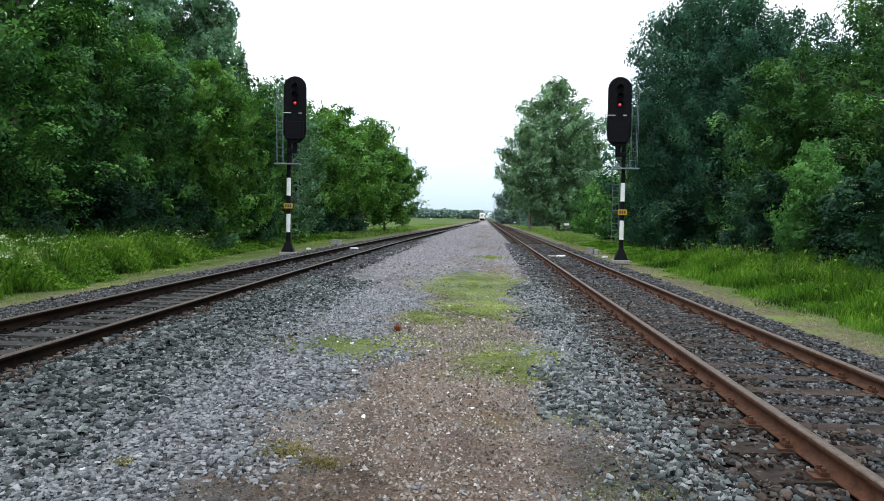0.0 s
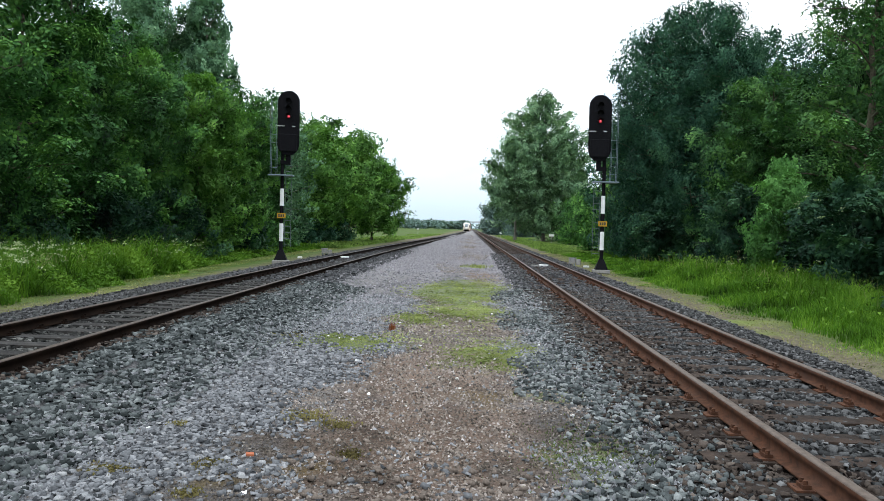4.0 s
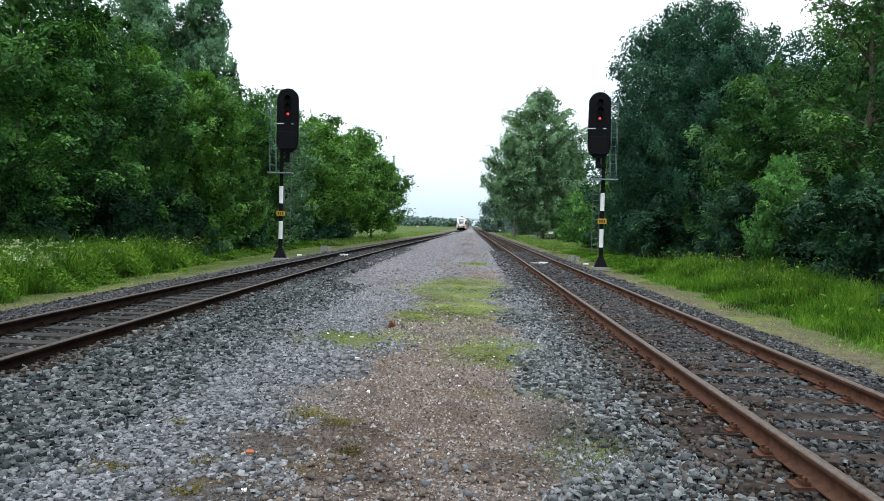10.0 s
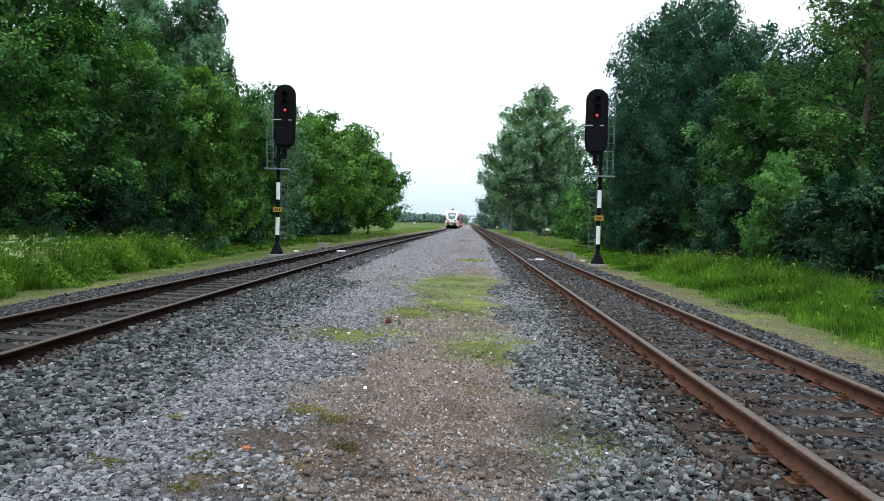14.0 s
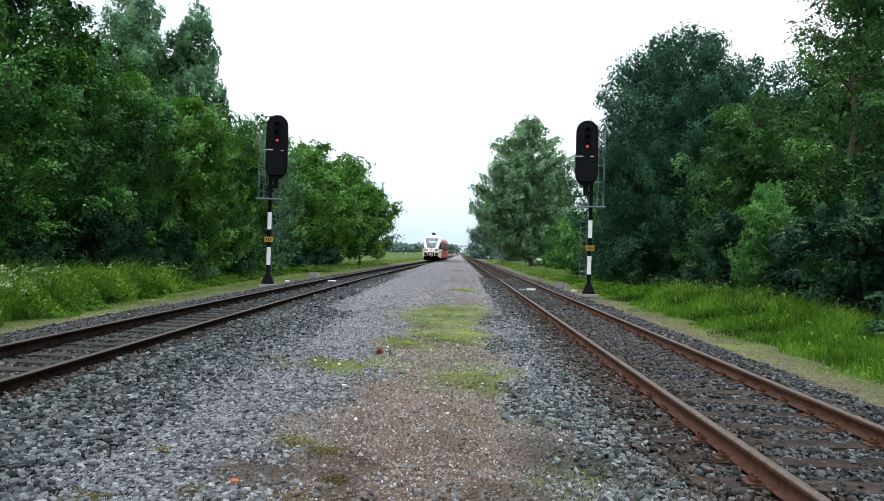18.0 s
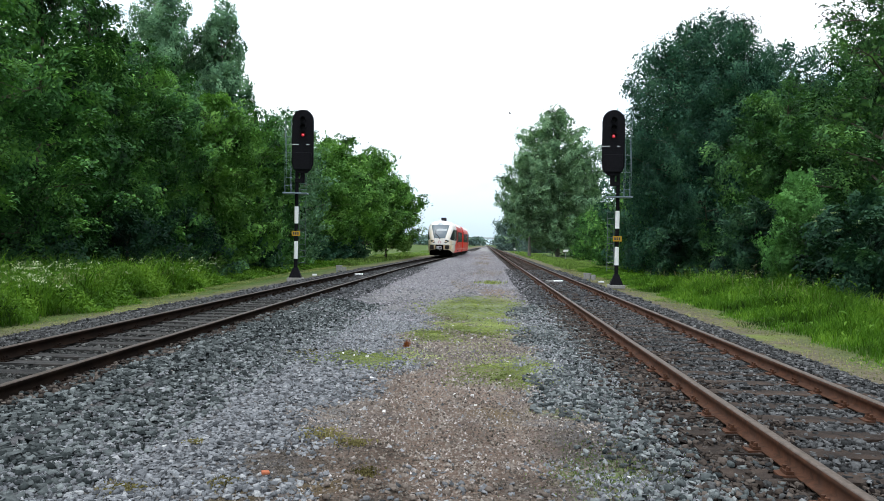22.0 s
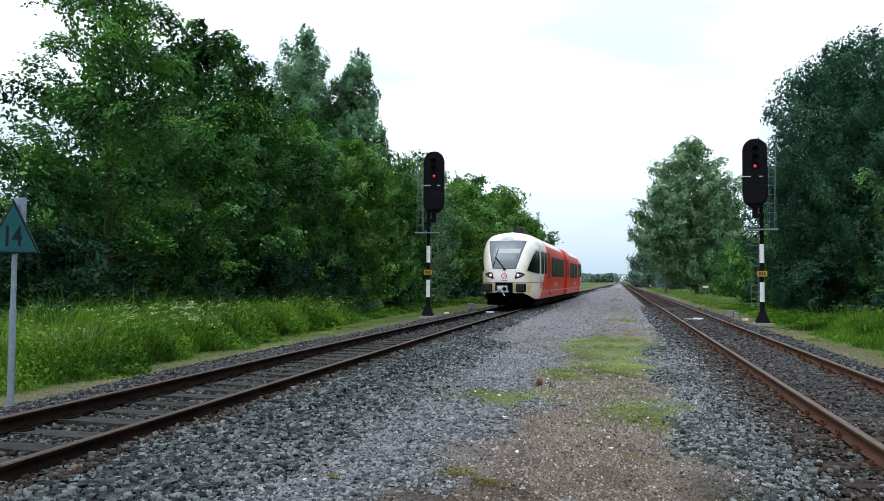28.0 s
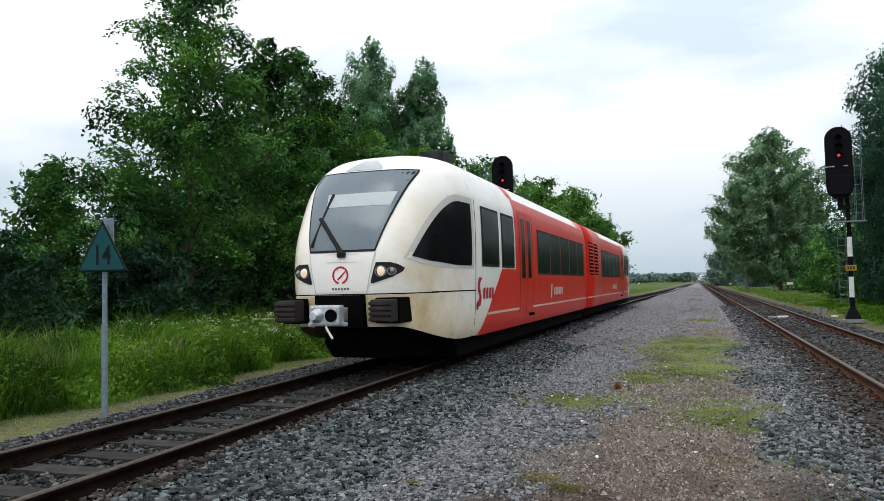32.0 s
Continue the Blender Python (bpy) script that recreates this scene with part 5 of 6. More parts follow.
        edges = (9.62, 11.35, 13.10, 14.85, 16.55, 18.18)
        for a, b in zip(edges, edges[1:]):
            side_patch("pane", [(1.73, a + 0.06, b - 0.06), (2.83, a + 0.06, b - 0.06)], vis, 0.014, train_glass, band, back, cols=3)
            side_patch("pillar", [(1.70, b - 0.05, b + 0.05), (2.86, b - 0.05, b + 0.05)], vis, 0.016, pillar_red, band, back, cols=3)
        # lettering on the side as plain bars
        side_patch("lettering_bar", [(1.02, 3.76, 3.90), (1.10, 3.72, 3.98), (1.22, 3.88, 4.00), (1.34, 3.74, 3.90), (1.48, 3.72, 3.88), (1.58, 3.80, 4.04)], vis, 0.012, mark_red, body, back, cols=3)
        side_patch("lettering_shade", [(0.96, 3.68, 3.78), (1.08, 3.66, 3.74), (1.14, 3.72, 3.84)], vis, 0.011, mark_dark, body, back, cols=3)
        for k in range(4):
            side_patch("lettering_bar", [(1.16, 4.12 + k * 0.215, 4.26 + k * 0.215), (1.38, 4.14 + k * 0.215, 4.28 + k * 0.215)], vis, 0.012, mark_red, body, back, cols=3)
        side_patch("round_emblem", [(1.02, 11.45, 11.62), (1.42, 11.5, 11.7)], vis, 0.010, mark_pale, panel, back, cols=3)
        for k in range(6):
            side_patch("lettering_bar", [(1.10, 11.95 + k * 0.27, 12.15 + k * 0.27), (1.32, 11.95 + k * 0.27, 12.15 + k * 0.27)], vis, 0.010, mark_pale, panel, back, cols=3)
        side_patch("roof_band", [(3.45, 6.72, 7.25), (3.65, 6.60, 7.15), (3.80, 6.45, 7.05), (3.92, 6.3, 6.95)], vis, 0.006, train_red, body, back, cols=3)
        side_patch("roof_band", [(3.45, 17.6, 18.9), (3.65, 17.3, 18.9), (3.80, 17.2, 18.9), (3.92, 17.1, 18.9), (3.985, 17.1, 18.9)], vis, 0.006, train_red, body, back, cols=3)
    # bogie
    bog = bmesh.new()
    add_box(bog, -1.10, 1.10, 3.2, 5.9, 0.38, 0.66, bevel=0.04)
    add_box(bog, -1.2, 1.2, 6.2, 17.5, 0.30, 0.62, bevel=0.03)
    bogie = part("bogie", at_end(bog, back), under_black, tr)
    # added solid black boxes: block light below the floor, stand in for nose shade
    part("underframe", at_end(box(-1.26, 1.26, 2.7, 18.3, 0.13, 0.70, bevel=0.03), back), under_black, tr)
    part("nose_shade_box", at_end(box(-0.85, 0.85, 1.75, 2.7, 0.20, 0.86, bevel=0.08), back), under_black, tr)
    for s in (3.6, 5.5):
        for sd in (-1, 1):
            wheel = tube((sd * 0.72, s, 0.40), (sd * 0.80, s, 0.40), 0.395, n=24)
            part("wheel", at_end(wheel, back), under_black, bogie)
    return body


def build_train():
    tr = thing("train", "white and red diesel railcar with a rounded nose and lit headlamps", "train")
    cab_end(tr, False)
    cab_end(tr, True)
    # the short middle car with the engine, and the two bellows
    zs = np.concatenate([np.linspace(0.44, 3.6, 12), np.linspace(3.66, 4.04, 9)])
    rows = []
    for z in zs:
        w = float(half_width(min(z, 4.009))) + 0.012
        rows.append([(-w, 18.75, z), (-w, 23.45, z), (w, 23.45, z), (w, 18.75, z), (-w, 18.75, z)])
    pts = np.array(rows)
    v, f = sheet(pts, len(zs), 5, flip=True)
    eng = part("engine_car", mesh_np("engine_car", v, f, train_red), None, tr, "short red middle car with louvred vents")
    for sd in (-1, 1):
        for c in (19.75, 21.2):
            vent = side_patch("louvre", [(1.75, c, c + 1.15), (3.05, c, c + 1.15)], sd, 0.016, under_black, eng, cols=3)
            for k in range(9):
                side_patch("slat", [(1.80 + k * 0.14, c + 0.05, c + 1.10), (1.86 + k * 0.14, c + 0.05, c + 1.10)], sd, 0.028, train_red, vent, cols=3)
        side_patch("pale_stripe", [(0.83, 19.3, 23.4), (0.88, 19.3, 23.4)], sd, 0.016, stripe_mat, eng, cols=3)
    for a in (18.38, 23.45):
        bm = prism([(-1.32, 0.6), (1.32, 0.6), (1.34, 3.2), (1.1, 3.7), (0.6, 3.92), (-0.6, 3.92), (-1.1, 3.7), (-1.34, 3.2)], a, a + 0.38)
        part("bellows", bm, rubber, tr)
    bm = box(-1.26, 1.26, 18.8, 22.6, 0.13, 0.62, bevel=0.04)
    bog = part("bogie", bm, under_black, tr)
    for s in (20.4, 22.3):
        for sd in (-1, 1):
            part("wheel", tube((sd * 0.72, s, 0.40), (sd * 0.80, s, 0.40), 0.395, n=24), under_black, bog)
    part("roof_unit", box(-0.20, 0.34, 4.85, 5.65, 3.90, 4.39, bevel=0.05), roof_grey, tr)
    return tr


train = build_train()
TRAIN_ROWS = [(0.0, 392), (3.0, 346), (6.0, 298), (9.0, 246), (12.0, 195), (14.0, 160), (17.0, 120.5), (19.0, 102.5), (20.0, 94.5), (21.0, 86.8), (22.0, 79.3),
              (23.0, 72.1), (24.0, 65), (26.5, 47.2), (27.0, 43.6), (28.0, 36.4), (29.0, 29.5), (30.0, 22.9), (31.0, 16.5), (32.0, 10.35)]


def train_pose(y):
    """The train's front on the left line, its tail on the same line behind it."""
    a, b = (float(left_x(y + 3.6)), y + 3.6), (float(left_x(y + 36.0)), y + 36.0)
    turn = -math.atan2(b[0] - a[0], b[1] - a[1])
    x = a[0] - (b[0] - a[0]) / 32.4 * 3.6
    return pose(x, y, 0.0, 0, 0, math.degrees(turn))


def motions():
    walk(train, [(t, train_pose(y)) for t, y in TRAIN_ROWS])
    walk(bird, [(0.0, pose(-150, 90, 14, 0, 0, -4)), (17.0, pose(-54, 79, 8, 0, 0, -4)), (20.0, pose(-21.0, 76, 8.5, 0, -12, -4)), (21.5, pose(-3.9, 75.4, 12.7, 0, -15, -5)),
                (22.0, pose(2.2, 75, 14.6, 0, -17, -6)), (22.5, pose(8.25, 74.5, 16.6, 0, -18, -7)), (23.0, pose(14.0, 73.7, 19.2, 0, -20, -8)),
                (24.0, pose(26, 72, 24, 0, -18, -8)), (27.0, pose(62, 68, 34, 0, -10, -8)), (32.0, pose(120, 60, 40, 0, -5, -8))])


# ---- light signals ----
def pill(w, z0, z1, n=12):
    r = w / 2
    top = [(r * math.cos(a), z1 - r + r * math.sin(a)) for a in np.linspace(0, math.pi, n)]
    low = [(-r, z0 + 0.42), (-r + 0.08, z0 + 0.18), (-r + 0.28, z0), (r - 0.28, z0), (r - 0.08, z0 + 0.18), (r, z0 + 0.42)]
    return top + low


def signal(x, y, side, turn):
    """side: on which side of the mast the head's bracket and the ladder stand."""
    root = thing("light_signal", "black railway light signal showing red on a banded mast", "signal", "light signals", pose(x, y, -0.30, 0, 0, turn))
    hx = 0.26 * side
    part("foundation", box(-0.36, 0.36, -0.36, 0.36, -0.10, 0.05, bevel=0.03), concrete, root)
    bm = bmesh.new()
    bmesh.ops.create_cone(bm, cap_ends=True, segments=4, radius1=0.40, radius2=0.14, depth=0.46)
    bmesh.ops.transform(bm, matrix=Matrix.Translation((0, 0, 0.29)) @ Matrix.Rotation(math.pi / 4, 4, 'Z'), verts=bm.verts[:])
    part("pedestal", bm, black_paint, root)
    mast = part("mast", tube((0, 0, 0.45), (0, 0, 5.0), 0.088, 0.08, n=16), black_paint, root, smooth=True)
    for a, b in ((0.92, 1.73), (2.54, 3.32)):
        part("white_band", tube((0, 0, a), (0, 0, b), 0.093, n=16), white_paint, mast, smooth=True)
    plate = part("number_plate", box(-0.19, 0.19, -0.125, -0.105, 1.97, 2.20, bevel=0.004), yellow_plate, root, "yellow number plate")
    for k in range(3):
        part("number_bar", box(-0.13 + k * 0.095, -0.065 + k * 0.095, -0.131, -0.126, 2.02, 2.15), mark_dark, plate)
    # platform with its cage
    plat = part("platform", box(-0.62 * 1 if side > 0 else -0.50, 0.50 if side > 0 else 0.62, -0.30, 0.45, 3.90, 3.95, bevel=0.008), galvanised, root)
    cx = -0.42 * side
    bm = bmesh.new()
    for dx in (-0.13, 0.13):
        for dy in (-0.05, 0.40):
            add_tube(bm, (cx + dx, dy, 3.92), (cx + dx, dy, 7.35), 0.009, n=5)
    for k in range(9):
        z = 4.3 + k * 0.38
        add_tube(bm, (cx - 0.13, 0.40, z), (cx + 0.13, 0.40, z), 0.007, n=4)
        add_tube(bm, (cx - 0.13, -0.05, z), (cx - 0.13, 0.40, z), 0.007, n=4)
        add_tube(bm, (cx + 0.13, -0.05, z), (cx + 0.13, 0.40, z), 0.007, n=4)
    part("safety_cage", bm, galvanised, plat)
    bm = bmesh.new()
    lx = 0.27 * side
    for dx in (-0.14, 0.14):
        add_tube(bm, (lx + dx, 0.12, 0.65), (lx + dx, 0.12, 4.9), 0.011, n=6)
    ladder = part("ladder", bm, ladder_steel, root)
    for k in range(15):
        part("rung", tube((lx - 0.14, 0.12, 0.75 + k * 0.28), (lx + 0.14, 0.12, 0.75 + k * 0.28), 0.011, n=6), ladder_steel, ladder)
    bracket = bmesh.new()
    add_box(bracket, min(0, hx) - 0.09, max(0, hx) + 0.09, -0.14, 0.10, 4.42, 4.60, bevel=0.02)
    add_box(bracket, hx - 0.10, hx + 0.10, -0.14, 0.08, 4.55, 4.95, bevel=0.02)
    part("bracket", bracket, black_paint, root)
    bm = prism(pill(0.98, 4.85, 7.74), -0.24, -0.17, bevel=0.008)
    bmesh.ops.translate(bm, vec=(hx, 0, 0), verts=bm.verts[:])
    board = part("signal_board", bm, black_paint, root, "black oval-topped signal board")
    part("lamp_case", box(hx - 0.26, hx + 0.26, -0.17, 0.14, 5.2, 7.3, bevel=0.04), black_paint, board)
    part("lower_box", box(hx - 0.40, hx + 0.40, -0.34, -0.24, 5.0, 5.78, bevel=0.03), black_paint, board)
    part("bright_edge", box(hx - 0.49, hx - 0.16, -0.26, -0.242, 6.13, 6.155), white_paint, board)
    part("bright_edge", box(hx + 0.16, hx + 0.30, -0.26, -0.242, 6.13, 6.155), white_paint, board)
    for k, z in enumerate((7.26, 6.92, 6.58)):
        lens = tube((hx, -0.242, z), (hx, -0.262, z), 0.068, n=18)
        l = part("lens", lens, red_lamp if k == 2 else dark_lens, board, "glowing red lamp" if k == 2 else "unlit dark lens")
        if k == 2:
            part("lamp_core", tube((hx + 0.012, -0.262, z + 0.014), (hx + 0.012, -0.268, z + 0.014), 0.026, n=12), lamp_core, l)
        hood = bmesh.new()
        n = 14
        for i in range(n):
            a0, a1 = math.pi * (0.02 + 0.96 * i / n), math.pi * (0.02 + 0.96 * (i + 1) / n)
            q = [hood.verts.new((hx + 0.135 * math.cos(a), yy, z + 0.135 * math.sin(a))) for a, yy in ((a0, -0.24), (a1, -0.24), (a1, -0.50), (a0, -0.50))]
            hood.faces.new(q)
        bmesh.ops.remove_doubles(hood, verts=hood.verts[:], dist=0.001)
        bmesh.ops.solidify(hood, geom=hood.faces[:], thickness=0.008)
        part("hood", hood, black_paint, board)
    return root


signal(-8.70, 33.8, 1, 8)
signal(5.80, 33.3, -1, -4)


# ---- line-side things ----
def speed_sign(x, y):
    root = thing("speed_sign", "teal triangular speed sign with a dark number on a grey post", "sign", "", pose(x, y, -0.30, 0, 0, 20))
    part("post", tube((0, 0, 0), (0, 0, 1.32), 0.041, n=14), galvanised, root, smooth=True)
    part("upper_post", tube((0, 0, 1.30), (0, 0, 2.66), 0.033, n=14), galvanised, root, smooth=True)
    part("bracket", box(-0.035, 0.105, 0.015, 0.055, 2.28, 2.74, bevel=0.006), galvanised, root)
    tri = prism([(-0.335, 2.02), (0.335, 2.02), (0.0, 2.70)], -0.075, -0.050, bevel=0.006)
    plate = part("plate", tri, sign_dark, root)
    part("sign_face", prism([(-0.295, 2.045), (0.295, 2.045), (0.0, 2.645)], -0.080, -0.076), sign_green, plate)
    cu = bpy.data.curves.new("number", 'FONT')
    cu.body, cu.size, cu.align_x, cu.extrude = "14", 0.36, 'CENTER', 0.002
    cu.offset = 0.006
    ob = new("number", cu)
    ob.data.materials.append(sign_dark)
    ob.parent = plate
    ob.matrix_basis = pose(0.0, -0.083, 2.12, 90, 0, 0) @ Matrix.Diagonal((0.68, 1, 1, 1))
    return root


speed_sign(-7.47, 7.94)


def track_box(x, y, turn):
    root = thing("trackside_box", "small grey cable box on two short legs beside the track", "box", "trackside boxes", pose(x, y, -0.36, 0, 0, turn))
    part("case", box(-0.17, 0.17, -0.12, 0.12, 0.12, 0.38, bevel=0.02), concrete, root)
    part("lid", box(-0.19, 0.19, -0.14, 0.14, 0.38, 0.42, bevel=0.015), concrete, root)
    part("side_case", box(0.20, 0.42, -0.10, 0.10, 0.06, 0.34, bevel=0.02), concrete, root)
    part("conduit", tube((0.17, 0, 0.26), (0.22, 0, 0.22), 0.03, n=8), galvanised, root)
    for sx in (-0.11, 0.11):
        part("leg", box(sx - 0.03, sx + 0.03, -0.04, 0.04, -0.02, 0.12), galvanised, root)
    return root


def beacon(x, y, turn, along=1.0):
    root = thing("track_beacon", "pale concrete-grey beacon plate lying between the rails", "beacon", "track beacons", pose(x, y, -0.165, 0, 0, turn))
    part("plate", box(-0.20, 0.20, -0.20, 0.20, 0.0, 0.07, bevel=0.015), white_paint, root)
    part("base", box(-0.55, -0.1, -0.14, 0.16, -0.03, 0.05, bevel=0.02), concrete, root)
    return root


def marker_post(x, y, h=0.55, w=0.34):
    root = thing("marker_post", "short pale marker plate on a stake in the grass", "marker", "marker posts", pose(x, y, -0.42))
    part("plate", box(-w / 2, w / 2, -0.03, 0.03, h - 0.28, h, bevel=0.01), white_paint, root)
    part("stake", box(-0.035, 0.035, 0.03, 0.08, -0.05, h - 0.05), concrete, root)
    return root


def cable_cap(x, y):
    root = thing("cable_cap", "low white concrete cap in the ballast shoulder", "cap", "cable caps", pose(x, y, -0.34, 0, 0, 12))
    part("cap", box(-0.12, 0.12, -0.10, 0.10, -0.02, 0.07, bevel=0.025), white_paint, root)
    return root


track_box(-8.5, 43.0, 8)
track_box(5.25, 38.6, -20)
cable_cap(5.75, 37.2)
cable_cap(5.0, 31.5)
cable_cap(-8.9, 38.5)
beacon(-6.15, 36.0, 4)
beacon(3.25, 33.2, 0)
marker_post(10.6, 99.0, 1.35, 0.62)
marker_post(-11.5, 160.0, 1.6, 0.5)
marker_post(-17.5, 165.0, 1.6, 0.5)
marker_post(5.9, 150.0, 1.2, 0.5)


# ---- loose stones, moss and plants on the ground ----
def stones(name, label, rs, xs, ys, size, mat, category, sink=0.25):
    """Broken stones: a bent eight-cornered lump at each place."""
    n = len(xs)
    cube = np.array([[-1, -1, -1], [1, -1, -1], [1, 1, -1], [-1, 1, -1], [-1, -1, 1], [1, -1, 1], [1, 1, 1], [-1, 1, 1]]) * 0.5
    v = cube[None] * (1 + rs.uniform(-0.62, 0.32, (n, 8, 3)))
    v = v * (size * rs.uniform(0.6, 1.35, n))[:, None, None] * np.stack([rs.uniform(0.85, 1.5, n), rs.uniform(0.7, 1.1, n), rs.uniform(0.35, 0.75, n)], -1)[:, None, :]
    a, b = rs.uniform(0, 6.28, n), rs.normal(size=n) * 0.75
    ca, sa, cb, sb = np.cos(a), np.sin(a), np.cos(b), np.sin(b)
    y1, z1 = v[:, :, 1] * cb[:, None] - v[:, :, 2] * sb[:, None], v[:, :, 1] * sb[:, None] + v[:, :, 2] * cb[:, None]
    x2, y2 = v[:, :, 0] * ca[:, None] - y1 * sa[:, None], v[:, :, 0] * sa[:, None] + y1 * ca[:, None]
    z = bed_height(xs, ys) + size * sink * rs.uniform(-1.0, 2.4, n)
    v = np.stack([x2 + xs[:, None], y2 + ys[:, None], z1 + z[:, None]], -1)
    quads = np.array([[4, 5, 6, 7], [0, 1, 5, 4], [1, 2, 6, 5], [2, 3, 7, 6], [3, 0, 4, 7]])
    f = (np.arange(n)[:, None, None] * 8 + quads[None]).reshape(-1, 4)
    return tagged(new(name, mesh_np(name, v.reshape(-1, 3), f, mat)), label, category, kind="stuff")


def chips(name, label, rs, xs, ys, size, mat, category):
    """Small broken stones, a bent four-sided chip at each place."""
    n = len(xs)
    a = rs.uniform(0, 6.28, n)[:, None] + np.arange(4) * 1.571 + rs.normal(size=(n, 4)) * 0.3
    r = (size * rs.uniform(0.45, 1.25, n))[:, None] * rs.uniform(0.55, 1.1, (n, 4)) * 0.62
    z0 = bed_height(xs, ys)[:, None] + rs.uniform(-0.008, 0.006, (n, 4))
    ring = np.stack([xs[:, None] + r * np.cos(a), ys[:, None] + r * np.sin(a), z0], -1)
    top = np.stack([xs + rs.normal(size=n) * size * 0.2, ys + rs.normal(size=n) * size * 0.2, z0[:, 0] + r[:, 0] * rs.uniform(0.5, 1.3, n)], -1)
    v = np.concatenate([ring, top[:, None]], 1).reshape(-1, 3)
    f = (np.arange(n)[:, None, None] * 5 + np.array([[0, 1, 4], [1, 2, 4], [2, 3, 4], [3, 0, 4]])[None]).reshape(-1, 3)
    return tagged(new(name, mesh_np(name, v, f, mat)), label, category, kind="stuff")


def off_sleepers(rs, xs, ys, keep):
    """Drop most stones that would lie on a sleeper or on a rail."""
    dl, dr = np.abs(xs - left_x(ys)), np.abs(xs - RIGHT_X)
    d = np.minimum(dl, dr)
    ph = np.abs(((ys - 0.4 + 0.31) % 0.62) - 0.31)
    on = (ph < 0.14) & (d < 1.32) & (xs - left_x(ys) < 0.86)
    on |= (ph < 0.14) & (dr < 1.32)
    rail = np.abs(d - GAUGE / 2) < 0.09
    k = np.where(dl < dr, keep[0], keep[1])
    ok = (~on | (rs.uniform(size=len(xs)) < k)) & ~rail
    return xs[ok], ys[ok]


def scatter(rs, n, x0, x1, y0, y1, power=1.0):
    return rs.uniform(x0, x1, n), y0 + (y1 - y0) * rs.uniform(size=n) ** power


rs = np.random.RandomState(11)
sx, sy = scatter(rs, 64000, -8.35, -2.6, 2.6, 20.0, 1.25)
ok = sx > -1.05 * sy - 1.5
ok &= (sx < -3.4) | (rs.uniform(size=len(sx)) < (-2.2 - sx) / 1.2)
sx, sy = off_sleepers(rs, sx[ok], sy[ok], (0.02, 0.35))
near_rails = sx < left_x(sy) + 2.35 + 0.4 * rs.normal(size=len(sx))
rail_side = sx - left_x(sy)
brownish = near_rails & (rail_side > 0.78) & (rail_side < 1.12 + 0.12 * np.sin(sy * 2.7)) & (rs.uniform(size=len(sx)) < 0.8)
inside = near_rails & (np.abs(rail_side) < 0.75)
stones("rusty_ballast_stones", "rust-stained broken ballast stones along the rail", rs, sx[brownish], sy[brownish], 0.042, ballast_rusty, "ballast")
stones("ballast_stones", "sharp grey broken ballast stones beside the rails", rs, sx[inside], sy[inside], 0.038, inner_stone, "ballast")
near_rails = near_rails & ~brownish & ~inside
outer = near_rails & (sx < left_x(sy) - 0.75)
stones("ballast_stones", "fine grey ballast at the outer edge of the track", rs, sx[outer], sy[outer], 0.034, mid_ballast_stone, "ballast")
near_rails = near_rails & ~outer
far_off_rails = sx > left_x(sy) + 1.2
stones("dark_ballast_stones", "coarse dark-grey broken ballast along the rail", rs, sx[near_rails], sy[near_rails], 0.049, dark_ballast_stone, "ballast")
stones("ballast_stones", "sharp grey broken ballast stones beside the rails", rs, sx[far_off_rails & ~near_rails], sy[far_off_rails & ~near_rails], 0.040, ballast_stone, "ballast")
sx, sy = scatter(rs, 62000, 0.5, 5.05, 2.2, 20.0, 1.2)
sx, sy = off_sleepers(rs, sx, sy, (0.10, 0.30))
rusty_side = (np.abs(sx - 1.98) < 0.62 + 0.22 * np.sin(sy * 3)) & (rs.uniform(size=len(sx)) < 0.75)
fringe = 0.95 + 0.35 * np.sin(sy * 1.3) + 0.2 * np.sin(sy * 3.7 + 1)
ok = rs.uniform(size=len(sx)) < (sx - fringe + 0.35) / 0.7
pale_side = (sx < 1.5 + 0.3 * rs.normal(size=len(sx))) & ok
stones("ballast_stones", "sharp grey broken ballast stones beside the rails", rs, sx[pale_side], sy[pale_side], 0.041, ballast_stone, "ballast")
ok &= ~pale_side
stones("ballast_stones", "sharp grey broken ballast stones beside the rails", rs, sx[ok & ~rusty_side], sy[ok & ~rusty_side], 0.037, mid_ballast_stone, "ballast")
stones("rusty_ballast_stones", "rust-stained broken ballast stones along the rail", rs, sx[ok & rusty_side], sy[ok & rusty_side], 0.040, ballast_rusty, "ballast")
sx, sy = scatter(rs, 9000, -7.9, 5.1, -7.0, 3.0, 1.0)
sx, sy = off_sleepers(rs, sx, sy, (0.1, 0.3))
chips("ballast_stones", "sharp grey broken ballast stones beside the rails", rs, sx, sy, 0.065, ballast_stone, "ballast")
sx, sy = scatter(rs, 20000, -7.9, 5.1, 20.0, 48.0, 1.2)
ok = (sx < -3.6) | (sx > 1.2)
sx, sy = off_sleepers(rs, sx[ok], sy[ok], (0.1, 0.3))
stones("far_ballast_stones", "grey broken ballast stones further along the line", rs, sx, sy, 0.070, far_dark_stone, "ballast")
sx, sy = scatter(rs, 130000, -4.4, 1.6, 3.2, 18.0, 1.5)
ok = (np.abs(sx) < 0.64 * sy + 0.6) & (rs.uniform(size=len(sx)) < (sx + 4.5) / 1.5)
sx, sy = sx[ok], sy[ok]
in_moss = np.zeros(len(sx), bool)
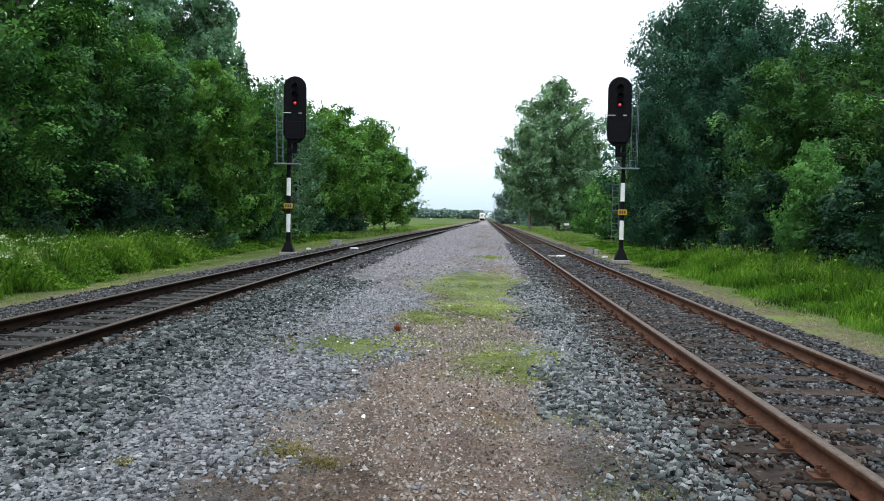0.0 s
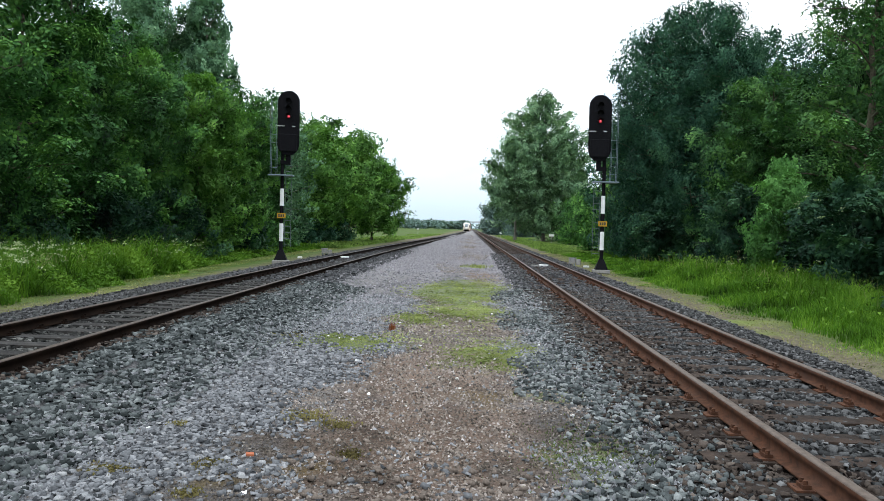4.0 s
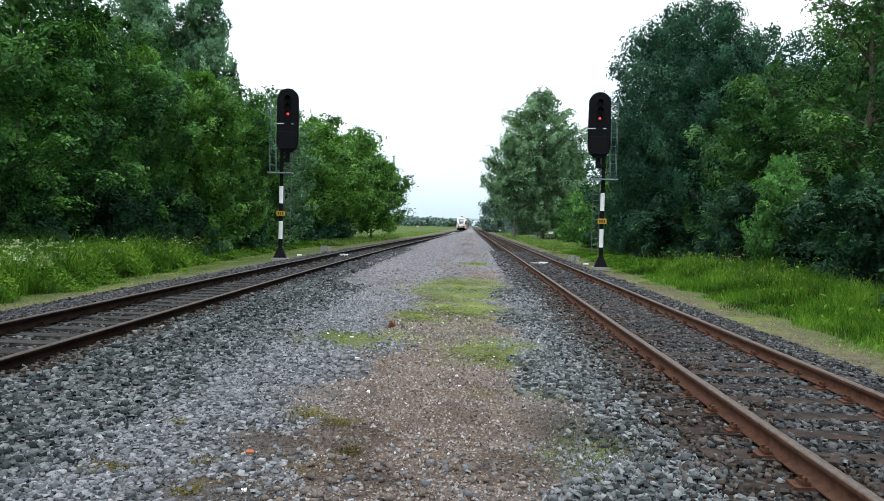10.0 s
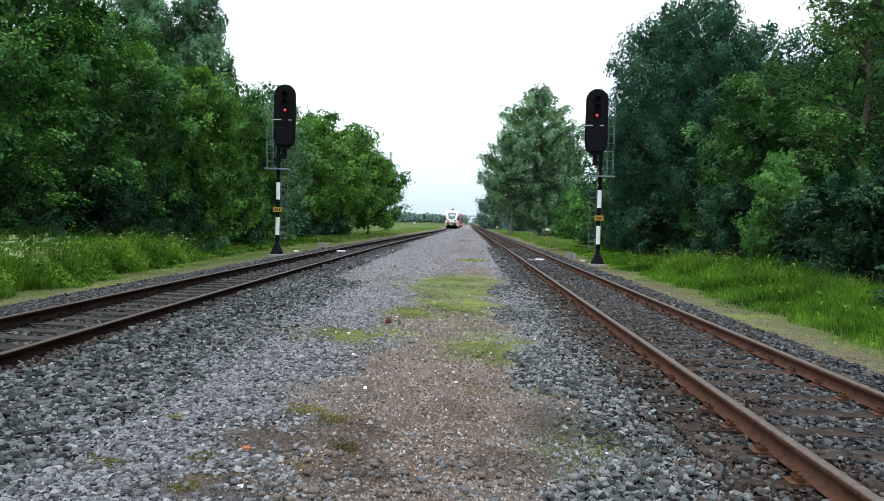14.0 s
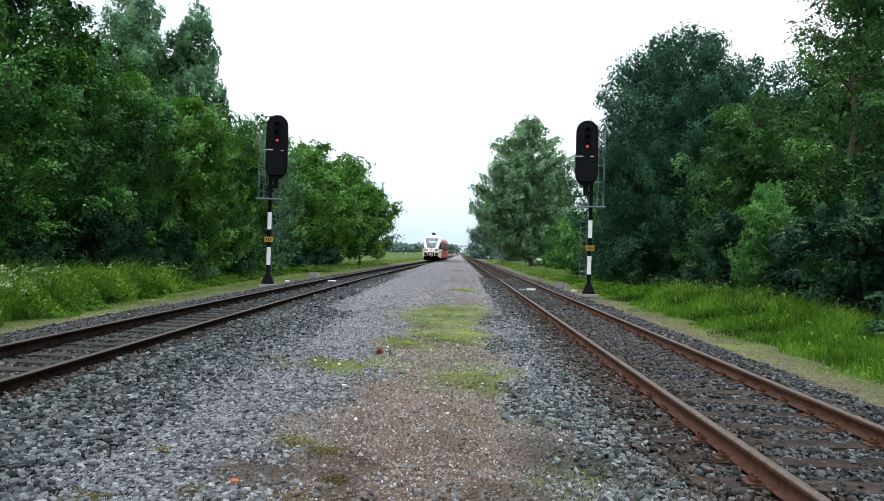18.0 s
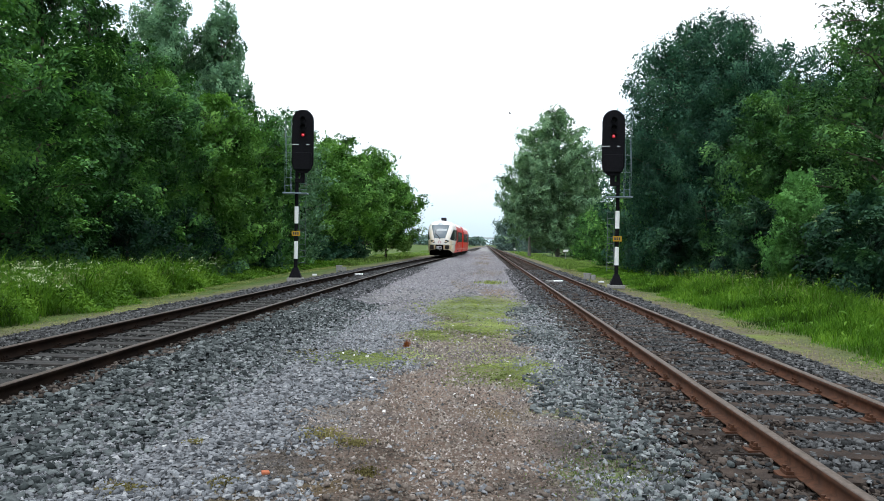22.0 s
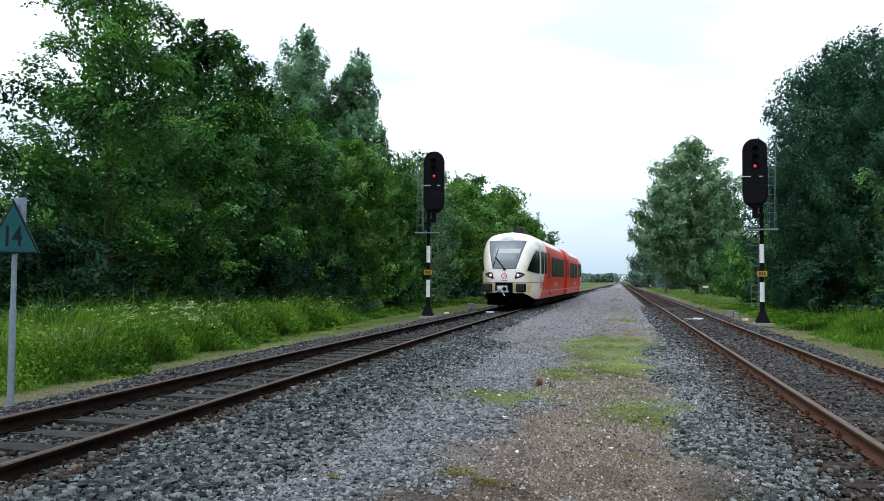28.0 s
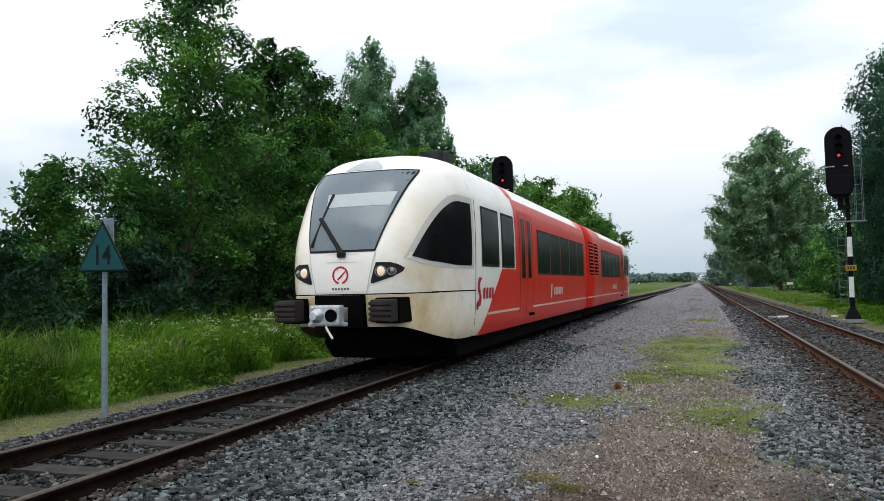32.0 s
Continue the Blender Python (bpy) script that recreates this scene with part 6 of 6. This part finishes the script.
for spot in MOSS[:5]:
    ring = np.sqrt(((sx - spot[0]) / spot[2]) ** 2 + ((sy - spot[1]) / spot[3]) ** 2) + 0.18 * np.sin(sx * 5 + sy * 3) + 0.12 * np.sin(sx * 11 - sy * 7)
    in_moss |= rs.uniform(size=len(sx)) > (ring - 0.35) / 0.75
ok = ~in_moss | (rs.uniform(size=len(sx)) < 0.02)
bare = np.sin(sx * 3.1 + 2 * np.sin(sy * 1.3)) * np.sin(sy * 2.2 + sx) + 0.6 * np.sin(sx * 7 + sy * 5) + 0.5 * rs.normal(size=len(sx))
earthy = (bare > 1.05) & (np.abs(sx + 0.3) < 1.2)
for spot in EARTH:
    ring = np.sqrt(((sx - spot[0]) / spot[2]) ** 2 + ((sy - spot[1]) / spot[3]) ** 2) + 0.3 * bare
    earthy |= rs.uniform(size=len(sx)) > (ring - 0.5) / 0.7
brown_part = rs.uniform(size=len(sx)) < np.clip((1.25 + 0.3 * np.sin(sy * 1.1) + 0.2 * np.sin(sy * 2.9) - np.abs(sx + 0.3)) / 0.5, 0.02, 0.97)
chips("path_gravel", "brown and tan gravel of the trodden path", rs, sx[ok & brown_part & ~earthy], sy[ok & brown_part & ~earthy], 0.019 + 0.0013 * sy[ok & brown_part & ~earthy], path_stone, "gravel")
chips("earthy_gravel", "dark earthy gravel in patches on the path", rs, sx[ok & earthy], sy[ok & earthy], 0.015 + 0.0014 * sy[ok & earthy], earth_stone, "gravel")
grey = ok & ~brown_part & ~earthy
coarse = grey & (sx < -1.0 + 0.25 * rs.normal(size=len(sx))) & (sy < 13) & (rs.uniform(size=len(sx)) < 0.62)
fine = grey & ((sx > -1.3) | (sy > 11))
stones("grey_path_stones", "level grey crushed stone of the trodden path", rs, sx[coarse], sy[coarse], 0.030 + 0.0006 * sy[coarse], gravel_stone, "gravel", 0.15)
chips("grey_path_gravel", "fine grey gravel of the trodden path", rs, sx[fine], sy[fine], 0.027 + 0.0015 * sy[fine], gravel_stone, "gravel")
bx1, by1 = scatter(rs, 900, -1.5, 1.1, 3.0, 5.8, 1.2)
stones("path_cobbles", "loose brown and tan stones on the path", rs, bx1[:350], by1[:350], 0.029, path_stone, "gravel", 0.12)
stones("path_cobbles", "loose grey stones on the path", rs, bx1[350:], by1[350:], 0.029, gravel_stone, "gravel", 0.12)
sx, sy = scatter(rs, 9000, -4.2, 1.6, 16.0, 60.0, 1.7)
in_moss = np.zeros(len(sx), bool)
for spot in MOSS[:3]:
    in_moss |= ((sx - spot[0]) / spot[2]) ** 2 + ((sy - spot[1]) / spot[3]) ** 2 < 0.9
ok = ~in_moss | (rs.uniform(size=len(sx)) < 0.02)
stones("far_path_gravel", "grey gravel of the path further on", rs, sx[ok], sy[ok], 0.050, far_stone, "gravel", 0.10)
sx, sy = scatter(rs, 34000, -4.0, 1.7, 28.0, 170.0, 1.9)
wide = sx < 1.7 - 0.004 * (sy - 28)
worn = wide & (np.abs(sx + 0.1 + 0.5 * np.sin(sy * 0.23)) < 0.9) & (np.sin(sy * 0.31 + sx) + 0.8 * rs.normal(size=len(sx)) > 0.5)
wide &= ~worn
chips("far_path_gravel", "grey gravel of the path further on", rs, sx[wide], sy[wide], 0.030 + 0.0011 * sy[wide], far_stone, "gravel")
chips("far_worn_gravel", "brown trodden gravel of the path further on", rs, sx[worn], sy[worn], 0.030 + 0.0011 * sy[worn], path_stone, "gravel")
sx, sy = scatter(rs, 16000, -4.3, 1.5, -4.0, 3.4)
chips("grey_path_gravel", "fine grey gravel of the trodden path", rs, sx, sy, 0.032, gravel_stone, "gravel")
sx, sy = scatter(rs, 60, -4.2, 1.3, 2.6, 16.0, 1.1)
pale_stone = surface("pale_quartz", (0.6, 0.6, 0.57), (0.8, 0.8, 0.77), 20, 0.6, bump=0.1, depth=0.003, island=0.25)
stones("white_stones", "scattered small white stones on the path", rs, sx, sy, 0.030, pale_stone, "gravel", 0.3)


def tufts(name, label, rs, xs, ys, zs, height, width, mat, category, bend=0.35):
    """Grass: a bent blade of three corners below and a tip at each place."""
    n = len(xs)
    a = rs.uniform(0, 6.28, n)
    h = height * rs.uniform(0.45, 1.15, n)
    w = width * rs.uniform(0.6, 1.3, n)
    ux, uy = np.cos(a) * w / 2, np.sin(a) * w / 2
    bx_, by_ = rs.normal(size=n) * bend * h, rs.normal(size=n) * bend * h
    base = np.stack([xs, ys, zs], -1)
    side = np.stack([ux, uy, np.zeros(n)], -1)
    mid = base + np.stack([bx_ * 0.3, by_ * 0.3, h * 0.6], -1)
    tip = base + np.stack([bx_, by_, h * (1 - 0.25 * np.hypot(bx_, by_) / np.maximum(h, 0.01))], -1)
    v = np.stack([base - side, base + side, mid + side * 0.8, mid - side * 0.8, tip], 1).reshape(-1, 3)
    k = np.arange(n)[:, None] * 5
    f = np.concatenate([k + np.array([[0, 1, 2]]), k + np.array([[0, 2, 3]]), k + np.array([[3, 2, 4]])])
    return tagged(new(name, mesh_np(name, v, f, mat)), label, category, kind="stuff")


def verge(rs, n, side, y0, y1, near, far, power):
    ys = y0 + (y1 - y0) * rs.uniform(size=n) ** power
    off = near + (far - near) * rs.uniform(size=n) + (0.10 * np.clip(ys - 14, 0, 18) if side < 0 else 0.0)
    wob = 0.35 * np.sin(ys * 0.9) + 0.25 * np.sin(ys * 2.3 + 1)
    xs = (left_x(ys) - off - wob * (off < near + 1.5)) if side < 0 else (RIGHT_X + off + wob * (off < near + 1.5))
    return xs, ys, relief(xs, ys) - 0.02


rs = np.random.RandomState(21)
gxs, gys, gzs = verge(rs, 52000, -1, 4, 62, 3.85, 8.6, 1.35)
clumpy = 0.72 + 0.22 * np.sin(gxs * 1.7 + 2 * np.sin(gys * 0.6)) * np.sin(gys * 1.1) + 0.16 * np.sin(gys * 2.9 + gxs * 2.2)
tall = np.clip((left_x(gys) - 0.10 * np.clip(gys - 14, 0, 18) - gxs - 3.7) / 1.1, 0.06, 1.0) * np.where(gys > 31 + 1.2 * np.sin(gxs * 2), 0.28, 1.0)
tufts("tall_grass", "tall lush green verge grass", rs, gxs, gys, gzs, 1.68 * clumpy * tall, 0.009 + 0.0009 * gys, grass_blade, "grass", 0.62)
gxs, gys, gzs = verge(rs, 9000, 1, 5, 60, 2.5, 4.0, 1.2)
tufts("short_grass", "sparse short grass at the edge of the ballast", rs, gxs, gys, gzs, 0.060, 0.010 + 0.0006 * gys, pale_grass, "grass", 0.6)
gxs, gys, gzs = verge(rs, 12000, -1, 5, 60, 2.9, 4.2, 1.2)
tufts("short_grass", "sparse short grass at the edge of the ballast", rs, gxs, gys, gzs, 0.060, 0.010 + 0.0006 * gys, pale_grass, "grass", 0.6)
gxs, gys, gzs = verge(rs, 84000, 1, 4, 62, 3.5, 9.0, 1.3)
clumpy = 0.75 + 0.3 * np.sin(gxs * 1.7 + 2 * np.sin(gys * 0.6)) * np.sin(gys * 1.1)
tall = np.clip((gxs - RIGHT_X - 3.35) / 1.9, 0.08, 1.0) * np.where(gys > 36 + 1.2 * np.sin(gxs * 2), 0.35, 1.0)
tufts("tall_grass", "tall lush green verge grass", rs, gxs, gys, gzs, 0.92 * clumpy * tall, 0.006 + 0.0007 * gys, grass_blade, "grass", 0.42)
gxs, gys, gzs = verge(rs, 22000, -1, 58, 240, 3.0, 9.0, 1.5)
tufts("far_verge_grass", "green verge grass further along the line", rs, gxs, gys, gzs, 0.26 * np.clip((250 - gys) / 120, 0.2, 1), 0.07, far_grass, "grass", 0.3)
gxs, gys, gzs = verge(rs, 18000, 1, 58, 200, 3.6, 9.0, 1.4)
tufts("far_verge_grass", "green verge grass further along the line", rs, gxs, gys, gzs, 0.26 * np.clip((RIGHT_X - gxs + 9.5) / 3, 0.3, 1), 0.07, far_grass, "grass", 0.3)
for side, n in ((-1, 3400), (1, 300)):
    gxs, gys, gzs = verge(rs, n, side, 9, 30 if side < 0 else 35, 5.0 if side < 0 else 4.6, 9.0, 1.2)
    tufts("seeding_grass", "pale seed heads above the verge grass", rs, gxs, gys, gzs + 0.62, 0.42, (0.006 + 0.0006 * gys) * (1.0 if side < 0 else 0.5), grass_seed, "grass", 0.5)


def cow_parsley(rs, places, label):
    """White flower heads on thin stems, with feathery leaves."""
    c, stems = [], []
    for x, y in places:
        z = float(relief(np.array(x), np.array(y)))
        for k in range(rs.randint(3, 7)):
            hx_, hy_, h = x + rs.normal() * 0.22, y + rs.normal() * 0.22, rs.uniform(0.6, 1.25)
            stems.append(((x, y, z), (hx_, hy_, z + h), 0.006, 0.003))
            m = rs.randint(9, 17)
            c.append(np.stack([hx_ + rs.normal(size=m) * 0.045, hy_ + rs.normal(size=m) * 0.045, z + h + rs.normal(size=m) * 0.018], -1))
    c = np.concatenate(c)
    v, f = leaf_quads(rs, c, 0.014, 0.1, 0.9)
    tagged(new("cow_parsley_flowers", mesh_np("cow_parsley_flowers", v, f, umbel_white)), label, "flowers", kind="stuff")
    v, f = tubes(stems, 4)
    tagged(new("cow_parsley_stems", mesh_np("cow_parsley_stems", v, f, grass_blade)), "thin green stems of the cow parsley", "flowers", kind="stuff")


places = []
for k in range(64):
    yy = (18.0 + 2.2 * rs.normal()) if k < 34 else (29.5 + 1.6 * rs.normal()) if k < 50 else rs.uniform(14, 32)
    yy = min(max(yy, 13.0), 33.0)
    places.append((float(left_x(yy)) - 0.10 * max(yy - 14, 0) - rs.uniform(4.2, 6.6), yy))
for k in range(4):
    yy = 20 + 15 * rs.uniform()
    places.append((RIGHT_X + rs.uniform(6.0, 9.0), yy))
cow_parsley(rs, places, "white cow parsley flower heads in the verge")

for side, n in ((-1, 88000), (1, 3500)):
    gxs, gys, gzs = verge(rs, n, side, 5, 48, 3.9 if side < 0 else 4.0, 8.0 if side < 0 else 9.0, 1.3)
    hgt = np.where(gys > (31 if side < 0 else 36), 0.25, 1.0) * rs.uniform(0.05, 1.0, n) ** 0.8 * np.clip(((left_x(gys) - 0.10 * np.clip(gys - 14, 0, 18) - gxs - 3.6) / 1.0 if side < 0 else (gxs - RIGHT_X - 3.4) / 2.0), 0.1, 1) * (0.8 + 0.25 * np.sin(gys * 2.1 + gxs))
    v, f = leaf_quads(rs, np.stack([gxs, gys, gzs + hgt], -1), 0.065, scale=0.35 + gys / 42, whole=False)
    tagged(new("verge_herbs", mesh_np("verge_herbs", v, f, verge_herb)), "broad-leaved green herbs among the grass", "herbs", kind="stuff")

fl = []
for k in range(22):
    a, e = rs.uniform(2.2, 5.6), rs.uniform(0.35, 1.25)
    c = np.array([12.9 + 1.9 * math.cos(a) * math.cos(e * 0.8), 27.0 + 1.9 * math.sin(a) * math.cos(e * 0.8), 0.7 + 2.3 * math.sin(e)])
    m = rs.randint(10, 20)
    fl.append(c + rs.normal(size=(m, 3)) * np.array([0.055, 0.055, 0.014]))
v, f = leaf_quads(rs, np.concatenate(fl), 0.026, 0.1, 0.9)
tagged(new("elder_flowers", mesh_np("elder_flowers", v, f, elder_cream)), "flat creamy flower heads on the elder bush", "flowers", kind="stuff")

# moss cushions and thin grass on the path
mx, my = [], []
for spot in MOSS[:5]:
    n = int(4600 * spot[2] * spot[3] / 3.0) + 900
    a, r = rs.uniform(0, 6.28, n), np.sqrt(rs.uniform(size=n)) * 1.02
    r = r * (1 + 0.25 * np.sin(3 * a + spot[1]) + 0.2 * np.sin(7 * a) + 0.12 * rs.normal(size=n))
    mx.append(spot[0] + spot[2] * r * np.cos(a))
    my.append(spot[1] + spot[3] * r * np.sin(a))
mx, my = np.concatenate(mx), np.concatenate(my)
tufts("path_moss", "yellow-green moss and short grass on the path", rs, mx, my, bed_height(mx, my) - 0.005, 0.022, 0.030, moss_leaf, "moss", 0.5)
n = 110
wx, wy = -1.24 + rs.normal(size=n) * 0.022, 11.96 + rs.normal(size=n) * 0.022
tufts("dry_weed", "rust-red dried weed on the path", rs, wx, wy, bed_height(wx, wy) - 0.01, 0.14, 0.007, dry_leaf, "weed", 0.32)
n = 1000
wx, wy = 0.92 + rs.normal(size=n) * 0.24, 5.55 + rs.normal(size=n) * 0.42
tufts("grass_tuft", "sparse green blades among the stones", rs, wx, wy, bed_height(wx, wy) + 0.006, 0.022, 0.009, dull_moss, "grass", 0.6)
# small straw-coloured moss cushions
sx, sy = [], []
for cx_, cy_, r_ in ((-2.39, 4.85, 0.12), (-1.78, 5.03, 0.11), (-1.71, 4.49, 0.08), (-1.37, 6.39, 0.17), (-2.38, 6.0, 0.07), (-1.06, 6.15, 0.14), (-0.84, 5.39, 0.10), (-2.71, 11.14, 0.25)):
    n = int(1900 * r_)
    sx.append(cx_ + rs.normal(size=n) * r_ * 0.55)
    sy.append(cy_ + rs.normal(size=n) * r_ * 0.5)
sx, sy = np.concatenate(sx), np.concatenate(sy)
straw_moss = leaf_mat("straw_moss", (0.085, 0.068, 0.028), (0.15, 0.125, 0.052), (0.22, 0.19, 0.09), 0.3)
tufts("straw_moss", "straw-coloured dry moss between the stones", rs, sx, sy, bed_height(sx, sy) + 0.010, 0.022, 0.016, straw_moss, "moss", 0.6)
n = 240
wx, wy = 0.24 + rs.normal(size=n) * 0.30, 32.2 + rs.normal(size=n) * 0.45
tufts("grass_tuft", "small green tuft on the path", rs, wx, wy, bed_height(wx, wy) - 0.01, 0.16, 0.03, moss_leaf, "grass", 0.4)


def single_stones(rs):
    """The nearest stones of the bed, each a piece of its own on one of a few shared shapes."""
    shapes = []
    for mt in (gravel_stone, ballast_stone, dark_ballast_stone, path_stone):
        for k in range(4):
            cube = np.array([[-1, -1, -1], [1, -1, -1], [1, 1, -1], [-1, 1, -1], [-1, -1, 1], [1, -1, 1], [1, 1, 1], [-1, 1, 1]]) * 0.5
            v = cube * (1 + rs.uniform(-0.55, 0.30, (8, 3))) * np.array([0.062, 0.048, 0.034])
            f = np.array([[4, 5, 6, 7], [0, 1, 5, 4], [1, 2, 6, 5], [2, 3, 7, 6], [3, 0, 4, 7], [3, 2, 1, 0]])
            shapes.append(mesh_np("stone", v, f, mt))
    for i in range(290):
        y = 3.5 + 1.7 * rs.uniform() ** 0.8
        x = rs.uniform(-3.6, 2.0)
        kind = 3 if -1.3 < x < 0.45 and rs.uniform() < 0.75 else 2 if x < -2.9 else 1 if x > 0.9 else 0
        part("stone", shapes[kind * 4 + rs.randint(4)], None, bed, m=pose(x, y, float(bed_height(np.array(x), np.array(y))) + rs.uniform(0.004, 0.020), rs.normal() * 18, rs.normal() * 18, rs.uniform(0, 360)) @ Matrix.Scale(rs.uniform(0.6, 1.15), 4))
    orange = surface("broken_tile", (0.30, 0.09, 0.045), (0.40, 0.14, 0.07), 20, 0.8, bump=0.1, depth=0.003)
    shard = box(-0.028, 0.028, -0.02, 0.02, 0.0, 0.02, bevel=0.006)
    part("tile_shard", shard, orange, bed, "small orange piece of broken tile", m=pose(-1.53, 5.19, -0.225, 8, 4, 25))


single_stones(np.random.RandomState(77))


# ---- the distance ----
def far_woods():
    rs = np.random.RandomState(31)
    c = []
    for x0, x1, y0, top in ((-95, -30, 720, 9), (-190, -80, 740, 8), (-30, -2, 760, 8), (40, 160, 700, 10), (-420, -190, 800, 9), (160, 500, 760, 10)):
        m = int((x1 - x0) * 1.2)
        for k in range(m):
            cx, cy, ct = rs.uniform(x0, x1), y0 + rs.uniform(-25, 25), top * rs.uniform(0.55, 1.1)
            q = 60
            c.append(np.stack([cx + rs.normal(size=q) * 3.0, cy + rs.normal(size=q) * 3.0, ct * (0.1 + 0.9 * rs.uniform(size=q) ** 0.8)], -1))
    c = np.concatenate(c)
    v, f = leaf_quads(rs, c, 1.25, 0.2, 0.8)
    tagged(new("far_woods", mesh_np("far_woods", v, f, leaf_hazed)), "distant line of green woods beyond the fields", "woods", kind="stuff")


far_woods()
# brick and tile colours are lightened to paint in distance haze
wall_brick = surface("house_brick", (0.30, 0.24, 0.20), (0.40, 0.33, 0.28), 2, 0.9, bump=0.2, depth=0.02)
roof_tile = surface("orange_roof_tiles", (0.42, 0.28, 0.23), (0.52, 0.36, 0.30), 1.5, 0.85, bump=0.2, depth=0.03)
pale_steel = surface("pale_bridge_paint", (0.50, 0.56, 0.62), (0.62, 0.68, 0.72), 0.5, 0.6, bump=0.0)


def house(x, y, w, turn):
    root = thing("house", "distant brick house with an orange tiled roof", "house", "far houses", pose(x, y, -0.5, 0, 0, turn))
    part("wall", box(-w / 2, w / 2, -4, 4, 0, 2.8), wall_brick, root)
    part("roof", prism([(-w / 2 - 0.4, 2.7), (w / 2 + 0.4, 2.7), (w / 2 - 1.6, 6.6), (-w / 2 + 1.6, 6.6)], -4.4, 4.4), roof_tile, root)
    for k in range(3):
        part("window", box(-w / 2 + w * (k + 0.7) / 3.4 - 0.6, -w / 2 + w * (k + 0.7) / 3.4 + 0.6, -4.05, -3.95, 0.9, 2.2), train_glass, root)
    return root


house(-66, 600, 12, 10)
house(-82, 610, 11, -5)
house(-96, 620, 12, 4)


def bridge():
    root = thing("bridge", "pale distant road bridge across the line", "bridge", "", pose(6, 900, -0.5))
    part("deck", box(-30, 34, -4, 4, 8.2, 9.6), pale_steel, root)
    part("parapet", box(-30, 34, -4.2, -3.8, 9.6, 10.8), pale_steel, root)
    for px_ in (-24, -12, 14, 26):
        part("pier", box(px_ - 0.9, px_ + 0.9, -2, 2, 0, 8.2), pale_steel, root)
    return root


bridge()


# ---- a bird passing over the line ----
bird_black = surface("bird_feathers", (0.012, 0.012, 0.013), (0.03, 0.03, 0.032), 30, 0.8, bump=0.0)


def build_bird():
    root = thing("bird", "small dark bird flying over the railway", "bird")
    bm = bmesh.new()
    bmesh.ops.create_uvsphere(bm, u_segments=10, v_segments=7, radius=0.062)
    for v in bm.verts:
        v.co.x *= 2.3
        v.co.z *= 0.85
        if v.co.x < -0.055:
            v.co.y *= 1.5
            v.co.z *= 0.35
    part("body", bm, bird_black, root, smooth=True)
    for sd in (-1, 1):
        part("wing", prism_wing(sd), bird_black, root)
    return root


def prism_wing(sd):
    bm = bmesh.new()
    top = [bm.verts.new(p) for p in ((0.06, 0.0, 0.02), (0.08, sd * 0.15, 0.08), (0.0, sd * 0.32, 0.10), (-0.07, sd * 0.17, 0.07), (-0.07, 0.0, 0.02))]
    low = [bm.verts.new(v.co - Vector((0, 0, 0.012))) for v in top]
    bm.faces.new(top)
    bm.faces.new(low[::-1])
    for i in range(5):
        bm.faces.new((top[i], low[i], low[(i + 1) % 5], top[(i + 1) % 5]))
    bmesh.ops.recalc_face_normals(bm, faces=bm.faces[:])
    return bm


bird = build_bird()

motions()
